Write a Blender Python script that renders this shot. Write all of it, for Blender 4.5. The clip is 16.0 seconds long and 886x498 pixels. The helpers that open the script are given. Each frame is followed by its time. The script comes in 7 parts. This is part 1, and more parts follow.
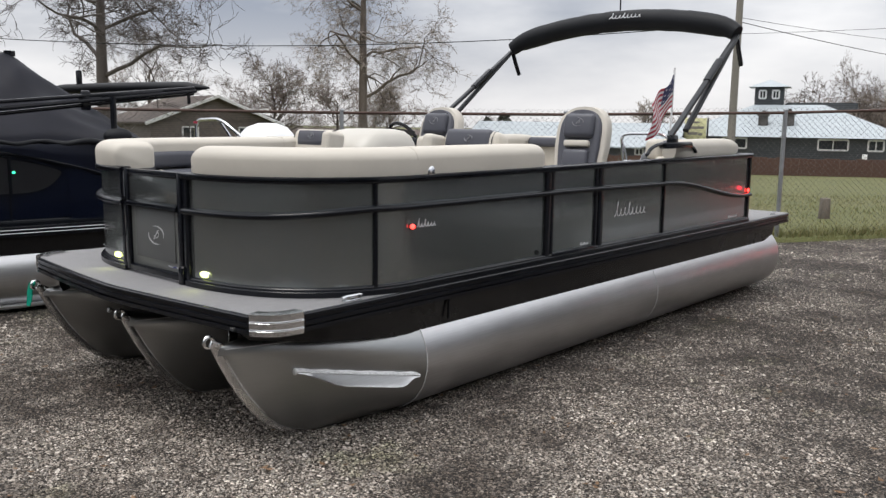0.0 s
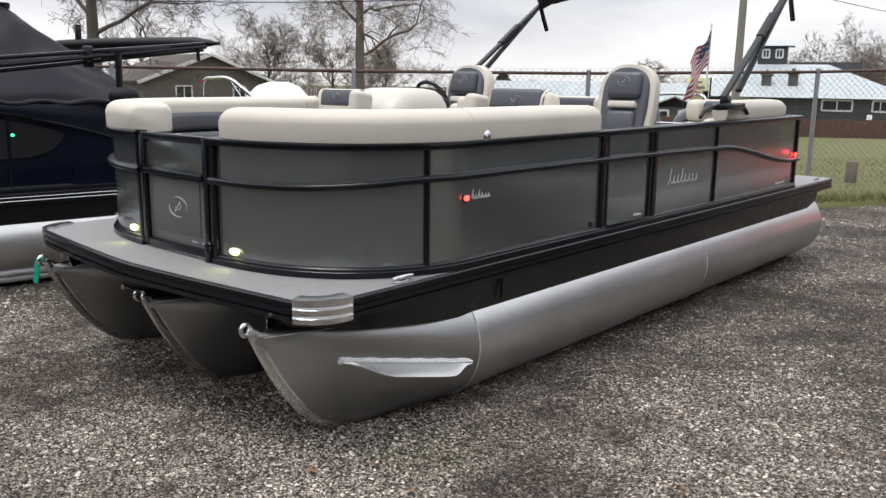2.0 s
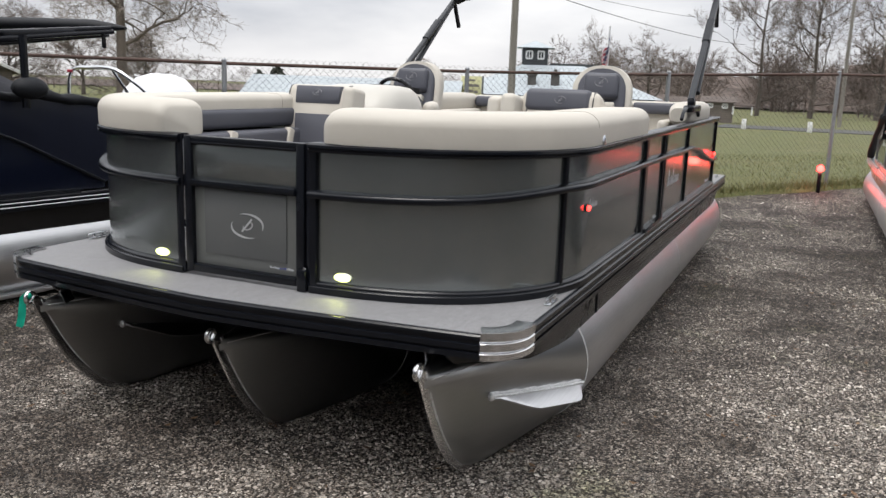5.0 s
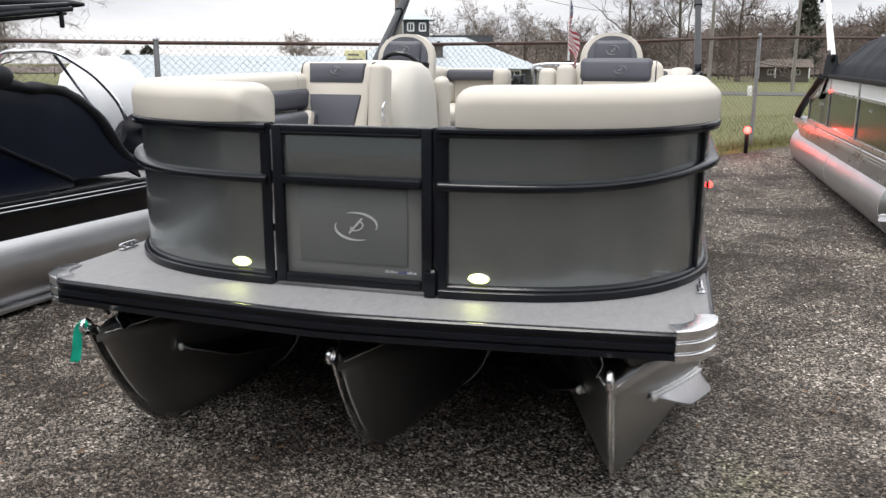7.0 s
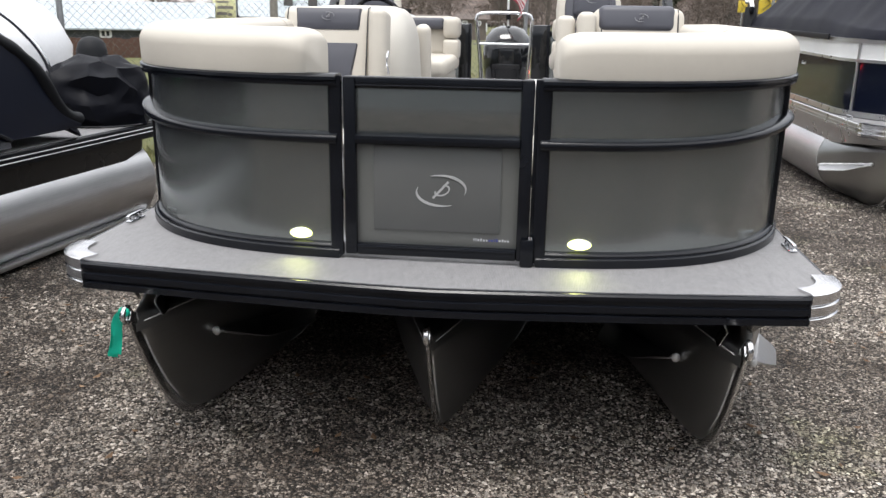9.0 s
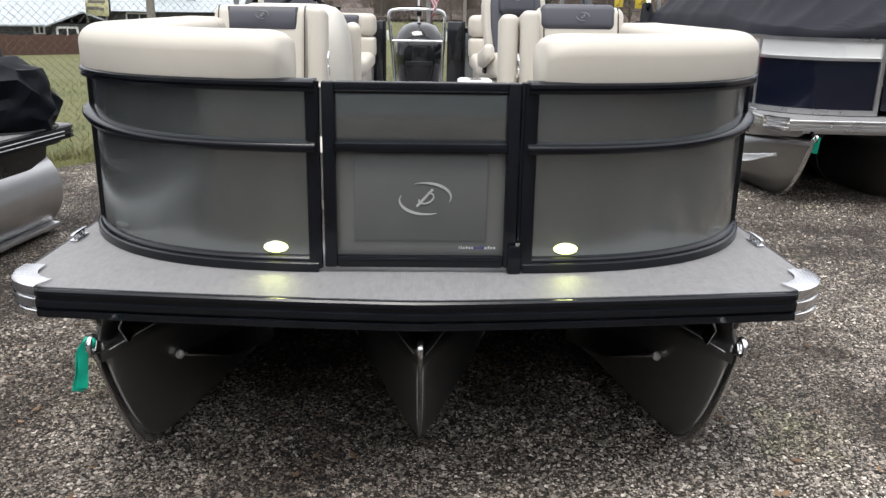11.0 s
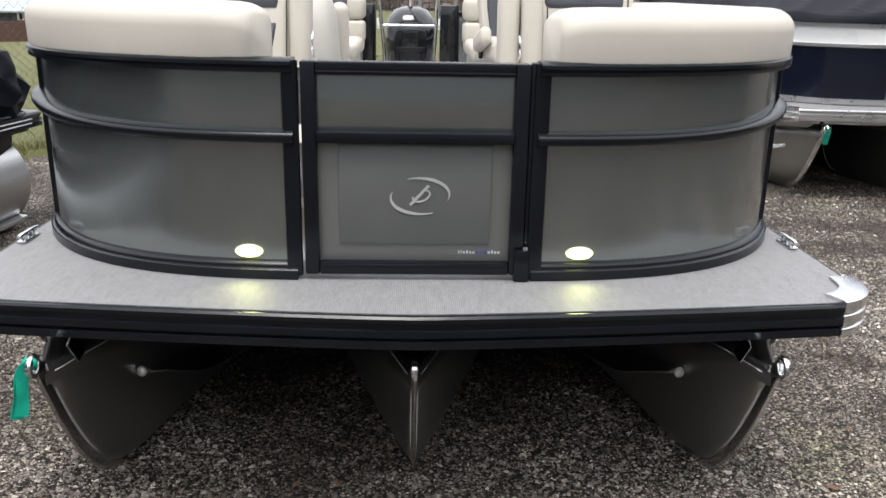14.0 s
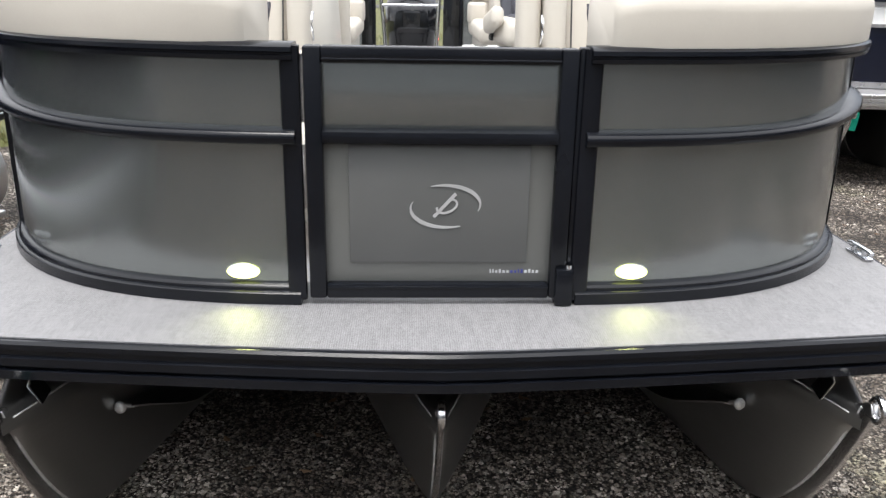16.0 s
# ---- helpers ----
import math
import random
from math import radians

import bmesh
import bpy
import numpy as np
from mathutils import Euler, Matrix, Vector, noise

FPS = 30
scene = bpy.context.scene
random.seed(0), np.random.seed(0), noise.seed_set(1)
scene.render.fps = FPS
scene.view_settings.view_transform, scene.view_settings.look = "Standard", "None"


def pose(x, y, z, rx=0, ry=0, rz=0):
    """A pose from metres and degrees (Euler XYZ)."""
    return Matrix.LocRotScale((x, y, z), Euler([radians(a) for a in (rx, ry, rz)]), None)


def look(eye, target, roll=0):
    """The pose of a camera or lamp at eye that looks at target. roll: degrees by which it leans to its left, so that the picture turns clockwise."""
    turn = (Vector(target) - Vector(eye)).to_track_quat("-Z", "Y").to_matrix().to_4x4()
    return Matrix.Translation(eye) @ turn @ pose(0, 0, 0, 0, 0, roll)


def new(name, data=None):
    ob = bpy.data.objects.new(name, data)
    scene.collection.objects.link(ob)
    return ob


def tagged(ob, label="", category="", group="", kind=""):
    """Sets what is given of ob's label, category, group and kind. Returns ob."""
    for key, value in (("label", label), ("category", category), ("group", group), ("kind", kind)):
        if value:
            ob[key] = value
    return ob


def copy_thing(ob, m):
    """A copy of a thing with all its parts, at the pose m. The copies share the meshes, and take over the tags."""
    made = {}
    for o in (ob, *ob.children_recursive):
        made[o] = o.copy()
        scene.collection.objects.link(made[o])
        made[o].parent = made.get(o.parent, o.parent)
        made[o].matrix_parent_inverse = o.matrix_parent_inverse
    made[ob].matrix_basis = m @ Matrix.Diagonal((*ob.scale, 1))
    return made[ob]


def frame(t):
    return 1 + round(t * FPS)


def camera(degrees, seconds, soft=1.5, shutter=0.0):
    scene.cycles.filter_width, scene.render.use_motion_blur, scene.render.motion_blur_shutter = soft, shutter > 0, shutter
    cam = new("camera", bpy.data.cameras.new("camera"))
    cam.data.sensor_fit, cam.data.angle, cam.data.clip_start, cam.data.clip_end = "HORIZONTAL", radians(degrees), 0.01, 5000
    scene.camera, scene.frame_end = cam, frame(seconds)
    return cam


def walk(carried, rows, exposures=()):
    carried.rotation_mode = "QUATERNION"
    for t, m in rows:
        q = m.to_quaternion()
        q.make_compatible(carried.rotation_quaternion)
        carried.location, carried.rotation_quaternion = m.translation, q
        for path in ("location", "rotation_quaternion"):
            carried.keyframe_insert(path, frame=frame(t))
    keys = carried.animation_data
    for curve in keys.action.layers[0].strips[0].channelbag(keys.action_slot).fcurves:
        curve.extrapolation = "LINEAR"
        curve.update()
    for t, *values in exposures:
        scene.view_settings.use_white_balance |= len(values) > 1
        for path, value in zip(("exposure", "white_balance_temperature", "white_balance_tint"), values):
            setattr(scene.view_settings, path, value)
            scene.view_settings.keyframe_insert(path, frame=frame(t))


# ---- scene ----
cam = camera(56.5, 16.0, soft=1.4, shutter=0.4)
METRES, EYE, TILT, LEAN, TURN = 5.246, 1.6, -0.5, 0.0, 41.7
ROWS = [
    (0.0, 0.0, 0.0, 0.0, 0.13, -7.96, -0.9),
    (0.5, -0.0196, 0.021, -0.0011, -0.28, -8.68, -0.9),
    (1.0, -0.0333, 0.0375, -0.0008, -0.56, -9.59, -0.94),
    (1.5, -0.0409, 0.0672, -0.0022, -0.18, -10.09, -1.3),
    (2.0, -0.0579, 0.0859, -0.0005, -0.3, -10.69, -0.99),
    (2.5, -0.1095, 0.0986, -0.0001, -2.8, -10.88, 0.99),
    (3.0, -0.1569, 0.1156, 0.0034, -6.38, -9.67, 1.67),
    (3.5, -0.1949, 0.1467, 0.0005, -8.71, -8.84, 0.35),
    (4.0, -0.2467, 0.1627, -0.0017, -11.28, -8.86, -0.73),
    (6.5, -0.4753, 0.3031, -0.0054, -24.5, -12.43, -0.98),
    (7.0, -0.4996, 0.3413, -0.0063, -25.95, -12.2, -0.03),
    (7.5, -0.5332, 0.3785, -0.0083, -28.12, -12.69, -0.29),
    (8.0, -0.5682, 0.4099, -0.0074, -33.02, -13.99, -0.21),
    (8.5, -0.5853, 0.4368, -0.0105, -33.77, -15.12, -0.58),
    (11.0, -0.633, 0.512, -0.0064, -43.07, -15.73, -0.49),
    (11.5, -0.6324, 0.5156, -0.002, -42.95, -13.83, -0.7),
    (12.0, -0.6345, 0.5201, 0.0023, -42.7, -11.85, -1.21),
    (12.5, -0.6361, 0.5239, 0.0016, -42.77, -11.29, -1.22),
    (13.0, -0.6354, 0.528, -0.0004, -42.97, -12.19, -0.57),
    (13.5, -0.6201, 0.5403, -0.0081, -43.61, -13.98, -0.43),
    (14.0, -0.593, 0.5602, -0.0158, -43.71, -16.43, -0.73),
    (14.5, -0.5824, 0.5842, -0.017, -43.33, -18.22, -0.35),
    (15.0, -0.5751, 0.6069, -0.0172, -44.24, -18.55, -0.41),
    (15.5, -0.5624, 0.6163, -0.0175, -44.51, -17.99, -0.8),
    (16.0, -0.5564, 0.621, -0.0186, -44.12, -17.7, -0.63),
]
EXPOSURES = [(0.0, 0.58), (1.0, 0.8), (2.0, 0.76), (3.0, 0.71), (4.0, 0.62), (6.5, 0.84), (8.0, 1.01), (8.5, 1.05), (11.0, 0.98), (11.5, 1.06), (12.5, 0.76), (13.0, 0.82), (14.0, 1.11), (15.0, 1.31), (16.0, 1.39)]
walk(cam, [(t, pose(0, 0, EYE, TILT, LEAN, TURN) @ pose(METRES * x, METRES * y, METRES * z, 90 + pitch, roll, yaw)) for t, x, y, z, yaw, pitch, roll in ROWS], EXPOSURES)

# ---- world and light ----
SUN_ELEV, SUN_ROT = 74.0, 200.0
world = bpy.data.worlds.new("overcast_sky")
scene.world = world
world.use_nodes = True
wn, wl = world.node_tree.nodes, world.node_tree.links
wn.clear()
w_out = wn.new("ShaderNodeOutputWorld")
w_bg = wn.new("ShaderNodeBackground")
w_sky = wn.new("ShaderNodeTexSky")
w_sky.sky_type = "NISHITA"
w_sky.sun_disc = False
w_sky.sun_elevation, w_sky.sun_rotation = radians(SUN_ELEV), radians(SUN_ROT)
w_sky.air_density, w_sky.dust_density = 1.0, 3.0
w_tc = wn.new("ShaderNodeTexCoord")
w_map = wn.new("ShaderNodeMapping")
w_map.inputs["Scale"].default_value = (1.0, 1.0, 3.2)
w_noise = wn.new("ShaderNodeTexNoise")
w_noise.inputs["Scale"].default_value, w_noise.inputs["Detail"].default_value = 2.3, 7.0
w_ramp = wn.new("ShaderNodeValToRGB")
w_ramp.color_ramp.elements[0].position, w_ramp.color_ramp.elements[0].color = 0.36, (2.7, 2.95, 3.5, 1)
w_ramp.color_ramp.elements[1].position, w_ramp.color_ramp.elements[1].color = 0.66, (7.6, 7.55, 7.6, 1)
w_mix = wn.new("ShaderNodeMix")
w_mix.data_type = "RGBA"
w_mix.inputs["Factor"].default_value = 0.93
w_bg.inputs["Strength"].default_value = 0.095
wl.new(w_tc.outputs["Generated"], w_map.inputs["Vector"])
wl.new(w_map.outputs["Vector"], w_noise.inputs["Vector"])
wl.new(w_noise.outputs["Fac"], w_ramp.inputs["Fac"])
wl.new(w_sky.outputs["Color"], w_mix.inputs["A"])
w_sep = wn.new("ShaderNodeSeparateXYZ")
wl.new(w_tc.outputs["Generated"], w_sep.inputs["Vector"])
w_high = wn.new("ShaderNodeMapRange")
w_high.interpolation_type = "SMOOTHSTEP"
w_high.inputs["From Min"].default_value, w_high.inputs["From Max"].default_value = 0.16, 0.6
wl.new(w_sep.outputs["Z"], w_high.inputs["Value"])
w_low = wn.new("ShaderNodeMapRange")
w_low.inputs["From Min"].default_value, w_low.inputs["From Max"].default_value = 0.0, 0.13
w_low.inputs["To Min"].default_value, w_low.inputs["To Max"].default_value = 0.6, 0.0
wl.new(w_sep.outputs["Z"], w_low.inputs["Value"])
w_haze = wn.new("ShaderNodeMix")
w_haze.data_type = "RGBA"
w_haze.inputs["B"].default_value = (7.4, 7.2, 7.1, 1)
wl.new(w_low.outputs["Result"], w_haze.inputs["Factor"])
wl.new(w_ramp.outputs["Color"], w_haze.inputs["A"])
w_top = wn.new("ShaderNodeMix")
w_top.data_type = "RGBA"
w_top.inputs["B"].default_value = (10.8, 10.95, 11.3, 1)
wl.new(w_high.outputs["Result"], w_top.inputs["Factor"])
wl.new(w_haze.outputs["Result"], w_top.inputs["A"])
wl.new(w_top.outputs["Result"], w_mix.inputs["B"])
wl.new(w_mix.outputs["Result"], w_bg.inputs["Color"])
wl.new(w_bg.outputs["Background"], w_out.inputs["Surface"])

sun = new("sun", bpy.data.lights.new("sun", "SUN"))
sun.data.energy, sun.data.angle, sun.data.color = 1.45, radians(25), (1.0, 0.97, 0.93)
sun_dir = Vector((math.sin(radians(SUN_ROT)) * math.cos(radians(SUN_ELEV)), math.cos(radians(SUN_ROT)) * math.cos(radians(SUN_ELEV)), math.sin(radians(SUN_ELEV))))
sun.matrix_world = look(sun_dir * 60, (0, 0, 0))


# ---- materials ----
def shader(name):
    m = bpy.data.materials.new(name)
    m.use_nodes = True
    nt = m.node_tree
    return m, nt, nt.nodes["Principled BSDF"]


def node(nt, kind, **inputs):
    n = nt.nodes.new(kind)
    for k, v in inputs.items():
        n.inputs[k.replace("_", " ")].default_value = v
    return n


def ramp(nt, fac, stops):
    r = nt.nodes.new("ShaderNodeValToRGB")
    while len(r.color_ramp.elements) < len(stops):
        r.color_ramp.elements.new(0.5)
    for e, (p, c) in zip(r.color_ramp.elements, stops):
        e.position, e.color = p, (*c, 1)
    nt.links.new(fac, r.inputs["Fac"])
    return r.outputs["Color"]


def mixed(nt, fac, a, b, mode="MIX"):
    m = nt.nodes.new("ShaderNodeMix")
    m.data_type, m.blend_type = "RGBA", mode
    for k, v in (("Factor", fac), ("A", a), ("B", b)):
        if isinstance(v, (int, float)):
            m.inputs[k].default_value = v
        elif isinstance(v, tuple):
            m.inputs[k].default_value = (*v, 1)
        else:
            nt.links.new(v, m.inputs[k])
    return m.outputs["Result"]


def coords(nt, scale=(1, 1, 1), kind="Object"):
    tc, mp = nt.nodes.new("ShaderNodeTexCoord"), nt.nodes.new("ShaderNodeMapping")
    mp.inputs["Scale"].default_value = scale
    nt.links.new(tc.outputs[kind], mp.inputs["Vector"])
    return mp.outputs["Vector"]


def noise_of(nt, vec, scale, detail=4.0, rough=0.55):
    n = node(nt, "ShaderNodeTexNoise", Scale=scale, Detail=detail, Roughness=rough)
    nt.links.new(vec, n.inputs["Vector"])
    return n.outputs["Fac"]


def add_bump(nt, b, height, strength, distance):
    n = node(nt, "ShaderNodeBump", Strength=strength, Distance=distance)
    nt.links.new(height, n.inputs["Height"])
    nt.links.new(n.outputs["Normal"], b.inputs["Normal"])


def plain(name, col, rough=0.5, metal=0.0, var=0.15, scale=5.0, fine=90.0, bump=0.0, dist=0.002, rvar=0.1, coat=0.0, stretch=(1, 1, 1), spec=0.5, pucker=0.0, coat_rough=0.03):
    """A surface with soft blotches, fine grain and slight relief."""
    m, nt, b = shader(name)
    vec = coords(nt, stretch)
    big, small = noise_of(nt, vec, scale, 3.0), noise_of(nt, vec, fine, 2.0)
    lo, hi = tuple(max(0.0, c * (1 - var)) for c in col), tuple(min(1.0, c * (1 + var)) for c in col)
    c1 = ramp(nt, big, [(0.3, lo), (0.7, hi)])
    c2 = mixed(nt, 0.35, c1, ramp(nt, small, [(0.25, lo), (0.75, hi)]))
    nt.links.new(c2, b.inputs["Base Color"])
    r = nt.nodes.new("ShaderNodeMapRange")
    r.inputs["To Min"].default_value, r.inputs["To Max"].default_value = max(0.02, rough - rvar), min(1.0, rough + rvar)
    nt.links.new(big, r.inputs["Value"])
    nt.links.new(r.outputs["Result"], b.inputs["Roughness"])
    b.inputs["Metallic"].default_value = metal
    b.inputs["Coat Weight"].default_value = coat
    b.inputs["Specular IOR Level"].default_value = spec
    b.inputs["Coat Roughness"].default_value = coat_rough
    if pucker:
        soft = node(nt, "ShaderNodeMath")
        soft.operation = "MULTIPLY_ADD"
        nt.links.new(noise_of(nt, vec, 14.0, 3.0), soft.inputs[0])
        soft.inputs[1].default_value = pucker
        nt.links.new(small, soft.inputs[2])
        small = soft.outputs["Value"]
    if bump:
        add_bump(nt, b, small, bump, dist)
    return m


def glowing(name, col, strength):
    m, nt, b = shader(name)
    b.inputs["Base Color"].default_value = (*col, 1)
    b.inputs["Emission Color"].default_value = (*col, 1)
    b.inputs["Emission Strength"].default_value = strength
    return m


def brushed(name, col, rough, along=(60, 2, 60), metal=1.0, var=0.12):
    """Rolled aluminium with streaks along one axis and cloudy handling marks."""
    m, nt, b = shader(name)
    streak = noise_of(nt, coords(nt, along), 3.0, 6.0)
    cloud = noise_of(nt, coords(nt), 2.2, 4.0)
    lo, hi = tuple(c * (1 - var) for c in col), tuple(min(1, c * (1 + var)) for c in col)
    c = mixed(nt, 0.5, ramp(nt, streak, [(0.3, lo), (0.7, hi)]), ramp(nt, cloud, [(0.3, lo), (0.7, hi)]))
    nt.links.new(c, b.inputs["Base Color"])
    b.inputs["Metallic"].default_value = metal
    r = nt.nodes.new("ShaderNodeMapRange")
    r.inputs["To Min"].default_value, r.inputs["To Max"].default_value = rough - 0.04, rough + 0.05
    nt.links.new(cloud, r.inputs["Value"])
    nt.links.new(r.outputs["Result"], b.inputs["Roughness"])
    add_bump(nt, b, streak, 0.08, 0.001)
    return m


def sheet_metal(name, col, rough):
    """Painted metallic sheet: even flake, a soft coat, and the slight waves of a thin panel."""
    m, nt, b = shader(name)
    flake, cloud = noise_of(nt, coords(nt), 900.0, 1.0), noise_of(nt, coords(nt), 1.3, 3.0)
    lo, hi = tuple(c * 0.90 for c in col), tuple(c * 1.10 for c in col)
    c = mixed(nt, 0.5, ramp(nt, flake, [(0.3, lo), (0.7, hi)]), ramp(nt, cloud, [(0.3, lo), (0.7, hi)]))
    nt.links.new(c, b.inputs["Base Color"])
    b.inputs["Metallic"].default_value, b.inputs["Roughness"].default_value = 0.82, rough
    b.inputs["Specular IOR Level"].default_value = 0.3
    b.inputs["Coat Weight"].default_value, b.inputs["Coat Roughness"].default_value = 0.3, 0.05
    waves = noise_of(nt, coords(nt, (1, 1, 0.16)), 5.0, 2.0)
    add_bump(nt, b, waves, 0.10, 0.02)
    return m


def island(name, stops, rough=0.8, fine=120.0, bump=0.3, obj=False, damp=False):
    """Each loose piece of one mesh takes its own tone."""
    m, nt, b = shader(name)
    if obj:
        o = nt.nodes.new("ShaderNodeObjectInfo").outputs["Random"]
    else:
        o = nt.nodes.new("ShaderNodeNewGeometry").outputs["Random Per Island"]
    c = ramp(nt, o, stops)
    n = noise_of(nt, coords(nt), fine, 3.0)
    c = mixed(nt, 0.35, c, ramp(nt, n, [(0.3, stops[0][1]), (0.7, stops[-1][1])]))
    if damp:
        patch = ramp(nt, noise_of(nt, coords(nt), 0.8, 8.0, 0.74), [(0.41, (0.24, 0.188, 0.15)), (0.60, (1.42, 1.38, 1.32))])
        c = mixed(nt, 0.9, c, patch, "MULTIPLY")
        moss = ramp(nt, noise_of(nt, coords(nt, (1.7, 1.4, 2)), 0.9, 7.0, 0.7), [(0.56, (1, 1, 1)), (0.70, (0.84, 0.93, 0.66))])
        c = mixed(nt, 0.9, c, moss, "MULTIPLY")
    nt.links.new(c, b.inputs["Base Color"])
    b.inputs["Roughness"].default_value = rough
    add_bump(nt, b, n, bump, 0.003)
    return m


def gravel_material():
    m, nt, b = shader("gravel")
    vec = coords(nt)
    cells = []
    for s in (95.0, 190.0):
        v = node(nt, "ShaderNodeTexVoronoi", Scale=s)
        nt.links.new(vec, v.inputs["Vector"])
        cells.append(v)
    tone = nt.nodes.new("ShaderNodeSeparateColor")
    nt.links.new(cells[0].outputs["Color"], tone.inputs["Color"])
    stops = [(0.0, (0.016, 0.013, 0.011)), (0.35, (0.085, 0.072, 0.06)), (0.6, (0.20, 0.172, 0.148)), (0.82, (0.38, 0.34, 0.30)), (1.0, (0.70, 0.66, 0.61))]
    c = ramp(nt, tone.outputs["Red"], stops)
    # shadow between pebbles, painted dark away from each cell's centre
    gap_shade = ramp(nt, cells[0].outputs["Distance"], [(0.22, (1, 1, 1)), (0.62, (0.14, 0.12, 0.11))])
    c = mixed(nt, 0.95, c, gap_shade, "MULTIPLY")
    damp = ramp(nt, noise_of(nt, vec, 0.8, 8.0, 0.74), [(0.41, (0.23, 0.178, 0.14)), (0.60, (1.42, 1.38, 1.32))])
    c = mixed(nt, 0.85, c, damp, "MULTIPLY")
    moss = ramp(nt, noise_of(nt, coords(nt, (1.7, 1.4, 2)), 0.9, 7.0, 0.7), [(0.56, (1, 1, 1)), (0.70, (0.84, 0.93, 0.66))])
    c = mixed(nt, 0.9, c, moss, "MULTIPLY")
    nt.links.new(c, b.inputs["Base Color"])
    b.inputs["Roughness"].default_value = 0.85
    add_bump(nt, b, cells[0].outputs["Distance"], 0.9, -0.02)
    return m


def weave_material():
    """Woven vinyl: fine warp and weft threads of two greys."""
    m, nt, b = shader("woven_vinyl")
    wv = []
    for ax, sc in (("X", 62.0), ("Y", 95.0)):
        w = node(nt, "ShaderNodeTexWave", Scale=sc, Distortion=2.6, Detail=2.0)
        w.bands_direction = ax
        nt.links.new(coords(nt), w.inputs["Vector"])
        wv.append(w.outputs["Fac"])
    tone = noise_of(nt, coords(nt, (7, 90, 7)), 3.0, 3.0)
    fleck = noise_of(nt, coords(nt, (1, 0.5, 1)), 420.0, 1.0)
    c = ramp(nt, wv[0], [(0.15, (0.075, 0.074, 0.078)), (0.75, (0.29, 0.286, 0.298))])
    c = mixed(nt, 0.5, c, ramp(nt, wv[1], [(0.2, (0.12, 0.12, 0.124)), (0.8, (0.255, 0.253, 0.263))]))
    heather = noise_of(nt, coords(nt, (1, 0.22, 1)), 75.0, 4.0, 0.7)
    c = mixed(nt, 0.3, c, ramp(nt, heather, [(0.35, (0.10, 0.10, 0.104)), (0.65, (0.33, 0.326, 0.338))]))
    c = mixed(nt, 0.25, c, ramp(nt, tone, [(0.35, (0.14, 0.14, 0.144)), (0.65, (0.27, 0.268, 0.278))]))
    c = mixed(nt, 0.2, c, ramp(nt, fleck, [(0.4, (0.08, 0.08, 0.082)), (0.6, (0.35, 0.347, 0.358))]))
    nt.links.new(c, b.inputs["Base Color"])
    b.inputs["Roughness"].default_value = 0.62
    add_bump(nt, b, wv[0], 0.25, 0.001)
    return m


def grass_material():
    m, nt, b = shader("lawn_grass")
    vec = coords(nt)
    big, mid, fin = noise_of(nt, vec, 0.25, 5.0), noise_of(nt, vec, 2.4, 5.0), noise_of(nt, coords(nt, (30, 30, 30)), 2.0, 4.0)
    c = ramp(nt, big, [(0.3, (0.115, 0.10, 0.032)), (0.5, (0.085, 0.105, 0.026)), (0.7, (0.15, 0.128, 0.05))])
    c = mixed(nt, 0.5, c, ramp(nt, mid, [(0.3, (0.05, 0.062, 0.015)), (0.7, (0.155, 0.142, 0.054))]))
    c = mixed(nt, 0.35, c, ramp(nt, fin, [(0.3, (0.035, 0.045, 0.012)), (0.7, (0.165, 0.158, 0.062))]))
    nt.links.new(c, b.inputs["Base Color"])
    b.inputs["Roughness"].default_value = 0.9
    add_bump(nt, b, fin, 0.8, 0.03)
    return m


def stripes_material(name, a, c2, scale, axis="Z", rough=0.6, ramp_pos=0.5, metal=0.0, dist=0.01):
    m, nt, b = shader(name)
    w = node(nt, "ShaderNodeTexWave", Scale=scale, Distortion=0.0)
    w.bands_direction = axis
    nt.links.new(coords(nt), w.inputs["Vector"])
    n = noise_of(nt, coords(nt), 3.0, 5.0)
    c = ramp(nt, w.outputs["Fac"], [(max(0, ramp_pos - 0.2), a), (min(1, ramp_pos + 0.2), c2)])
    c = mixed(nt, 0.3, c, ramp(nt, n, [(0.3, tuple(x * 0.6 for x in a)), (0.7, tuple(min(1, x * 1.25) for x in c2))]))
    nt.links.new(c, b.inputs["Base Color"])
    b.inputs["Roughness"].default_value, b.inputs["Metallic"].default_value = rough, metal
    add_bump(nt, b, w.outputs["Fac"], 0.5, dist)
    return m


GRAVEL = gravel_material()
STONE = island("gravel_stone", [(0.0, (0.016, 0.013, 0.011)), (0.34, (0.052, 0.043, 0.036)), (0.52, (0.13, 0.11, 0.092)), (0.70, (0.28, 0.243, 0.208)), (0.86, (0.47, 0.425, 0.38)), (1.0, (0.74, 0.71, 0.67))], 0.6, damp=True)
GRASS = grass_material()
BLADE = island("grass_blade", [(0.0, (0.06, 0.075, 0.02)), (0.5, (0.14, 0.15, 0.04)), (1.0, (0.28, 0.24, 0.11))], 0.8)
CHARCOAL = sheet_metal("charcoal_panel", (0.262, 0.278, 0.274), 0.205)
CHARCOAL_SCREEN = plain("dark_screen_mesh", (0.10, 0.102, 0.10), 0.55, 0.0, 0.1, 4.0, 700.0, 0.2, 0.0005)
GATE_GREY = plain("warm_grey_panel", (0.165, 0.168, 0.160), 0.35, 0.2, 0.08, 2.0, 300.0, 0.03, 0.0005, 0.05)
BLACK = plain("black_rail", (0.0055, 0.0065, 0.0095), 0.22, 0.0, 0.2, 6.0, 200.0, 0.03, 0.0005, spec=0.32)
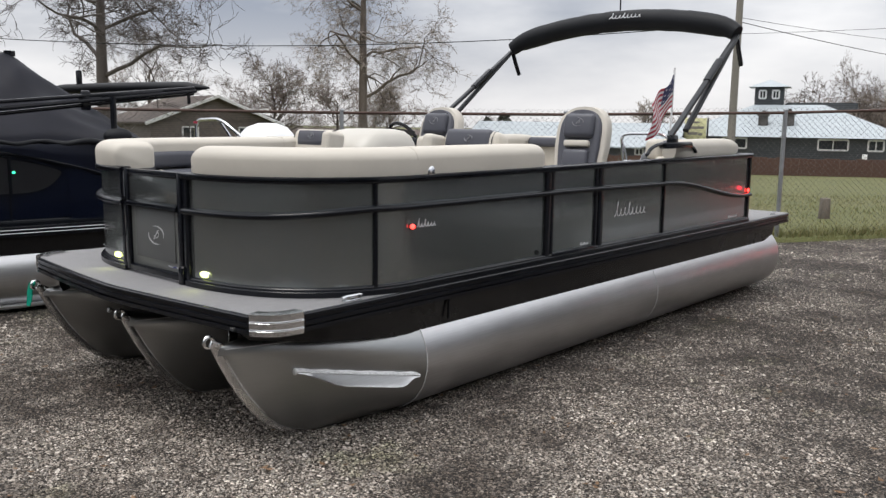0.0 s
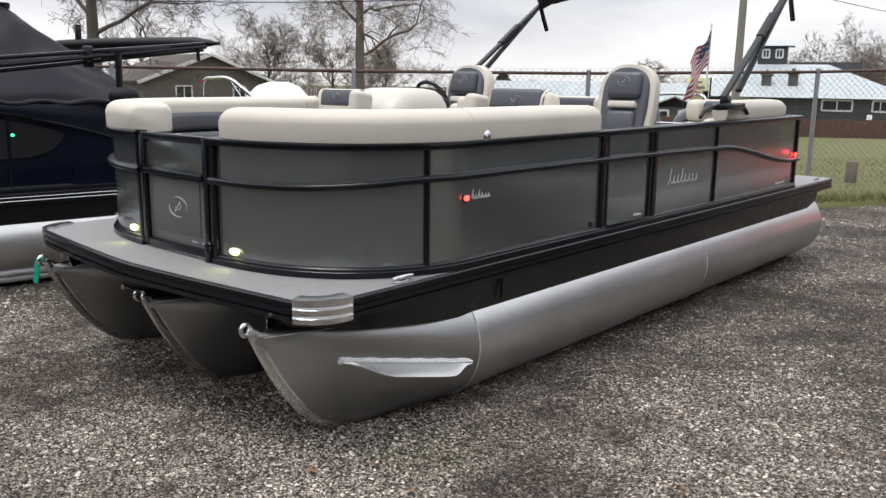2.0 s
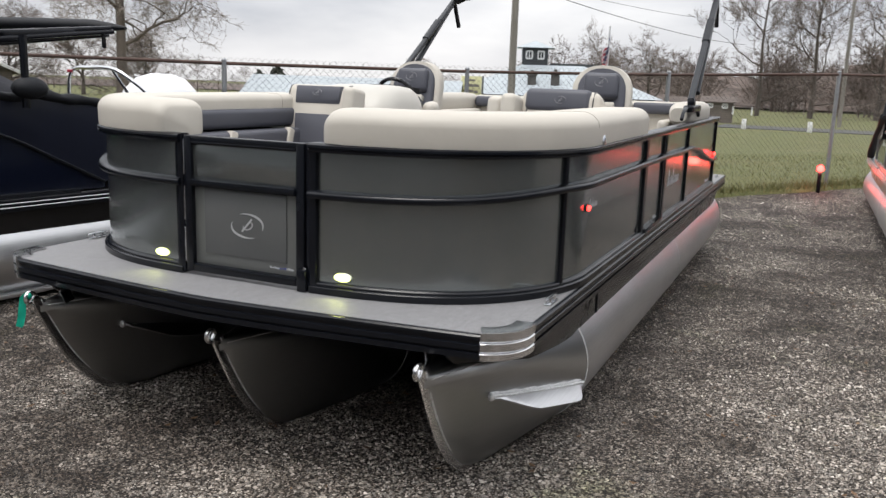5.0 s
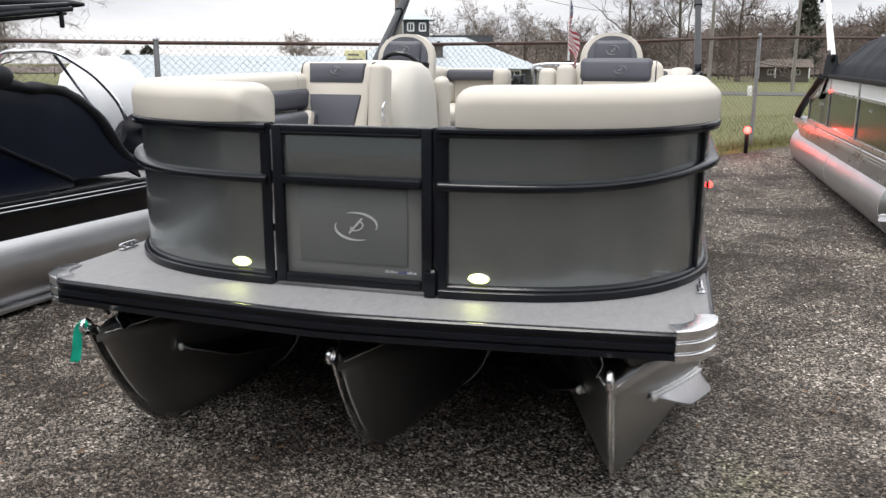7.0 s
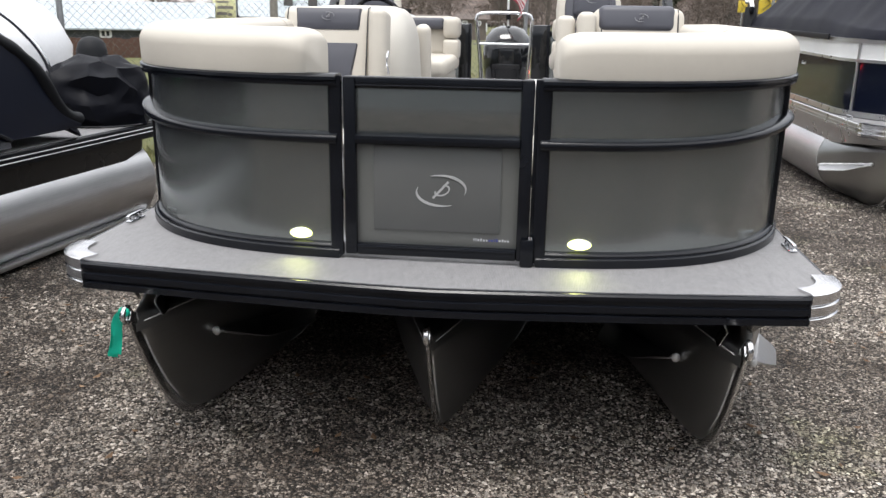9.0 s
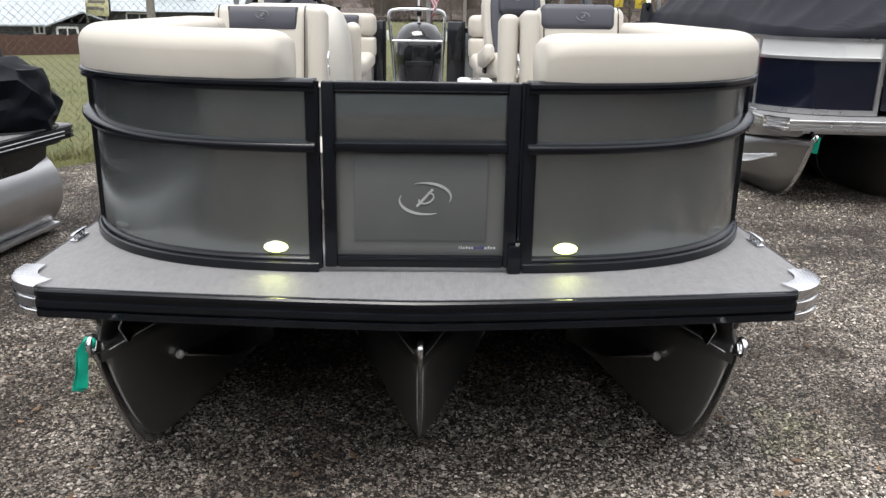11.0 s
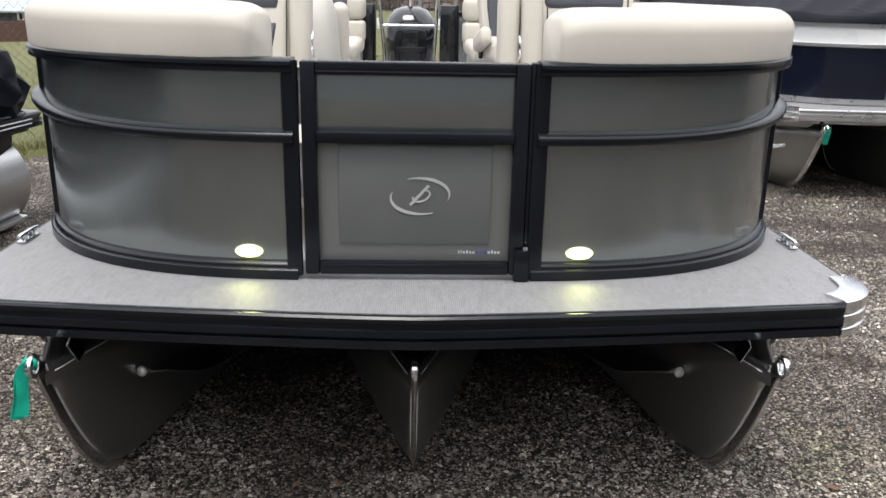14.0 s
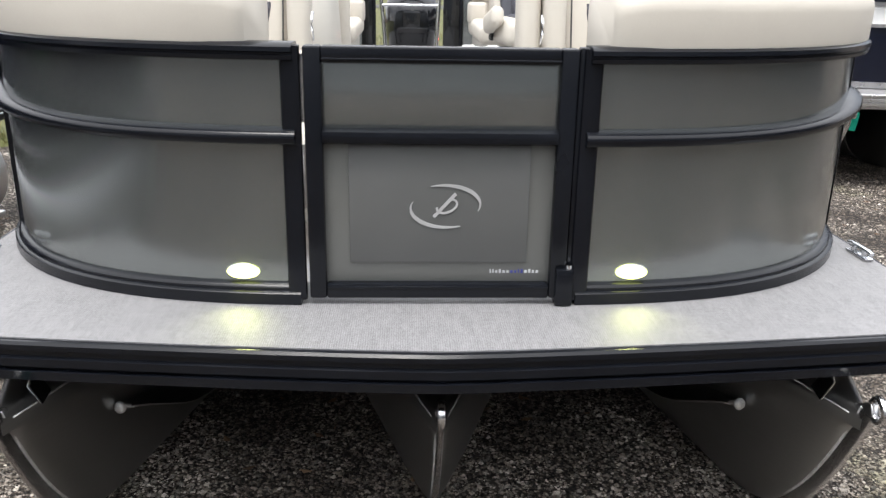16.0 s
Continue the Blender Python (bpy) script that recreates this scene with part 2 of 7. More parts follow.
BLACK_GLOSS = plain("black_gloss", (0.007, 0.008, 0.010), 0.14, 0.0, 0.15, 3.0, 150.0, 0.0, coat=0.4)
UNDERSKIN = plain("black_underskin", (0.0075, 0.0075, 0.0085), 0.25, 0.0, 0.2, 3.0, 120.0, 0.05, spec=0.42)
ALU = brushed("brushed_aluminium", (0.62, 0.62, 0.63), 0.36)
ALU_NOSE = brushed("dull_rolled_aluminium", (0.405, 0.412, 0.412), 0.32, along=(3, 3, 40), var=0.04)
CAST = plain("bright_cast_metal", (0.72, 0.72, 0.73), 0.22, 1.0, 0.08, 20.0, 200.0, 0.05)
STEEL = plain("stainless_steel", (0.7, 0.71, 0.73), 0.12, 1.0, 0.08, 10.0, 150.0)
WELD = plain("weld_bead", (0.72, 0.72, 0.72), 0.5, 0.55, 0.25, 60.0, 300.0, 0.6, 0.002)
DECK = weave_material()
CREAM = plain("cream_vinyl", (0.495, 0.462, 0.408), 0.58, 0.0, 0.07, 3.0, 420.0, 0.2, 0.0008, pucker=8.0)
CREAM_SHELL = plain("cream_moulded_shell", (0.46, 0.44, 0.40), 0.45, 0.0, 0.04, 2.0, 100.0, 0.02)
GREY_VINYL = plain("slate_grey_vinyl", (0.060, 0.062, 0.078), 0.5, 0.0, 0.08, 5.0, 420.0, 0.15, 0.0008)
CREAM_SEAM = plain("cream_stitching", (0.36, 0.325, 0.275), 0.6, 0.0, 0.1)
NYLON = plain("black_nylon", (0.0045, 0.005, 0.008), 0.5, 0.0, 0.25, 4.0, 500.0, 0.2, 0.001, spec=0.10)
DARK_SEAM = plain("dark_piping", (0.02, 0.02, 0.022), 0.5)
CANVAS = plain("black_canvas", (0.008, 0.009, 0.0115), 0.62, 0.0, 0.25, 4.0, 500.0, 0.3, 0.001, spec=0.25)
CANVAS_GREY = plain("grey_black_canvas", (0.0075, 0.008, 0.0135), 0.6, 0.0, 0.3, 2.5, 500.0, 0.3, 0.001, spec=0.12)
BIMINI_FRAME = plain("dark_anodised_frame", (0.03, 0.032, 0.036), 0.35, 0.6, 0.15, 8.0, 200.0)
NAVY = plain("navy_panel", (0.005, 0.0075, 0.019), 0.16, 0.2, 0.12, 1.5, 300.0, 0.0, coat=0.4)
WHITE_PAINT = plain("white_gelcoat", (0.86, 0.86, 0.85), 0.3, 0.0, 0.05, 2.0, 120.0, 0.02)
SILVER_RAIL = plain("silver_anodised_rail", (0.6, 0.6, 0.61), 0.3, 0.9, 0.08, 6.0, 150.0)
SILVER_MARK = plain("silver_badge", (0.55, 0.55, 0.56), 0.35, 0.4, 0.05)
MUTED_MARK = plain("muted_stitched_mark", (0.25, 0.25, 0.27), 0.5, 0.1, 0.05)
PALE_MARK = plain("pale_lettering", (0.52, 0.53, 0.55), 0.5, 0.0, 0.03)
BLUE_MARK = plain("blue_lettering", (0.05, 0.06, 0.25), 0.5, 0.0, 0.03)
LED = glowing("bow_lamp_light", (0.86, 0.95, 0.30), 2.3)
RED_FLARE = glowing("red_flare_light", (1.0, 0.06, 0.05), 4.5)
RED_NAV = glowing("red_nav_light", (1.0, 0.045, 0.035), 3.5)
GREEN_LED = glowing("green_nav_light", (0.05, 1.0, 0.45), 1.2)
TAPE = plain("green_ribbon", (0.0, 0.33, 0.22), 0.45, 0.0, 0.15, 20.0, 200.0)
GALV = plain("galvanised_steel", (0.30, 0.31, 0.32), 0.5, 0.7, 0.2, 12.0, 150.0, 0.1)
RUST_RAIL = plain("rusty_brown_pipe", (0.075, 0.045, 0.035), 0.75, 0.1, 0.45, 6.0, 90.0, 0.3)
WIRE = plain("weathered_wire", (0.10, 0.095, 0.092), 0.6, 0.6, 0.3, 8.0, 60.0)
BARK = plain("grey_brown_bark", (0.085, 0.07, 0.06), 0.9, 0.0, 0.4, 3.0, 30.0, 0.7, 0.03, stretch=(1, 1, 0.3))
BARK_PALE = plain("mottled_pale_bark", (0.125, 0.102, 0.086), 0.9, 0.0, 0.45, 2.0, 18.0, 0.6, 0.03, stretch=(1, 1, 0.4))
DARK_TWIG = plain("dark_twigs", (0.085, 0.072, 0.066), 0.9, 0.0, 0.3, 0.6, 8.0)
PALE_TWIG = plain("pale_twigs", (0.27, 0.23, 0.20), 0.9, 0.0, 0.3, 0.6, 8.0)
TWIG = plain("bare_twigs", (0.175, 0.142, 0.124), 0.9, 0.0, 0.3, 0.6, 8.0)
WOOD_TWIG = plain("far_brush", (0.102, 0.078, 0.067), 0.95, 0.0, 0.75, 0.8, 3.0, stretch=(1, 1, 0.2))
POLE_WOOD = plain("weathered_pole", (0.20, 0.185, 0.165), 0.85, 0.0, 0.25, 3.0, 40.0, 0.4, 0.01, stretch=(1, 1, 0.1))
FENCE_WOOD = plain("red_brown_boards", (0.082, 0.042, 0.029), 0.85, 0.0, 0.35, 0.8, 20.0, 0.3, 0.005)
SIDING = stripes_material("grey_blue_siding", (0.034, 0.038, 0.043), (0.052, 0.057, 0.063), 2.6, "Z")
SIDING_TAUPE = stripes_material("taupe_siding", (0.11, 0.09, 0.077), (0.155, 0.127, 0.11), 2.4, "Z")
SIDING_WHITE = stripes_material("white_siding", (0.5, 0.5, 0.5), (0.68, 0.68, 0.68), 2.4, "Z")
CONCRETE = plain("grey_rendered_wall", (0.22, 0.23, 0.24), 0.8, 0.0, 0.15, 0.6, 30.0, 0.3)
METAL_ROOF = stripes_material("pale_metal_roof", (0.30, 0.335, 0.36), (0.37, 0.41, 0.435), 3.0, "X", 0.45)
CHIMNEY = plain("sooty_masonry", (0.085, 0.08, 0.076), 0.9, 0.0, 0.4, 3.0, 20.0, 0.5, 0.02)
SHINGLE = plain("brown_shingle", (0.10, 0.08, 0.07), 0.9, 0.0, 0.3, 1.0, 12.0, 0.5, 0.02)
TRIM_WHITE = plain("white_trim", (0.7, 0.7, 0.7), 0.5, 0.0, 0.06)
GLASS_DARK = plain("dark_window_glass", (0.03, 0.035, 0.04), 0.06, 0.0, 0.2, 0.5, 3.0)
CONIFER = island("dark_conifer_leaf", [(0.0, (0.02, 0.024, 0.016)), (1.0, (0.055, 0.06, 0.04))], 0.9)
ASPHALT = plain("asphalt_road", (0.055, 0.055, 0.057), 0.85, 0.0, 0.2, 1.0, 30.0, 0.2)
SIGN_PALE = plain("pale_yellow_sign_face", (0.62, 0.60, 0.34), 0.5, 0.0, 0.15, 3.0, 20.0)
SIGN_YELLOW = plain("yellow_sign_face", (0.62, 0.45, 0.03), 0.5, 0.0, 0.08)
SIGN_BLACK = plain("black_sign_mark", (0.015, 0.015, 0.015), 0.5)
WHITE_WRAP = plain("white_shrink_wrap", (0.74, 0.75, 0.77), 0.4, 0.0, 0.05, 2.0, 40.0, 0.15, 0.01)
FLAG_RED = plain("flag_red_cloth", (0.36, 0.025, 0.05), 0.8, 0.0, 0.12, 20.0, 400.0, 0.2)
FLAG_WHITE = plain("flag_white_cloth", (0.62, 0.60, 0.60), 0.8, 0.0, 0.06, 20.0, 400.0, 0.2)
FLAG_BLUE = plain("flag_blue_cloth", (0.02, 0.025, 0.09), 0.8, 0.0, 0.12, 20.0, 400.0, 0.2)
STUMP = plain("weathered_stump_wood", (0.14, 0.12, 0.10), 0.9, 0.0, 0.35, 10.0, 60.0, 0.6, 0.01, stretch=(1, 1, 0.2))
TINT = plain("smoked_acrylic", (0.02, 0.02, 0.022), 0.1, 0.0, 0.1)
NAVY_CLOTH = plain("navy_canvas", (0.0045, 0.0065, 0.016), 0.42, 0.0, 0.3, 3.0, 400.0, 0.2, 0.001, spec=0.3)

DRY_LEAF = island("dry_leaf", [(0.0, (0.05, 0.028, 0.015)), (0.6, (0.15, 0.085, 0.045)), (1.0, (0.26, 0.17, 0.10))], 0.85)


# ---- building tools ----
Z = Vector((0, 0, 1))


def part(name, bm, material, parent, label="", smooth=40):
    """One mesh object under a thing or under a part."""
    me = bpy.data.meshes.new(name)
    bmesh.ops.recalc_face_normals(bm, faces=bm.faces)
    for f in bm.faces:
        f.smooth = smooth > 0
    bm.to_mesh(me)
    bm.free()
    if smooth:
        me.set_sharp_from_angle(angle=radians(smooth))
    me.materials.append(material)
    ob = new(name, me)
    ob.parent = parent
    if label:
        tagged(ob, label)
    return ob


def thing(name, label, category, m=None, group="", kind=""):
    """An empty at the base of a thing, which carries its parts."""
    ob = new(name)
    ob.empty_display_size = 0.2
    if m is not None:
        ob.matrix_basis = m
    return tagged(ob, label, category, group, kind)


def structure(name, bm, material, label="", smooth=40):
    return tagged(part(name, bm, material, None, label, smooth), kind="structure")


def box(c, s, bevel=0.0, seg=2, rot=None, bm=None):
    """A box of size s about c, with rounded edges."""
    b2 = bmesh.new()
    bmesh.ops.create_cube(b2, size=1.0)
    bmesh.ops.scale(b2, vec=s, verts=b2.verts)
    if bevel:
        bmesh.ops.bevel(b2, geom=b2.edges[:] , offset=min(bevel, min(s) * 0.49), segments=seg, affect="EDGES", profile=0.5)
    m = Matrix.Translation(c)
    if rot:
        m = pose(*c, *rot)
    bmesh.ops.transform(b2, matrix=m, verts=b2.verts)
    return b2 if bm is None else merged(bm, b2)


def merged(bm, other):
    me = bpy.data.meshes.new("tmp")
    other.to_mesh(me)
    other.free()
    bm.from_mesh(me)
    bpy.data.meshes.remove(me)
    return bm


def sweep(path, prof, up=Z, scales=None, closed=False, caps=True, bm=None):
    """Carries a closed profile of (side, up) points along a path. side points to the right of travel."""
    bm = bm or bmesh.new()
    pts = [Vector(p) for p in path]
    n = len(pts)
    rings = []
    for i, p in enumerate(pts):
        if closed:
            t = pts[(i + 1) % n] - pts[i - 1]
        else:
            t = pts[min(i + 1, n - 1)] - pts[max(i - 1, 0)]
        t.normalize()
        side = t.cross(up)
        side = side.normalized() if side.length > 1e-5 else Vector((1, 0, 0))
        u2 = side.cross(t)
        k = scales[i] if scales else 1.0
        pr = prof(i) if callable(prof) else prof
        rings.append([bm.verts.new(p + side * (a * k) + u2 * (b * k)) for a, b in pr])
    m = len(rings[0])
    for i in range(n if closed else n - 1):
        r0, r1 = rings[i], rings[(i + 1) % n]
        for j in range(m):
            bm.faces.new((r0[j], r0[(j + 1) % m], r1[(j + 1) % m], r1[j]))
    if caps and not closed:
        bm.faces.new(rings[0])
        bm.faces.new(rings[-1][::-1])
    return bm


def circle(r, n=10, rb=None):
    rb = r if rb is None else rb
    return [(r * math.cos(2 * math.pi * i / n), rb * math.sin(2 * math.pi * i / n)) for i in range(n)]


def rounded(w, h, r, cx=0.0, cy=0.0, k=4):
    """A rounded rectangle as profile points."""
    out = []
    for qx, qy, a0 in ((1, 1, 0), (-1, 1, 90), (-1, -1, 180), (1, -1, 270)):
        for i in range(k + 1):
            a = radians(a0 + 90 * i / k)
            out.append((cx + qx * (w / 2 - r) + r * math.cos(a), cy + qy * (h / 2 - r) + r * math.sin(a)))
    return out


def rod(path, r, n=8, up=Z, bm=None):
    return sweep(path, circle(r, n), up, bm=bm)


def loft(rings, caps=True, bm=None):
    bm = bm or bmesh.new()
    vs = [[bm.verts.new(p) for p in r] for r in rings]
    m = len(vs[0])
    for a, b in zip(vs, vs[1:]):
        for j in range(m):
            bm.faces.new((a[j], a[(j + 1) % m], b[(j + 1) % m], b[j]))
    if caps:
        bm.faces.new(vs[0])
        bm.faces.new(vs[-1][::-1])
    return bm


def slab(outline, z0, z1, bm=None):
    """A flat plate from a plan outline."""
    return loft([[(x, y, z0) for x, y in outline], [(x, y, z1) for x, y in outline]], bm=bm)


def ring(c, r, t, axis="X", n=20, m=8, bm=None):
    """A torus about c."""
    bm = bm or bmesh.new()
    vs = []
    for i in range(n):
        a = 2 * math.pi * i / n
        row = []
        for j in range(m):
            b = 2 * math.pi * j / m
            p = Vector(((r + t * math.cos(b)) * math.cos(a), (r + t * math.cos(b)) * math.sin(a), t * math.sin(b)))
            if axis == "X":
                p = Vector((p.z, p.x, p.y))
            elif axis == "Y":
                p = Vector((p.x, p.z, p.y))
            row.append(bm.verts.new(p + Vector(c)))
        vs.append(row)
    for i in range(n):
        for j in range(m):
            bm.faces.new((vs[i][j], vs[(i + 1) % n][j], vs[(i + 1) % n][(j + 1) % m], vs[i][(j + 1) % m]))
    return bm


def dome(c, rx, ry, rz, n=16, m=8, bm=None, full=True):
    """An ellipsoid."""
    b2 = bmesh.new()
    bmesh.ops.create_uvsphere(b2, u_segments=n, v_segments=m, radius=1.0)
    bmesh.ops.transform(b2, matrix=Matrix.Translation(c) @ Matrix.Diagonal((rx, ry, rz, 1)), verts=b2.verts)
    return b2 if bm is None else merged(bm, b2)


def cyl(c, r, h, axis="Z", n=20, r2=None, bevel=0.0, bm=None):
    b2 = bmesh.new()
    bmesh.ops.create_cone(b2, cap_ends=True, segments=n, radius1=r, radius2=r if r2 is None else r2, depth=h)
    if bevel:
        es = [e for e in b2.edges if len(e.link_faces) == 2 and abs(e.verts[0].co.z - e.verts[1].co.z) < 1e-6]
        bmesh.ops.bevel(b2, geom=es, offset=bevel, segments=2, affect="EDGES", profile=0.5)
    turn = {"Z": (0, 0, 0), "X": (0, 90, 0), "Y": (90, 0, 0)}[axis]
    bmesh.ops.transform(b2, matrix=pose(*c, *turn), verts=b2.verts)
    return b2 if bm is None else merged(bm, b2)


def smoothstep(a, b, x):
    q = max(0.0, min(1.0, (x - a) / (b - a)))
    return q * q * (3 - 2 * q)


def lerp(a, b, q):
    return a + (b - a) * q


def curve3(points, n=8):
    """A smooth line through the points."""
    p = [Vector(q) for q in points]
    p = [p[0] * 2 - p[1], *p, p[-1] * 2 - p[-2]]
    out = []
    for i in range(1, len(p) - 2):
        for k in range(n):
            t = k / n
            a, b, c, d = p[i - 1], p[i], p[i + 1], p[i + 2]
            out.append(0.5 * (2 * b + (c - a) * t + (2 * a - 5 * b + 4 * c - d) * t * t + (3 * b - a - 3 * c + d) * t ** 3))
    out.append(p[-2])
    return out


def ground_z(x, y):
    """The yard rises a little towards the far boundary."""
    q = max(0.0, min(y, 14.5) - 7.5)
    return 0.0055 * q * q


# ---- pontoon boats: local u across, v from bow to stern ----
TUBE_R, TUBE_Z = 0.3175, 0.303
DECK_Z = 0.727
HALF = 1.25
FRONT = 0.318
BEND = 0.77
BOW_P, BOW_Q = 3.6, 1.8


def fence_line(side, v_end, inset=0.0, u_from=0.0, n=60):
    """The plan of the fencing from the bow's middle round to one side."""
    raw = []
    for i in range(n + 1):
        a = radians(90 * i / n)
        raw.append((HALF * math.sin(a) ** (2 / BOW_P), FRONT + BEND * (1 - max(0.0, math.cos(a)) ** (2 / BOW_Q))))
    k = max(2, int((v_end - raw[-1][1]) / 0.25))
    v1 = raw[-1][1]
    raw += [(HALF, lerp(v1, v_end, (i + 1) / k)) for i in range(k)]
    out = []
    for i, (u, v) in enumerate(raw):
        a, b = raw[max(0, i - 1)], raw[min(len(raw) - 1, i + 1)]
        tu, tv = b[0] - a[0], b[1] - a[1]
        d = math.hypot(tu, tv)
        out.append((u - tv / d * inset, v + tu / d * inset))
    out = [p for p in out if p[0] >= u_from]
    return [Vector((side * u, v, 0)) for u, v in out]


def stretch_of(line, s0, s1, step=0.03):
    """The part of a line between two lengths along it."""
    acc = [0.0]
    for a, b in zip(line, line[1:]):
        acc.append(acc[-1] + (b - a).length)
    s1 = min(s1, acc[-1])
    n = max(1, round((s1 - s0) / step))
    out = []
    for i in range(n + 1):
        s = lerp(s0, s1, i / n)
        j = max(k for k in range(len(acc)) if acc[k] <= s + 1e-9)
        j = min(j, len(line) - 2)
        q = (s - acc[j]) / max(1e-9, acc[j + 1] - acc[j])
        out.append(line[j].lerp(line[j + 1], q))
    return out


def where(line, test):
    """The length along a line at which a test first holds."""
    s = 0.0
    for a, b in zip(line, line[1:]):
        for k in range(20):
            if test(a.lerp(b, k / 20)):
                return s + (b - a).length * k / 20
        s += (b - a).length
    return s


def plan_half(v):
    """Half the width of the fencing's plan at v."""
    w = max(0.0, min(1.0, (v - FRONT) / BEND))
    return HALF * (1 - (1 - w) ** BOW_Q) ** (1 / BOW_P)


def top_z(v):
    return 1.336 + 0.0046 * (v - FRONT)


def mid_z(v):
    return 1.131 + 0.042 * smoothstep(0.3, 0.9, v) - 0.012 * smoothstep(2.5, 4.0, v) - 0.182 * smoothstep(3.95, 5.55, v)


def upright(name, p, out, w, d, z0, z1, mat, parent):
    """A post of width w that stands on the fencing line, proud by d."""
    side = Vector((-out.y, out.x, 0))
    b = bmesh.new()
    prof = rounded(w, d, min(w, d) * 0.25, k=2)
    rings = []
    for z in (z0, z1):
        rings.append([p + side * a + out * (c + 0.006) + Z * z for a, c in prof])
    return part(name, loft(rings, bm=b), mat, parent)


def eye_plate(u, parent):
    """A rounded tab with a hole, welded to the tip of the keel."""
    b = ring((u, 0.028, 0.585), 0.0245, 0.0095, "X", 24, 8)
    box((u, 0.070, 0.560), (0.020, 0.075, 0.040), 0.006, rot=(-28, 0, 0), bm=b)
    return part("mooring_eye", b, CAST, parent, "bright metal mooring eye")


def nose_keel(v):
    q = max(0.0, min(1.0, (v - 0.035) / 0.62))
    return 0.565 * (1 - q) ** 2.4 - 0.013


WELD_V = 1.19


def nose_point(u, s, a):
    """A point of the nose's skin: s from the tip to the weld, a round the section from the outer side upwards.
    The section is a sharp V with high shoulders at the tip and grows into the round tube."""
    v = 0.07 + (WELD_V - 0.07) * s
    w = 0.008 + (TUBE_R - 0.008) * (0.62 * s + 0.38 * (1 - (1 - s) ** 2.2))
    zb, zt = nose_keel(v - 0.034) + 0.012 * (1 - smoothstep(0.5, 0.75, v)), lerp(0.556, TUBE_Z + TUBE_R, s)
    if v > 0.72:
        zb = TUBE_Z - TUBE_R + 0.0015
    zs = lerp(zt - 0.045, TUBE_Z, s ** 1.3)
    x, y = math.cos(a), math.sin(a)
    if y < 0:
        vee = (1 + y) ** 0.85 * math.copysign(1, x)
        x = lerp(vee, x, smoothstep(0.0, 0.9, s))
        return Vector((u + w * x, v, zs + (zs - zb) * y))
    return Vector((u + w * math.copysign(abs(x) ** lerp(0.45, 1.0, s), x), v, zs + (zt - zs) * y))


def spray_fin(u, sg, tube):
    """A welded fin: a straight rib along the nose, a leaf that hangs off it, and a lumpy weld along the top. Inner fins
    are toned darker.
    """
    rows, rib, bead = [], [], []
    for q in np.linspace(0, 1, 18):
        v = lerp(0.43, 1.13, q)
        s = (v - 0.07) / (WELD_V - 0.07)
        z = lerp(0.380, 0.245, q)
        skin = min((nose_point(0.0, s, a) for a in np.linspace(-1.4, 0.3, 60)), key=lambda p: abs(p.z - z)).x
        leaf = smoothstep(0.02, 0.30, q) * (1 - smoothstep(0.72, 1.0, q))
        reach = 0.022 + 0.075 * leaf
        drop = 0.006 + 0.045 * leaf
        b = u + sg * skin
        rows.append([(b - sg * 0.02, v, z + 0.006), (b + sg * 0.020, v, z + 0.002), (b + sg * reach, v, z - drop), (b + sg * (reach - 0.006), v, z - drop - 0.006), (b + sg * 0.012, v, z - drop * 0.55 - 0.008), (b - sg * 0.02, v, z - drop * 0.4 - 0.008)])
        rib.append((b + sg * 0.018, v, z + 0.003))
        bead.append((b + sg * 0.004, v, z + 0.010))
    # inner fins get the duller nose metal, putting their shade into the colour
    fin = part("spray_fin", loft(rows), ALU if sg * u > 0 else ALU_NOSE, tube, "welded spray fin, bright outside and toned down for shade inside")
    if sg * u < 0:
        short = [Vector(p) - Z * (0.012 * i) for i, p in enumerate(rib[:5])]
        part("fin_rib", sweep(short, circle(0.006, 8), scales=[1.2, 1.0, 0.8, 0.6, 0.3]), WELD, fin, "short bright weld")
    else:
        part("fin_rib", rod(rib, 0.007, 8), WELD, fin, "bright ridge along the fin")
        part("weld_bead", sweep(bead, circle(0.0075, 6), scales=[1 + 0.5 * math.sin(i * 2.1) for i in range(len(bead))]), WELD, fin, "lumpy bright weld")
    tip = Vector(rows[0][1])
    part("weld_blob", dome(tip + Vector((-sg * 0.004, -0.004, 0.0)), 0.016, 0.012, 0.018, 10, 6), WELD, fin)


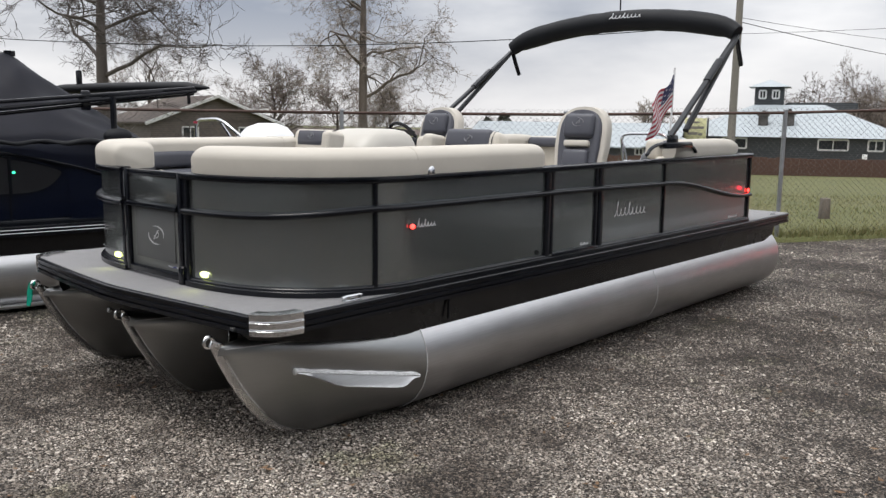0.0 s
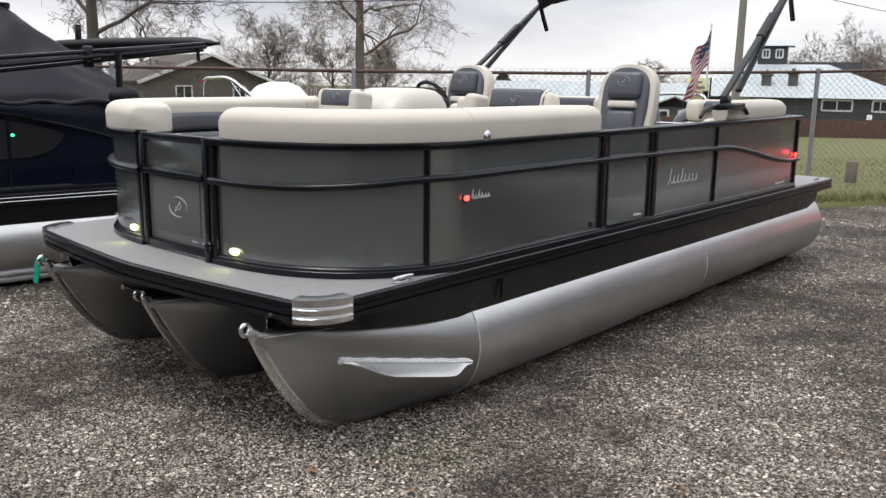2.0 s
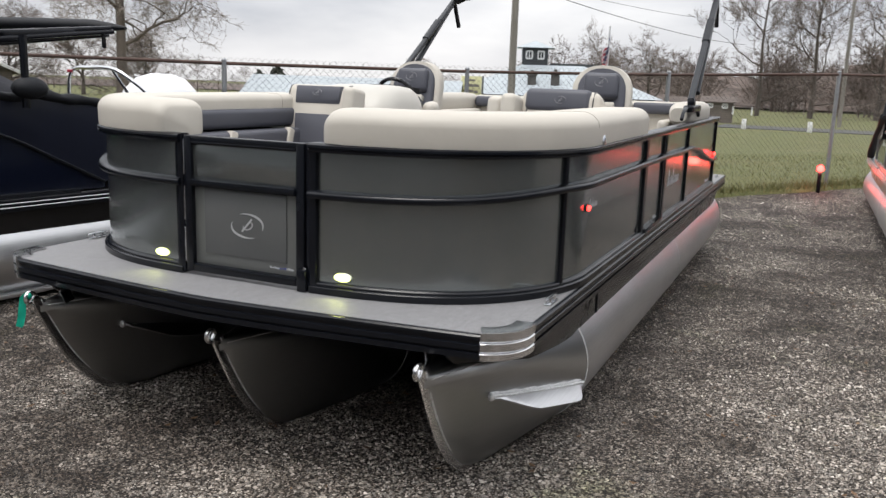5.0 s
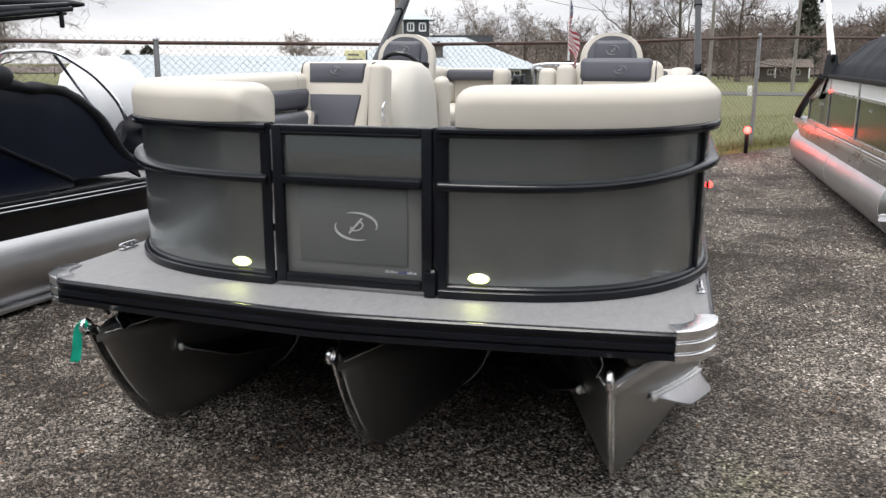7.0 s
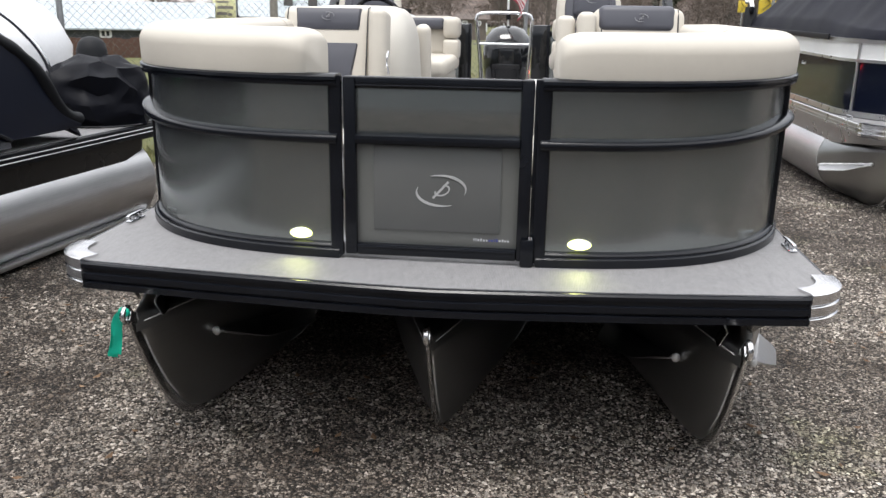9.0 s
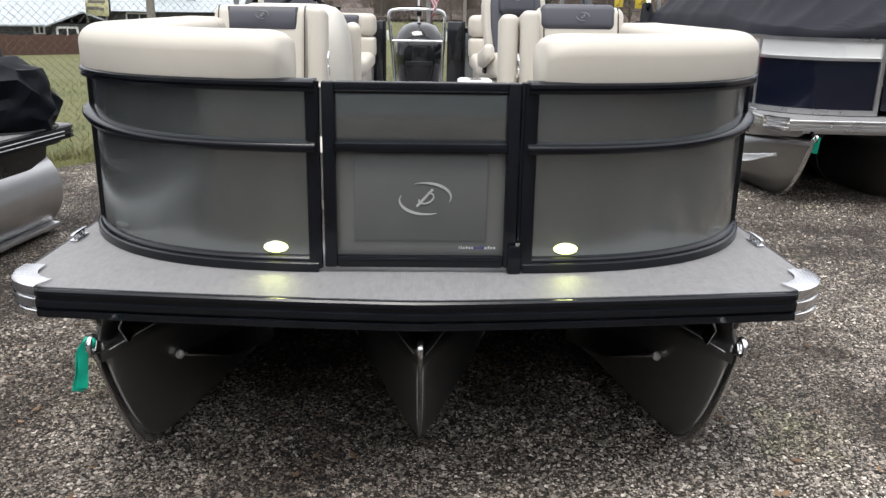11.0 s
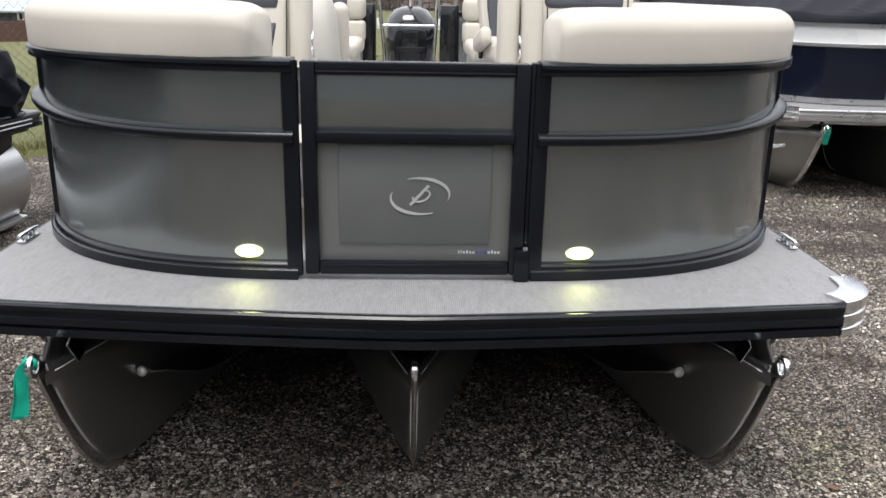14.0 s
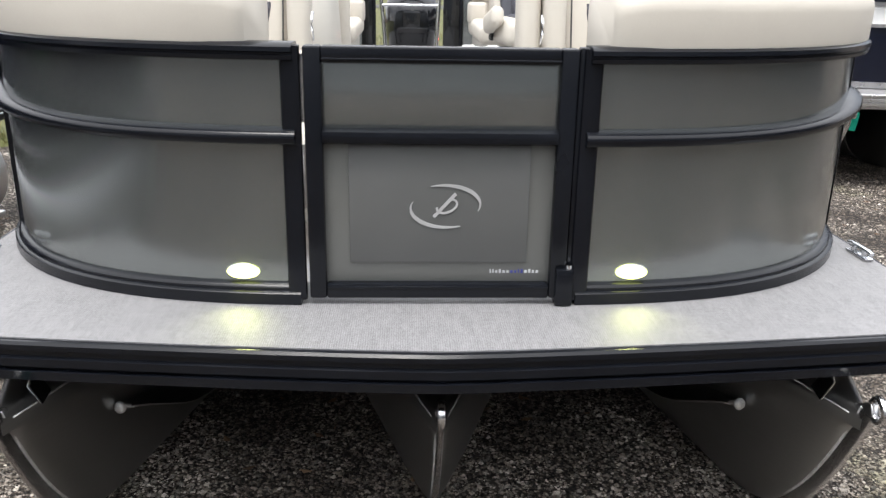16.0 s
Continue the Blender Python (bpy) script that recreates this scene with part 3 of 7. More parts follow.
def pontoon(u, v_end, parent, fins, body, nose, strake=False, sunk=0.0, back=0.0):
    """One tube with its pointed nose, keel plate, eye, fins and welds."""
    n = 40
    rings = [[(u + TUBE_R * math.cos(2 * math.pi * j / n), v, TUBE_Z + TUBE_R * math.sin(2 * math.pi * j / n)) for j in range(n)] for v in np.linspace(WELD_V, v_end, 12)]
    rings.append([(u + (TUBE_R - 0.03) * math.cos(2 * math.pi * j / n), v_end + 0.02, TUBE_Z + (TUBE_R - 0.03) * math.sin(2 * math.pi * j / n)) for j in range(n)])
    tube = part("pontoon_tube", loft(rings), body, parent, "long round aluminium float tube")
    tube.location = (0, back, -sunk)
    rings = [[nose_point(u, s, 2 * math.pi * j / n) for j in range(n)] for s in np.linspace(0, 1, 30) ** 1.25]
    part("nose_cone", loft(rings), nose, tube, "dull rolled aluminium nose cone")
    # the keel: a flat plate on edge that stands proud of the nose
    outer = [Vector((0, v, nose_keel(v))) for v in 0.036 + (0.70 - 0.036) * np.linspace(0, 1, 30) ** 1.3]
    rows, line = [], []
    for i, p in enumerate(outer):
        t = (outer[min(i + 1, 29)] - outer[max(i - 1, 0)]).normalized()
        into = Vector((0, -t.z, t.y))
        q = p + into * 0.050
        rows.append([(u + x, r.y, r.z) for x, r in ((0.005, p + into * 0.003), (0.007, p + into * 0.008), (0.007, q), (-0.007, q), (-0.007, p + into * 0.008), (-0.005, p + into * 0.003), (0.0, p))])
        line.append(p + into * 0.044)
    part("keel_plate", loft(rows), CAST if nose is ALU_NOSE else nose, tube, "pale flat keel plate")
    for sg in (1, -1):
        part("keel_weld", rod([(u + sg * 0.008, p.y, p.z) for p in line], 0.0035, 6), WELD, tube, "thin weld along the keel")
        part("nose_seam", rod([nose_point(u, s, math.pi / 2 - sg * 0.95) for s in np.linspace(0.03, 1.0, 24)], 0.0022, 6), WELD, tube, "fine weld line below the top of the nose")
    for vw, r in ((WELD_V, 0.0035), (WELD_V + 2.67, 0.003)):
        pts = [(u + (TUBE_R + 0.001) * math.cos(a), vw, TUBE_Z + (TUBE_R + 0.001) * math.sin(a)) for a in np.linspace(0, 2 * math.pi, 41)[:-1]]
        part("weld_seam", sweep(pts, circle(r, 6), Vector((0, 1, 0)), closed=True), WELD, tube)
    eye_plate(u, tube)
    for sg in fins:
        spray_fin(u, sg, tube)
    if fins:
        sg = -1 if u > 0 else 1
        edge = [(u + sg * 0.045, 0.165, 0.625), (u + sg * 0.032, 0.160, 0.585), (u + sg * 0.052, 0.170, 0.535)]
        plate = [[(x, y, z), (x, y + 0.05, z + 0.01), (x + sg * 0.004, y + 0.05, z + 0.01), (x + sg * 0.004, y, z)] for x, y, z in edge]
        bracket = part("riser_bracket", loft(plate), UNDERSKIN, tube, "small dark riser bracket")
        # the bracket's lit edge, put on as a thin rod of bright metal
        part("lit_bracket_edge", rod(edge, 0.0016, 5), CAST, bracket, "lit bracket edge laid on as a thin bright rod")
    if strake:
        for sg in (1, -1):
            a0 = radians(-50)
            pts = [(u + sg * (TUBE_R + 0.02) * math.cos(a0), v, TUBE_Z + (TUBE_R + 0.02) * math.sin(a0)) for v in (1.4, 3.0, v_end)]
            part("lifting_strake", sweep(pts, rounded(0.10, 0.035, 0.008, k=2)), body, tube)
    return tube


def deck_plan(v_end, inset=0.0):
    """Half of the deck's outline, from the bow's middle to the stern's middle."""
    h = 1.268 - inset
    pts = [(u, inset + 0.034 + 0.085 * u ** 1.3) for u in np.linspace(0, 1.12, 15)]
    r = 0.17
    c = (h - r, inset + 0.138 + r * 0.95)
    for a in np.linspace(-72, 0, 9):
        pts.append((c[0] + r * math.cos(radians(a)), c[1] + r * math.sin(radians(a))))
    pts += [(h, 0.8), (h, 2.0), (h, 4.0), (h, v_end - 0.12 - inset)]
    for a in np.linspace(15, 75, 4):
        pts.append((h - 0.08 + 0.08 * math.cos(radians(a)), v_end - inset - 0.08 + 0.08 * math.sin(radians(a))))
    pts.append((h - 0.14, v_end - inset))
    return pts


def emblem(size, at, facing, mat, parent, tilt=0.0):
    """A plain oval mark: two crescents round a slanted stroke, on a face that looks along `facing`."""
    b = bmesh.new()
    f = Vector(facing).normalized()
    up = (Z - f * f.dot(Z)).normalized()
    sd = up.cross(f)
    o = Vector(at)

    def put(line, widths):
        top = []
        for i, (x, y) in enumerate(line):
            a, c = line[max(0, i - 1)], line[min(len(line) - 1, i + 1)]
            tx, ty = c[0] - a[0], c[1] - a[1]
            d = math.hypot(tx, ty) or 1
            w = widths(i / (len(line) - 1))
            top.append(((x - ty / d * w, y + tx / d * w), (x + ty / d * w, y - tx / d * w)))
        rows = []
        for p, q in top:
            rows.append([o + sd * (x * size) + up * (y * size) + f * h for (x, y), h in ((p, 0.0015), (q, 0.0015), (q, -0.001), (p, -0.001))])
        loft(rows, bm=b)

    swell = lambda q: 0.004 + 0.022 * math.sin(math.pi * q)
    put([(0.5 * math.cos(a) - 0.02, 0.27 * math.sin(a) + 0.03) for a in np.linspace(radians(-20), radians(112), 14)], swell)
    put([(0.5 * math.cos(a) + 0.02, 0.27 * math.sin(a) - 0.03) for a in np.linspace(radians(160), radians(292), 14)], swell)
    put([(-0.16 + 0.30 * q, -0.15 + 0.33 * q) for q in np.linspace(0, 1, 10)], lambda q: 0.022)
    put([(0.02 + 0.13 * math.cos(a) + 0.05 * math.sin(a), 0.005 + 0.10 * math.sin(a)) for a in np.linspace(radians(100), radians(-170), 16)], lambda q: 0.014)
    return part("emblem", b, mat, parent, "thin pale oval emblem")


def scrawl(length, height, at, along, facing, mat, parent, waves=8, name="script_mark"):
    """A plain wavy stroke where a word in script stands."""
    a, f = Vector(along).normalized(), Vector(facing).normalized()
    up = f.cross(a) if f.cross(a).z > 0 else a.cross(f)
    b = bmesh.new()
    rr = random.Random(waves)
    amp = [1.0 if i == 0 else rr.choice([0.45, 0.5, 0.55, 0.9]) for i in range(waves + 1)]
    line = []
    for i in range(waves * 8 + 1):
        q = i / (waves * 8)
        k = amp[min(waves, int(q * waves))]
        y = (0.5 - 0.5 * math.cos(2 * math.pi * q * waves)) * k
        x = q + 0.03 * math.sin(2 * math.pi * q * waves) + 0.05 * y
        line.append(Vector(at) + a * (length * (x - 0.5)) + up * (height * (y - 0.3)))
    sweep(line, [(0.0045, 0), (0, 0.002), (-0.0045, 0), (0, -0.002)], f, bm=b)
    return part(name, b, mat, parent, "thin silver script-like mark")


def bow_lamp(u, v, z, parent):
    b = dome((u, v + 0.004, z), 0.042, 0.012, 0.020)
    bez = part("lamp_bezel", b, SILVER_RAIL, parent, "small oval lamp bezel")
    part("lens", dome((u, v - 0.005, z), 0.039, 0.012, 0.0175), LED, bez, "lit yellow-white lamp lens")
    lamp = new("bow_lamp_beam", bpy.data.lights.new("bow_lamp_beam", "SPOT"))
    lamp.data.energy, lamp.data.color, lamp.data.spot_size, lamp.data.spot_blend, lamp.data.shadow_soft_size = 0.45, (0.95, 1.0, 0.35), radians(110), 1.0, 0.03
    lamp.matrix_world = BOAT @ look((u, v - 0.03, z), (u, v - 0.20, z - 0.12))


def cleat(u, v, turn, parent):
    b = box((0, 0, 0.006), (0.035, 0.13, 0.012), 0.005)
    for s in (-1, 1):
        cyl((0, s * 0.032, 0.022), 0.011, 0.03, n=10, bm=b)
    rod([(0, -0.075, 0.036), (0, -0.05, 0.042), (0, 0.05, 0.042), (0, 0.075, 0.036)], 0.0095, 8, bm=b)
    bmesh.ops.transform(b, matrix=pose(u, v, DECK_Z + 0.001, 0, 0, turn) @ Matrix.Diagonal((0.85, 0.85, 0.62, 1)), verts=b.verts)
    return part("cleat", b, STEEL, parent, "stainless folding cleat")


def hull(boat, v_end, tube_end, body=ALU, nose=ALU_NOSE, rub=BLACK, skin=UNDERSKIN, cap=CAST, strake=False, flat_cap=True):
    """Tubes, deck, rub rail and side skins."""
    for u, fins in ((0.965, (1, -1)), (0.0, ()), (-0.965, (1, -1))):
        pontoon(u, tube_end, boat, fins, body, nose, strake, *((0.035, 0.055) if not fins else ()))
    half = deck_plan(v_end, 0.005)
    outline = half + [(-u, v) for u, v in half[::-1][:-1]]
    deck = part("deck", slab(outline, DECK_Z - 0.022, DECK_Z), DECK, boat, "grey woven vinyl deck")
    rim = deck_plan(v_end, 0.0)
    ring_line = [Vector((u, v, 0)) for u, v in rim] + [Vector((-u, v, 0)) for u, v in rim[::-1][:-1]]
    prof = [(-0.022, 0.0), (0.020, 0.0), (0.026, -0.006), (0.026, -0.018), (0.018, -0.022), (0.018, -0.034), (0.026, -0.038), (0.026, -0.056), (0.014, -0.060), (0.014, -0.065), (0.027, -0.067), (0.026, -0.088), (0.006, -0.094), (-0.022, -0.094)]
    prof = [(a - 0.012, z + DECK_Z - 0.003) for a, z in prof]
    part("rub_rail", sweep(ring_line, prof, closed=True), rub, deck, "ribbed black rub rail")
    low = [(u * 0.93, lerp(v + 0.14, v, min(1, v / v_end))) for u, v in rim]
    part("under_frame", slab(low + [(-u, v) for u, v in low[::-1][:-1]], DECK_Z - 0.135, DECK_Z - 0.024), skin, deck, "dark under-deck frame")
    for sg in (1, -1):
        idx = [i for i, (u, v) in enumerate(rim) if u > 1.15 and v < 0.32]
        line = [Vector((sg * rim[i][0], rim[i][1], 0)) for i in range(idx[0], idx[-1] + 1)]
        line = curve3([*line, Vector((sg * 1.268, 0.335, 0))], 2)
        if sg < 0:
            line = line[::-1]
        cp = [(0.030, 0.004), (0.030, -0.026), (0.024, -0.031), (0.030, -0.036), (0.030, -0.064), (0.024, -0.069), (0.030, -0.074), (0.028, -0.098), (0.0, -0.102), (0.0, -0.02), (-0.045, 0.001), (-0.045, 0.006), (0.018, 0.008)]
        part("corner_cap", sweep(line, [(a - 0.01, z + DECK_Z + 0.003) for a, z in cp]), cap, deck, "bright cast metal corner cap")
        # black skin between the deck's edge and the tube
        rows = []
        for q in np.linspace(0, 1, 40):
            v = lerp(0.17, v_end - 0.35, q ** 1.6)
            inward = 0.22 * (1 - smoothstep(0.16, 0.52, v))
            zl = 0.568 - 0.098 * smoothstep(0.15, 1.2, v) + 0.06 * (1 - min(1.0, (v - 0.17) / 0.05)) ** 2 + 0.06 * smoothstep(v_end - 0.6, v_end - 0.35, v)
            rows.append([(sg * (u - inward), v, z) for u, z in ((1.250, 0.66), (1.226, zl), (1.212, zl), (1.230, 0.66))])
        part("side_skin", loft(rows), skin, boat, "smooth dark side skin above the tube")
        cleat(sg * 1.240, 0.675, 0, boat)
        cleat(sg * 1.22, v_end - 0.35, 0, boat)
    for v in np.linspace(0.7, v_end - 0.7, 9):
        part("cross_beam", box((0, v, 0.615), (2.3, 0.05, 0.05), 0.004), skin, boat)
    return deck


def rail_on(line, z_of, prof, name, mat, parent, step=1):
    pts = [p + Z * z_of(p.y) for p in line]
    return part(name, sweep(pts, prof), mat, parent)


def panel_on(line, z0, z_of, thick, mat, parent, name="side_panel"):
    rows = []
    n = len(line)
    for i, p in enumerate(line):
        t = (line[min(i + 1, n - 1)] - line[max(i - 1, 0)]).normalized()
        sd = t.cross(Z)
        low, z1 = z0(p.y) if callable(z0) else z0, z_of(p.y)
        rows.append([p + sd * a + Z * z for a, z in ((0.0, low), (0.0, z1), (-thick, z1), (-thick, low))])
    return part(name, loft(rows), mat, parent)


def fencing(boat, side, s_list, v_end, panel_mat, rail_mat, mid=True, start=0.335):
    """Panels, rails and posts on one side, from the bow gate to the stern. s_list: posts as (v, width)."""
    base = fence_line(side, v_end)
    s0 = where(base, lambda p: abs(p.x) >= start)
    total = where(base, lambda p: False)
    marks = [where(base, lambda p, v=v: p.y >= v) for v, w in s_list]
    spans = list(zip([s0, *marks], [*marks, total]))
    flip = (lambda pts: pts) if side > 0 else (lambda pts: pts[::-1])
    for a, b in spans:
        if b - a < 0.05:
            continue
        line = flip(stretch_of(base, a, b, 0.06))
        panel_on(line, DECK_Z + 0.015, lambda v: top_z(v) - 0.012, 0.018, panel_mat, boat)
    whole = flip(stretch_of(base, s0, total, 0.07))
    rail_on(whole, lambda v: top_z(v) - 0.022, [(0.024, -0.014), (0.034, -0.011), (0.036, -0.002), (0.031, 0.0), (0.031, 0.003), (0.038, 0.006), (0.037, 0.016), (0.026, 0.024), (-0.032, 0.024), (-0.038, 0.014), (-0.038, -0.014)], "top_rail", rail_mat, boat)
    rail_on(whole, lambda v: DECK_Z + 0.024, [(0.028, -0.023), (0.028, 0.004), (0.024, 0.008), (0.018, 0.009), (0.017, 0.012), (0.018, 0.016), (0.014, 0.022), (0.004, 0.026), (-0.03, 0.026), (-0.03, -0.023)], "bottom_rail", rail_mat, boat)
    if mid:
        end = where(base, lambda p: p.y >= 5.68)
        line = flip(stretch_of(base, s0, min(end, total), 0.05))
        rail_on(line, mid_z, [(0.036, -0.013), (0.041, -0.004), (0.041, 0.006), (0.036, 0.013), (0.020, 0.018), (0.0, 0.020), (0.0, -0.020), (0.020, -0.018)], "mid_rail", rail_mat, boat)
    for (v, w), s in zip(s_list, marks):
        seg = stretch_of(base, max(0, s - 0.01), min(total, s + 0.01), 0.01)
        t = (seg[-1] - seg[0]).normalized()
        out = t.cross(Z) * side
        upright("fence_post", seg[len(seg) // 2], out, w, 0.022, DECK_Z + 0.012, top_z(v) - 0.005, rail_mat, boat)
    # the first post, beside the gate
    seg = stretch_of(base, s0, s0 + 0.03, 0.01)
    upright("fence_post", seg[1], Vector((0, -1, 0)), 0.044, 0.030, DECK_Z + 0.012, top_z(FRONT) - 0.004, rail_mat, boat)
    return base


# ---- the boat on show ----
BOAT = pose(-4.265, 2.045, 0, 0.36)
V_END, TUBE_END, RAIL_END = 6.74, 6.46, 5.63
boat = thing("pontoon_boat", "charcoal grey pontoon boat with black rails parked on gravel", "boat", BOAT)
hull(boat, V_END, TUBE_END)
POSTS = [(0.862, 0.024), (2.33, 0.055), (2.98, 0.060), (3.925, 0.024), (5.61, 0.045)]
fencing(boat, 1, POSTS, RAIL_END, CHARCOAL, BLACK, start=0.325)
fencing(boat, -1, POSTS, RAIL_END, CHARCOAL, BLACK, start=0.325)
# second upright of the hinge side and latch side of the small side gate
for v in (2.39, 2.925):
    upright("gate_post", Vector((HALF, v, 0)), Vector((1, 0, 0)), 0.03, 0.014, DECK_Z + 0.012, top_z(v) - 0.01, BLACK, boat)
part("gate_sill", box((HALF + 0.012, 2.655, DECK_Z + 0.028), (0.03, 0.52, 0.05), 0.006), BLACK, boat)
part("stern_lamp", dome((HALF + 0.012, 5.60, 1.02), 0.010, 0.016, 0.02), RED_NAV, boat, "small red lamp lens")
sg_lamp = new("stern_lamp_glow", bpy.data.lights.new("stern_lamp_glow", "POINT"))
sg_lamp.data.energy, sg_lamp.data.color, sg_lamp.data.shadow_soft_size = 0.06, (1.0, 0.02, 0.05), 0.02
sg_lamp.location = BOAT @ Vector((HALF + 0.06, 5.57, 1.04))
part("rail_fitting", dome((HALF + 0.022, 1.214, 1.352), 0.016, 0.034, 0.036, 14, 8), STEEL, boat, "small bright fitting on the rail")
# stern fencing: two short black walls with an opening between them
for ua, ub, up, pw in ((0.22, HALF, 0.300, 0.145), (-HALF, -0.335, -0.395, 0.11)):
    uc, uw = (ua + ub) / 2, ub - ua
    part("stern_panel", box((uc, RAIL_END, 1.06), (uw - 0.02, 0.02, 0.60), 0.004), CHARCOAL, boat)
    part("stern_post", box((up, RAIL_END - 0.015, 1.08), (pw, 0.05, 0.67), 0.01), BLACK_GLOSS, boat, "glossy black upright beside the stern opening")
    part("stern_edge", box((ub - 0.014 if ub < 0 else ua + 0.158, RAIL_END - 0.02, 1.08), (0.028, 0.07, 0.68), 0.008), BLACK, boat)
    part("stern_rail", box((uc, RAIL_END, top_z(RAIL_END) - 0.02), (uw, 0.05, 0.045), 0.01), BLACK, boat)

# bow gate
gate = part("bow_gate", box((-0.002, FRONT + 0.010, 1.04), (0.585, 0.016, 0.54), 0.003), GATE_GREY, boat, "grey framed bow gate")
for u in (-0.288, 0.284):
    part("gate_stile", box((u, FRONT, 1.038), (0.040, 0.040, 0.590), 0.006), BLACK, gate)
for z, h in ((1.315, 0.036), (0.762, 0.038)):
    part("gate_rail", box((-0.002, FRONT, z), (0.532, 0.040, h), 0.006), BLACK, gate)
    part("rail_bead", box((-0.002, FRONT - 0.020, z + (0.010 if z < 1 else -0.010)), (0.530, 0.006, 0.006), 0.002), BLACK, gate)
part("gate_mid_rail", sweep([(-0.268, FRONT, 1.134), (0.264, FRONT, 1.134)], [(0.030, -0.012), (0.033, 0.0), (0.030, 0.012), (0.016, 0.018), (-0.01, 0.018), (-0.01, -0.018), (0.016, -0.018)]), BLACK, gate)
part("upper_panel", box((-0.002, FRONT + 0.001, 1.224), (0.532, 0.012, 0.148), 0.002), CHARCOAL, gate)
part("view_screen", box((-0.002, FRONT + 0.0, 0.972), (0.421, 0.010, 0.284), 0.002), CHARCOAL_SCREEN, gate, "dark mesh viewing screen")
emblem(0.17, (0.012, FRONT - 0.006, 0.969), (0, -1, 0), SILVER_MARK, gate)
rw = random.Random(5)
x = 0.122
for i in range(14):
    w, h = rw.choice([(0.005, 0.0062), (0.006, 0.0062), (0.003, 0.0092), (0.005, 0.0092)])
    part("lettering_bar", box((x + w / 2, FRONT + 0.0015, 0.802 + h / 2), (w, 0.002, h)), BLUE_MARK if 6 <= i < 10 else PALE_MARK, gate)
    x += w + 0.0038
latch = part("gate_latch", box((0.299, FRONT - 0.012, 0.775), (0.044, 0.045, 0.094), 0.006), BLACK, gate, "black gate latch block")
part("latch_pin", cyl((0.309, FRONT - 0.022, 0.824), 0.008, 0.014, n=10), STEEL, latch)
part("gate_jamb", box((0.3185, FRONT + 0.006, 1.035), (0.025, 0.03, 0.60), 0.004), BLACK, boat)
for z in (0.86, 1.04, 1.24):
    part("hinge", cyl((-0.3105, FRONT - 0.014, z), 0.0045, 0.15, n=8), STEEL, gate)

bow_lamp(-0.468, FRONT + 0.012, 0.802, boat)
bow_lamp(0.470, FRONT + 0.012, 0.802, boat)
nav = part("nav_lamp", box((HALF - 0.004, 1.100, 1.066), (0.03, 0.06, 0.035), 0.01), BLACK_GLOSS, boat, "small black lamp housing")
part("lens", dome((HALF + 0.012, 1.088, 1.066), 0.010, 0.018, 0.014), RED_NAV, nav, "lit red lamp lens")
scrawl(0.15, 0.045, (HALF + 0.001, 1.205, 1.070), (0, 1, 0), (1, 0, 0), SILVER_MARK, boat, 6)
scrawl(0.46, 0.105, (HALF + 0.001, 3.42, 0.985), (0, 1, 0), (1, 0, 0), SILVER_MARK, boat, 8)
scrawl(0.10, 0.018, (HALF + 0.001, 2.80, 0.80), (0, 1, 0), (1, 0, 0), SILVER_MARK, boat, 7)
scrawl(0.20, 0.02, (HALF + 0.001, 5.30, 0.80), (0, 1, 0), (1, 0, 0), SILVER_MARK, boat, 9)
part("vent_cap", cyl((HALF + 0.004, 2.24, 0.80), 0.016, 0.008, "X", 12), BLACK, boat)
part("rail_button", dome((HALF - 0.02, 1.235, top_z(1.2) + 0.012), 0.03, 0.04, 0.015), STEEL, boat, "small stainless rail fitting")
part("rail_button", dome((-HALF + 0.02, 1.235, top_z(1.2) + 0.012), 0.03, 0.04, 0.015), STEEL, boat)
# wide cover strip over the seam of the side skins
part("skin_seam", box((1.256, 1.39, 0.585), (0.012, 0.008, 0.14)), BLACK, boat)

# ribbon on the starboard eye
rib = thing("ribbon", "short green plastic ribbon tied to the mooring eye", "ribbon", BOAT)
rp = [(-0.965, 0.022, 0.60), (-0.982, 0.012, 0.585), (-0.992, 0.008, 0.555), (-0.998, 0.004, 0.505), (-1.008, -0.004, 0.452)]
for k, dx in enumerate((0.0, 0.016)):
    tail = [Vector(p) + Vector((dx * (i / 4), -0.006 * k, 0.012 * k * i / 4)) for i, p in enumerate(rp)]
    part("ribbon_tail", sweep(curve3(tail, 4), lambda i: [(0.015, 0.004 * math.sin(i * 0.7) + 0.0012), (0.0, 0.0012), (-0.015, 0.0012 - 0.004 * math.sin(i * 0.7)), (-0.015, -0.0012 - 0.004 * math.sin(i * 0.7)), (0.0, -0.0012), (0.015, 0.004 * math.sin(i * 0.7) - 0.0012)], Vector((-0.6, 0.8, 0))), TAPE, rib)
part("knot", dome((-0.968, 0.020, 0.598), 0.02, 0.012, 0.018, 10, 6), TAPE, rib)


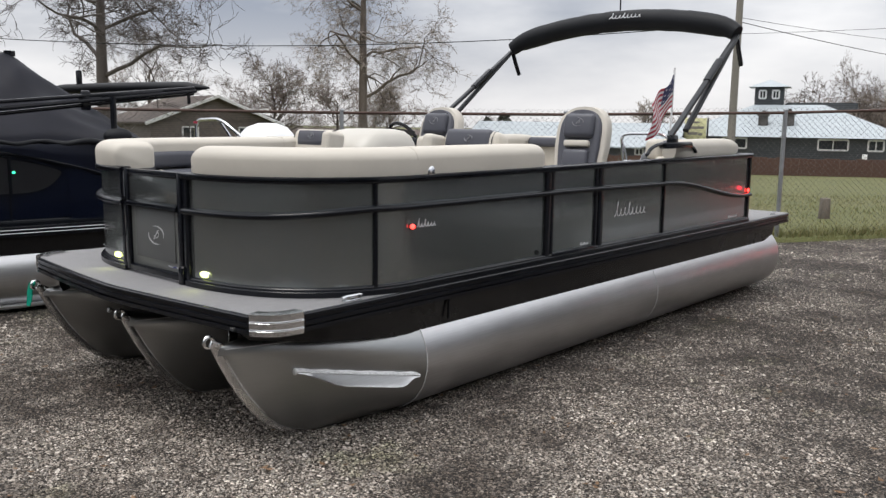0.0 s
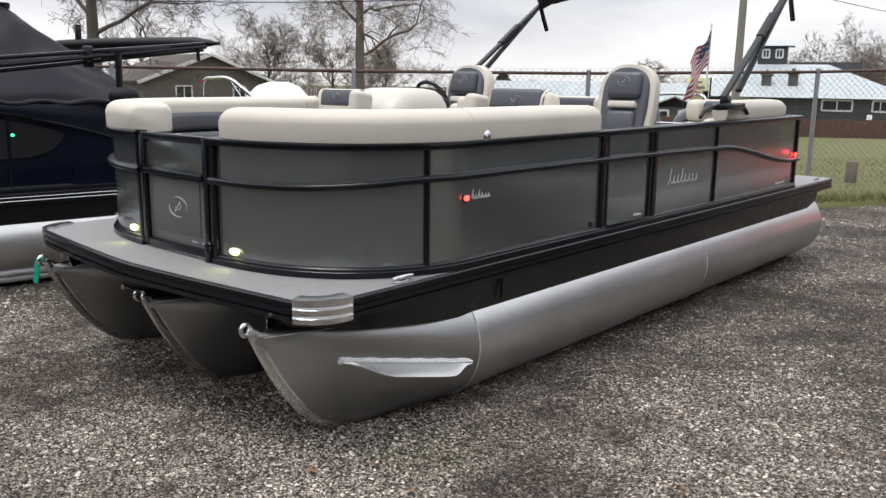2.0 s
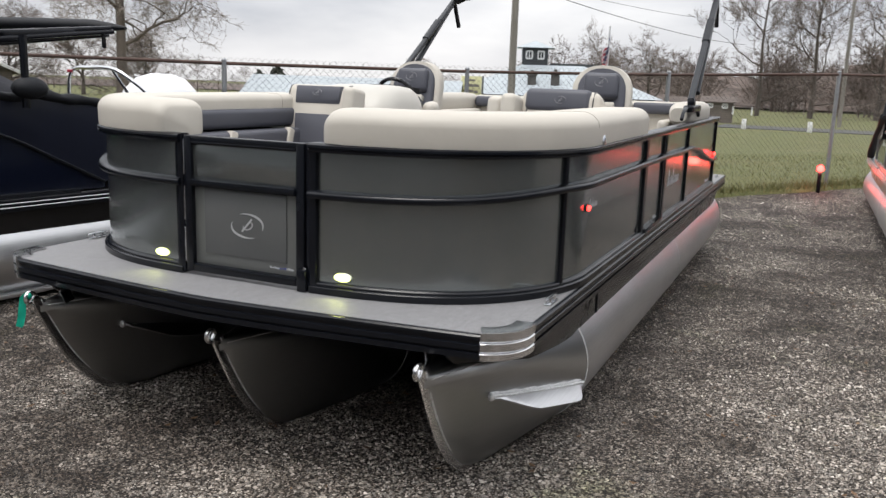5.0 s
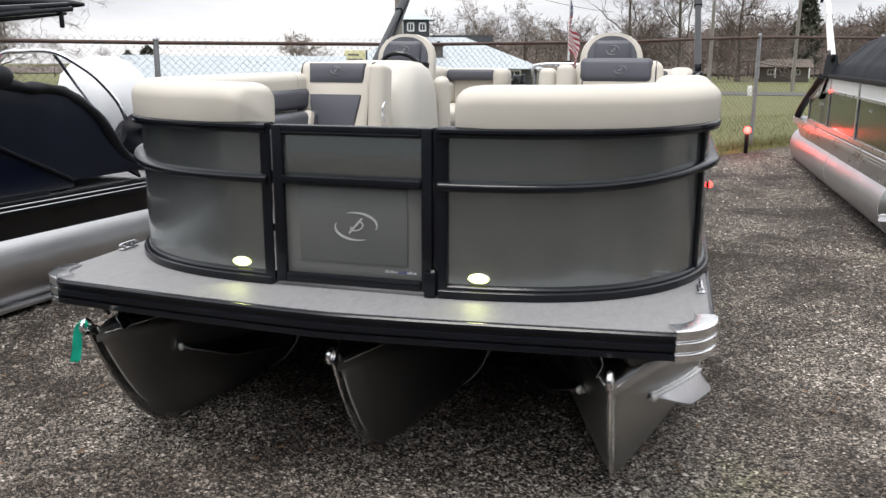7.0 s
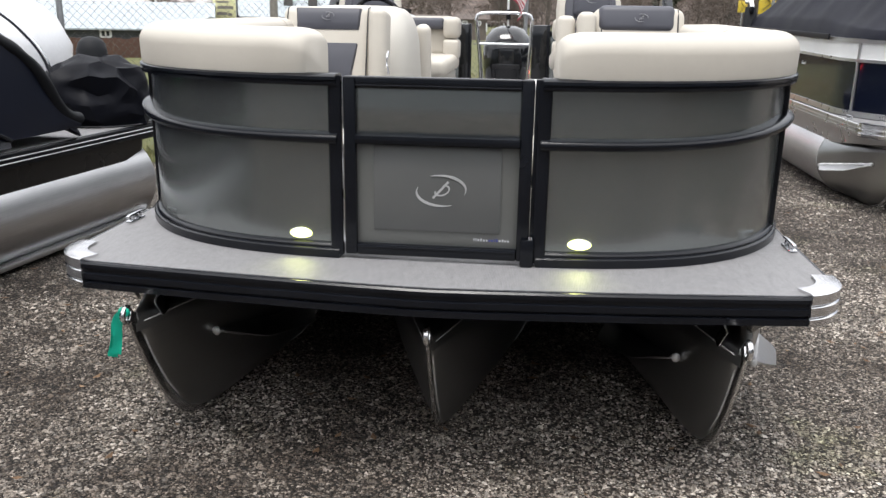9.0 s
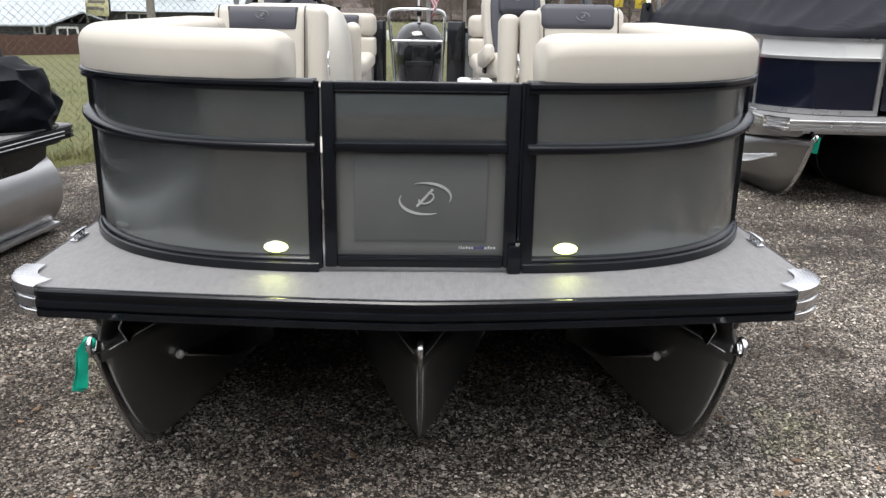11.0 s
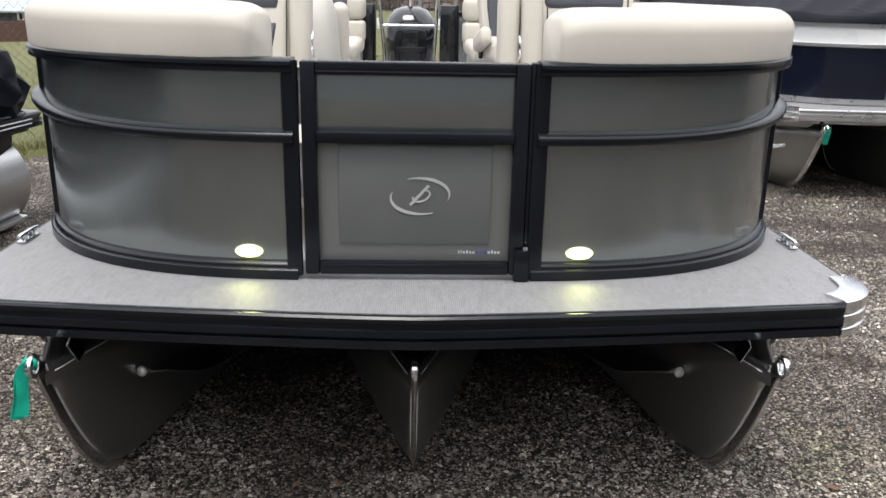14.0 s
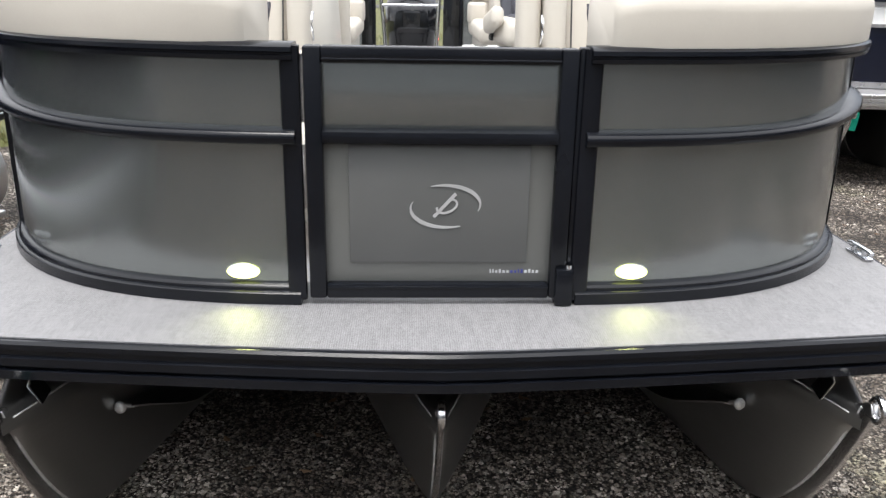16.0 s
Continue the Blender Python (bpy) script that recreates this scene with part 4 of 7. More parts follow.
# ---- seats ----
def bow_lounge(side, s_start, v_stop, label):
    """A bow seat: rolled back cushion, slate inner pad, seat and moulded base, with a raised end rest."""
    t = thing("bow_lounge", label, "seat", BOAT)
    flip = (lambda p: p) if side > 0 else (lambda p: p[::-1])
    roll = fence_line(side, v_stop, 0.115)
    a = where(roll, lambda p: abs(p.x) >= s_start)
    line = flip(stretch_of(roll, a, 99, 0.02))
    n = len(line)

    # full shoulder on the outer side, tighter edges elsewhere, a crowned top
    section = []
    for cx, cy, rx, ry, a0 in ((0.146 - 0.072, 0.076 - 0.058, 0.072, 0.058, 0), (-0.14 + 0.045, 0.074 - 0.04, 0.045, 0.04, 90), (-0.14 + 0.02, -0.076 + 0.02, 0.02, 0.02, 180), (0.144 - 0.02, -0.076 + 0.02, 0.02, 0.02, 270)):
        section += [(cx + rx * math.cos(radians(a0 + k * 15)), cy + ry * math.sin(radians(a0 + k * 15))) for k in range(7)]
    section = [(x, y + (0.010 * (1 - (x / 0.15) ** 2) if y > 0.02 else 0.0)) for x, y in section]

    def prof(i):
        e = (0.78, 0.89, 0.945, 0.975, 0.99, 0.997)[min(i, n - 1 - i)] if min(i, n - 1 - i) < 6 else 1.0
        return [(x * e, (y + 0.0775) * e - 0.0775) for x, y in section]

    pts = [p + Z * (top_z(p.y) + 0.059) for p in line]
    part("back_roll", sweep(pts, prof), CREAM, t, "smooth cream vinyl back cushion", 60)
    for reach in (1.16,):
        i = min(range(n), key=lambda k: abs(abs(line[k].x) - reach) + (10 if line[k].y > 2.0 else 0))
        tg = (line[i + 1] - line[i - 1]).normalized()
        out = tg.cross(Z)
        part("seam", rod([pts[i] + out * (x * 1.004) + Z * (y * 1.004 + 0.0003) for x, y in prof(i)], 0.0009, 5, tg), CREAM_SEAM, t, "fine stitched seam")
    pad = flip(stretch_of(fence_line(side, v_stop - 0.05, 0.232), 0.36, 99, 0.08))
    pts = [p + Z * 1.338 for p in pad]
    part("inner_pad", sweep(pts, rounded(0.09, 0.115, 0.03, k=3)), GREY_VINYL, t, "slate grey inner back pad", 60)
    low = flip(stretch_of(fence_line(side, v_stop - 0.05, 0.285), 0.36, 99, 0.08))
    part("lower_pad", sweep([p + Z * 1.165 for p in low], rounded(0.13, 0.21, 0.03, k=3)), GREY_VINYL, t, "slate grey lower back pad", 60)
    for q in (0.22, 0.5, 0.78):
        p = low[int(q * len(low))]
        part("stripe", box((p.x - side * 0.052, p.y, 1.165), (0.05, 0.06, 0.225), 0.012, rot=(-18, 0, 0)), CREAM, t)
    seat = fence_line(side, v_stop, 0.46)
    sl = flip(stretch_of(seat, 0.05, 99, 0.1))
    part("seat_cushion", sweep([p + Z * 1.005 for p in sl], rounded(0.42, 0.13, 0.045, k=3)), CREAM, t, "", 60)
    part("seat_base", sweep([p + Z * 0.845 for p in sl], rounded(0.40, 0.20, 0.02, k=2)), CREAM_SHELL, t)
    return t


def headrest_unit(side, u0, u1, v, label, z1, slim=2):
    """The raised end of a bow seat: cream frame, slate head pad, slate back and two slim bolsters on the aisle side."""
    t = thing("lounge_backrest", label, "seat", BOAT)
    w = u1 - u0
    uc = side * (u0 + u1) / 2
    tilt = (-14, 0, 0)
    high = z1 - 1.02
    lean = pose(uc, v + 0.06, 1.30, *tilt)

    def laid(x0, x1, za, zb, front, pinch, depth=0.05):
        """A pad set in the leaning front, narrower below, that wraps a little over the top."""
        b = bmesh.new()
        rows = []
        for q in np.linspace(0, 1, 7):
            k = 1 - pinch * (1 - q)
            z = lerp(za, zb, q)
            puff = 0.010 * math.sin(math.pi * q) ** 0.5
            rows.append([lean @ Vector((lerp((x0 + x1) / 2, x, k), y, z)) for x, y in ((x0, front + 0.006), (x0 + 0.012, front - puff), (x1 - 0.012, front - puff), (x1, front + 0.006), (x1, front + depth), (x0, front + depth))])
        return loft(rows, bm=b)

    part("frame", box((uc, v + 0.06, 1.30), (w + (0.03 if side > 0 else 0.0), 0.15, high), 0.05, 5, tilt), CREAM, t, "", 60)
    if side > 0:
        puffed = lean @ Vector((-0.012, -0.010, high / 2 - 0.062))
        part("head_pad", box(puffed, (w - 0.045, 0.155, 0.138), 0.036, 5, tilt), GREY_VINYL, t, "puffed slate grey head pad", 60)
    else:
        part("head_pad", laid(-w / 2 + 0.075, w / 2 - 0.055, high / 2 - 0.130, high / 2 - 0.018, -0.078, 0.04, 0.06), GREY_VINYL, t, "slate grey head pad", 40)
    part("back_pad", laid(-w / 2 + 0.085, w / 2 - 0.065, high / 2 - 0.46, high / 2 - 0.200, -0.077, 0.28), GREY_VINYL, t, "slate grey lower back pad", 40)
    for x in (-w / 2 + 0.03, w / 2 - 0.022):
        part("piping", rod([lean @ Vector((x, -0.076, -0.2)), lean @ Vector((x, -0.076, high / 2 - 0.06)), lean @ Vector((x, -0.06, high / 2 - 0.015)), lean @ Vector((x, -0.02, high / 2 + 0.001))], 0.0035, 6), DARK_SEAM, t, "thin dark piping")
    mk_at = lean @ Vector((0.01, -0.0925, high / 2 - 0.062))
    emblem(0.066, mk_at, (0, -1, 0.25), MUTED_MARK, t)
    for k, (du, h) in enumerate(((0.05, 0.0), (0.15, -0.02))[:slim]):
        part("bolster", box((side * (u0 - du), v - 0.03 + 0.05 * k, 1.305 + h), (0.094, 0.17, 0.46), 0.034, 5, (-8, 0, 0)), CREAM, t, "slim cream side bolster", 60)
        part("bolster_cap", box((side * (u0 - du), v - 0.10 + 0.05 * k, 1.12), (0.094, 0.17, 0.12), 0.04, 3), CREAM, t, "", 60)
    part("grab_ring", rod([(side * (u0 - 0.112), v - 0.12, 1.22), (side * (u0 - 0.112), v - 0.155, 1.26), (side * (u0 - 0.112), v - 0.155, 1.30), (side * (u0 - 0.112), v - 0.12, 1.33)], 0.006), STEEL, t)
    part("lower_body", box((uc, v + 0.10, 0.93), (w + 0.02, 0.26, 0.36), 0.03), CREAM_SHELL, t)
    return t


bow_lounge(1, 0.372, 2.30, "cream vinyl bow lounge with slate grey inner pads")
bow_lounge(-1, 0.425, 2.36, "cream vinyl bow lounge beside the helm console")
headrest_unit(1, 0.585, 1.015, 2.05, "cream lounge backrest with slate head pad and side bolsters", 1.54)
headrest_unit(-1, 0.575, 1.06, 2.08, "cream lounge backrest in front of the console", 1.512, 1)


def helm_console():
    t = thing("helm_console", "cream moulded helm console with black steering wheel", "console", BOAT)
    rings = []
    for q, v0, v1, uw, z in ((0, 2.22, 3.02, 0.0, DECK_Z), (1, 2.24, 3.02, 0.0, 1.15), (2, 2.27, 3.0, 0.012, 1.36), (3, 2.33, 2.97, 0.03, 1.44), (4, 2.40, 2.93, 0.055, 1.502), (5, 2.48, 2.88, 0.095, 1.538), (6, 2.57, 2.80, 0.15, 1.553), (7, 2.65, 2.72, 0.22, 1.557)):
        uc, hu = -0.765, 0.355 - uw
        vc, hv = (v0 + v1) / 2, (v1 - v0) / 2
        row = []
        for j in range(28):
            a = 2 * math.pi * j / 28
            cx, cy = math.cos(a), math.sin(a)
            k = (abs(cx) ** 5 + abs(cy) ** 5) ** 0.2
            row.append((uc + hu * cx / k, vc + hv * cy / k, z))
        rings.append(row)
    part("shell", loft(rings), CREAM_SHELL, t, "smooth cream moulded shell", 50)
    part("dash", box((-0.76, 2.955, 1.40), (0.54, 0.16, 0.14), 0.03, 3, (-35, 0, 0)), BLACK, t, "dark sloping dashboard")
    part("windscreen", sweep(curve3([(-0.96, 2.93, 1.52), (-0.86, 2.87, 1.538), (-0.72, 2.85, 1.542), (-0.60, 2.87, 1.538), (-0.50, 2.94, 1.52)], 5), [(0.004, -0.02), (0.012, 0.018), (0.006, 0.018), (-0.004, -0.02)]), TINT, t, "low smoked windscreen strip")
    w = bmesh.new()
    ring((0, 0, 0), 0.15, 0.015, "Z", 28, 8, bm=w)
    for a in (90, 210, 330):
        rod([(0.02 * math.cos(radians(a)), 0.02 * math.sin(radians(a)), -0.02), (0.16 * math.cos(radians(a)), 0.16 * math.sin(radians(a)), 0)], 0.011, 6, bm=w)
    cyl((0, 0, -0.02), 0.045, 0.04, n=16, bm=w)
    rod([(0, 0, -0.03), (0, 0, -0.16)], 0.02, 8, Vector((0, 1, 0)), bm=w)
    bmesh.ops.transform(w, matrix=pose(-0.72, 3.03, 1.475, -58, 0, 0), verts=w.verts)
    part("steering_wheel", w, BLACK, t, "black three-spoke steering wheel")
    part("side_bolster", box((-0.43, 3.02, 1.20), (0.10, 0.14, 0.5), 0.045, 4, (6, 0, 0)), CREAM, t, "", 60)
    return t


helm_console()


def helm_chair(u, v, turn, label):
    t = thing("helm_chair", label, "chair", BOAT @ pose(u, v, DECK_Z, 0, 0, turn), "helm chairs")
    t.scale = (0.89, 1.0, 1.02)
    # outline of the back: an arched shell
    def arch(w, z0, z1, r):
        pts = [(-w * 0.86, z0), (-w, lerp(z0, z1, 0.45))]
        for a in np.linspace(180, 0, 13):
            c = math.cos(radians(a))
            pts.append((w * math.copysign(abs(c) ** 0.85, c), z1 - r + r * math.sin(radians(a)) ** 0.9))
        pts += [(w, lerp(z0, z1, 0.45)), (w * 0.86, z0)]
        return pts

    def pad(w, z0, z1, r, v0, v1, lean=0.24, puff=0.012):
        o = arch(w, z0, z1, r)
        o2 = [(x * (1 - puff / w), z) for x, z in o]
        off = lambda z: lean * (z - 0.45)
        return loft([[(x, v0 + puff + off(z), z) for x, z in o2], [(x, v0 + 2 * puff + off(z), z) for x, z in o], [(x, v1 - puff + off(z), z) for x, z in o], [(x * 0.97, v1 + off(z), z) for x, z in o2]])

    part("back_shell", pad(0.248, 0.42, 1.005, 0.20, -0.02, 0.10), CREAM, t, "cream arched chair back", 55)
    part("back_inner", pad(0.198, 0.45, 0.982, 0.165, -0.055, 0.02), GREY_VINYL, t, "slate grey inner back", 55)
    part("headrest", box((0, 0.040, 0.855), (0.29, 0.075, 0.19), 0.035, 4, (-13.5, 0, 0)), GREY_VINYL, t, "slate grey headrest pad", 60)
    part("stripe", box((0, 0.012, 0.715), (0.24, 0.08, 0.048), 0.012, 2, (-13.5, 0, 0)), CREAM, t)
    part("lumbar_pad", box((0, -0.025, 0.58), (0.24, 0.075, 0.19), 0.03, 3, (-13.5, 0, 0)), GREY_VINYL, t, "", 60)
    emblem(0.105, (0, 0.006, 0.885), (0, -1, 0.24), MUTED_MARK, t)
    part("seat", box((0, -0.20, 0.44), (0.50, 0.46, 0.15), 0.055, 4), CREAM, t, "cream seat cushion", 60)
    part("seat_insert", box((0, -0.21, 0.50), (0.32, 0.36, 0.06), 0.025, 3), GREY_VINYL, t, "", 60)
    for sg in (1, -1):
        part("armrest", box((sg * 0.285, -0.17, 0.50), (0.085, 0.26, 0.11), 0.035, 4, (-16, 0, 0)), CREAM, t, "padded cream armrest", 60)
        part("arm_bracket", box((sg * 0.262, -0.05, 0.46), (0.02, 0.06, 0.16), 0.006), BLACK, t)
    part("pedestal", cyl((0, -0.16, 0.20), 0.055, 0.36, n=18), STEEL, t, "metal pedestal")
    part("pedestal_base", cyl((0, -0.16, 0.012), 0.16, 0.024, n=24, r2=0.13), STEEL, t)
    return t


chair_a = helm_chair(0.650, 3.60, 8, "cream and slate grey swivel chair on a pedestal")
chair_b = copy_thing(chair_a, BOAT @ pose(-0.90, 3.60, DECK_Z, 0, 0, 5))
tagged(chair_b, "cream and slate grey swivel chair behind the console")


def aft_lounge(side, label):
    t = thing("stern_lounge", label, "seat", BOAT)
    line = [(side * 1.12, v, 0) for v in np.linspace(4.25, 5.50, 9)]
    if side < 0:
        line = line[::-1]
    n = len(line)
    pts = [Vector(p) + Z * (top_z(p[1]) + 0.045) for p in line]
    part("side_roll", sweep(pts, rounded(0.22, 0.19, 0.07, k=5), scales=[0.55 if i in (0, n - 1) else 0.9 if i in (1, n - 2) else 1 for i in range(n)]), CREAM, t, "cream side cushion", 60)
    part("inner_pad", box((side * 0.985, 4.88, 1.25), (0.09, 1.1, 0.2), 0.035, 3), CREAM, t, "", 60)
    part("back_rest", box((side * 0.76, 5.36, 1.30), (0.62, 0.17, 0.36), 0.06, 4, (-8, 0, 0)), CREAM, t, "cream stern backrest", 60)
    part("back_pad", box((side * 0.78, 5.25, 1.42), (0.46, 0.07, 0.10), 0.03, 3, (-8, 0, 0)), GREY_VINYL, t, "", 60)
    part("end_roll", box((side * 0.48, 5.26, 1.385), (0.15, 0.22, 0.19), 0.055, 4), CREAM, t, "", 60)
    part("end_block", box((side * 0.48, 5.24, 1.20), (0.145, 0.2, 0.17), 0.03, 3), CREAM, t, "", 60)
    part("seat_cushion", box((side * 0.72, 4.80, 1.09), (0.60, 1.15, 0.14), 0.05, 4), CREAM, t, "", 60)
    part("seat_base", box((side * 0.74, 4.85, 0.88), (0.56, 1.15, 0.27), 0.02), CREAM_SHELL, t)
    return t


aft_lounge(1, "cream vinyl stern lounge with rolled side cushion")
aft_lounge(-1, "cream vinyl stern lounge beyond the helm chair")


def cup_table():
    t = thing("cup_holder_console", "small white console with black cup holders", "cup holder", BOAT @ pose(0.34, 3.15, DECK_Z))
    part("stand", box((0, 0, 0.17), (0.16, 0.2, 0.34), 0.03, 3), CREAM_SHELL, t)
    part("tray", box((0, 0, 0.355), (0.22, 0.26, 0.05), 0.02, 3), WHITE_PAINT, t)
    for k in (-1, 1):
        part("cup_well", cyl((0, k * 0.06, 0.380), 0.042, 0.004, n=20), BLACK, t, "dark cup well")


cup_table()


# ---- bimini top, folded back in its boot ----
def bimini(label, m, tops, feet, lift, boot_r, frame_mat, boot_mat, mark=True, sleeve_mat=BLACK):
    """Two bowed tubes carry a rolled canvas boot; struts run down to brackets on the rails."""
    t = thing("bimini_top", label, "canopy", m)
    (ul, vl, zl), (ur, vr, zr) = tops
    arch = []
    for q in np.linspace(0, 1, 33):
        s = math.sin(math.pi * q) ** 0.62
        arch.append((lerp(ul, ur, q), lerp(vl, vr, q) + 0.05 * s, lerp(zl, zr, q) + lift * s))
    n = len(arch)
    prof = lambda i: [(x * lerp(0.78, 1.0, smoothstep(0, 5, min(i, n - 1 - i))), y) for x, y in circle(boot_r * 1.15, 14, boot_r)]
    sc = [lerp(0.72, 1.0, smoothstep(0, 3, min(i, n - 1 - i))) * (1 + 0.018 * math.sin(i * 1.7) + 0.01 * math.sin(i * 3.9)) for i in range(n)]
    part("rolled_canvas", sweep(arch, prof, scales=sc), boot_mat, t, "rolled canvas in a black boot", 60)
    for (u, v, z), foot, sg in ((tops[0], feet[0], -1), (tops[1], feet[1], 1)):
        f = Vector(foot)
        for k, dv in enumerate((0.0, 0.27)):
            a, b = Vector((u, v, z - 0.02)), f + Vector((0, dv, 0.02 + 0.05 * k))
            part("strut", sweep([b, b.lerp(a, 0.5), a], rounded(0.034, 0.048, 0.01, k=2), Vector((1, 0, 0))), frame_mat, t, "dark square strut")
        mid = f.lerp(Vector((u, v, z)), 0.52)
        part("slide_sleeve", sweep([mid, mid.lerp(Vector((u, v, z)), 0.42)], rounded(0.046, 0.062, 0.012, k=2), Vector((1, 0, 0))), sleeve_mat, t)
        part("strap", sweep([(u, v + 0.0, z - 0.03), (u, v + 0.06, z - 0.15), (u, v + 0.13, z - 0.27)], rounded(0.036, 0.036, 0.01, k=2), Vector((1, 0, 0))), BLACK, t, "hanging black brace")
        part("foot_bracket", box(f + Vector((0, 0.05, -0.01)), (0.05, 0.14, 0.10), 0.03), BLACK, t)
    if mark:
        c = arch[18]
        scrawl(0.34, 0.06, (c[0], c[1] - boot_r * 1.17, c[2] + 0.03), (1, 0, 0), (0, -1, 0.35), PALE_MARK, t, 8)
    return t, arch


top, top_arch = bimini("black bimini canopy folded in its boot on dark struts", BOAT, ((-1.30, 5.30, 2.41), (1.20, 5.27, 2.42)), ((-1.235, 3.86, 1.50), (1.235, 4.02, 1.50)), 0.20, 0.10, BIMINI_FRAME, CANVAS)
for sg in (1, -1):
    part("rail_base", box((sg * 1.235, 4.14, 1.455), (0.07, 0.46, 0.05), 0.012), BLACK, top, "black bracket base on the rail")
    part("grab_rail", rod(curve3([(sg * 1.235, 3.66, 1.385), (sg * 1.235, 3.74, 1.44), (sg * 1.235, 3.90, 1.465), (sg * 1.235, 4.25, 1.465), (sg * 1.235, 4.42, 1.44), (sg * 1.235, 4.50, 1.395)], 5), 0.014), BLACK, top, "bowed black grab rail")
part("anchor_light", rod([(-0.02, 5.34, 2.72), (-0.02, 5.34, 2.86)], 0.008, 8, Vector((0, 1, 0))), BLACK, top, "thin mast lamp")


# ---- motor, tow bar, flag ----
def outboard(m):
    t = thing("outboard_motor", "glossy black outboard motor on the transom", "motor", m)
    rings = []
    for z, wu, wv, dv in ((0.0, 0.13, 0.16, 0.0), (0.08, 0.20, 0.26, 0.01), (0.30, 0.225, 0.31, 0.02), (0.48, 0.225, 0.32, 0.03), (0.60, 0.20, 0.29, 0.04), (0.68, 0.15, 0.22, 0.05), (0.715, 0.07, 0.12, 0.06)):
        row = []
        for j in range(28):
            a = 2 * math.pi * j / 28
            cx, cy = math.cos(a), math.sin(a)
            k = (abs(cx) ** 3 + abs(cy) ** 3) ** (1 / 3)
            row.append((wu * cx / k, dv + wv * cy / k, z))
        rings.append(row)
    part("cowling", loft(rings), BLACK_GLOSS, t, "rounded glossy black cowling", 60)
    part("stripe", box((0, -0.288, 0.30), (0.25, 0.012, 0.05), 0.004), TINT, t)
    part("midsection", box((0, 0.02, -0.25), (0.17, 0.26, 0.5), 0.06, 3), BLACK, t)
    part("bracket", box((0, -0.18, -0.16), (0.26, 0.12, 0.36), 0.03), BLACK, t)
    part("gearcase", dome((0, 0.06, -0.50), 0.07, 0.26, 0.07), BLACK, t)
    return t


outboard(BOAT @ pose(-0.03, 6.45, 0.72) @ Matrix.Diagonal((1.10, 1.05, 0.935, 1)))
tow = thing("tow_bar", "stainless tow arch behind the stern opening", "tow bar", BOAT)
tp = curve3([(-0.262, 6.02, DECK_Z), (-0.29, 6.02, 1.1), (-0.322, 6.02, 1.40), (-0.326, 6.02, 1.46), (-0.28, 6.02, 1.508), (-0.05, 6.02, 1.518), (0.16, 6.02, 1.508), (0.212, 6.02, 1.46), (0.214, 6.02, 1.40), (0.20, 6.02, 1.1), (0.185, 6.02, DECK_Z)], 5)
part("arch", rod(tp, 0.0165, 10, Vector((0, 1, 0))), STEEL, tow, "polished steel arch")
part("cross_tube", rod([(-0.30, 6.02, 1.222), (0.204, 6.02, 1.222)], 0.012, 10), STEEL, tow)
for ua, ub in ((-0.318, -0.25), (0.214, 0.172)):
    part("side_brace", rod([(ub, 6.16, DECK_Z), ((ua + ub) / 2, 6.13, 1.1), (ua, 6.04, 1.40)], 0.013, 10, Vector((0, 1, 0))), STEEL, tow)

flag = thing("flag", "small striped flag hanging from a leaning pole", "flag", BOAT @ pose(-0.02, 6.55, 0))
part("pole", rod([(0, 0, DECK_Z), (-0.02, 0.02, 1.5), (-0.025, 0.06, 2.24)], 0.011, 8, Vector((0, 1, 0))), TRIM_WHITE, flag, "thin white flag pole")
part("pole_base", cyl((-0.016, 0.015, 1.50), 0.026, 0.10, n=10), BLACK, flag)


def cloth_piece(s0, s1, t0, t1, mat, name, lift=0.0):
    """A piece of the limp cloth: s along the fly, t down the hoist."""
    rows = []
    ns = 10
    for i in range(ns + 1):
        s = lerp(s0, s1, i / ns)
        row = []
        for t in (t0, lerp(t0, t1, 0.5), t1):
            fall = 0.62 * s
            x = -0.022 + 0.15 * s + 0.06 * math.sin(7 * s + 3 * t) * s
            y = 0.055 - 0.035 * t - 0.80 * s + 0.03 * math.sin(11 * s + 2 * t) * (0.3 + s)
            z = 2.17 - 0.36 * t - fall * 0.62 + 0.02 * math.sin(14 * s)
            row.append((x, y, z))
        rows.append(row)
    b = bmesh.new()
    th = Vector((0.0012 + lift, -0.002 - lift, 0))
    rings = [[Vector(r[0]) + th, Vector(r[1]) + th, Vector(r[2]) + th, Vector(r[2]) - th, Vector(r[1]) - th, Vector(r[0]) - th] for r in rows]
    return part(name, loft(rings, bm=b), mat, flag, "", 60)


for i in range(13):
    cloth_piece(0.0 if i > 6 else 0.40, 1.0, i / 13, (i + 1) / 13, FLAG_RED if i % 2 == 0 else FLAG_WHITE, "stripe")
cloth_piece(0.0, 0.40, 0.0, 7 / 13, FLAG_BLUE, "canton")
for k in range(9):
    s, t = 0.06 + 0.13 * (k % 3), 0.08 + 0.17 * (k // 3)
    cloth_piece(s, s + 0.04, t, t + 0.04, FLAG_WHITE, "star", 0.0025)


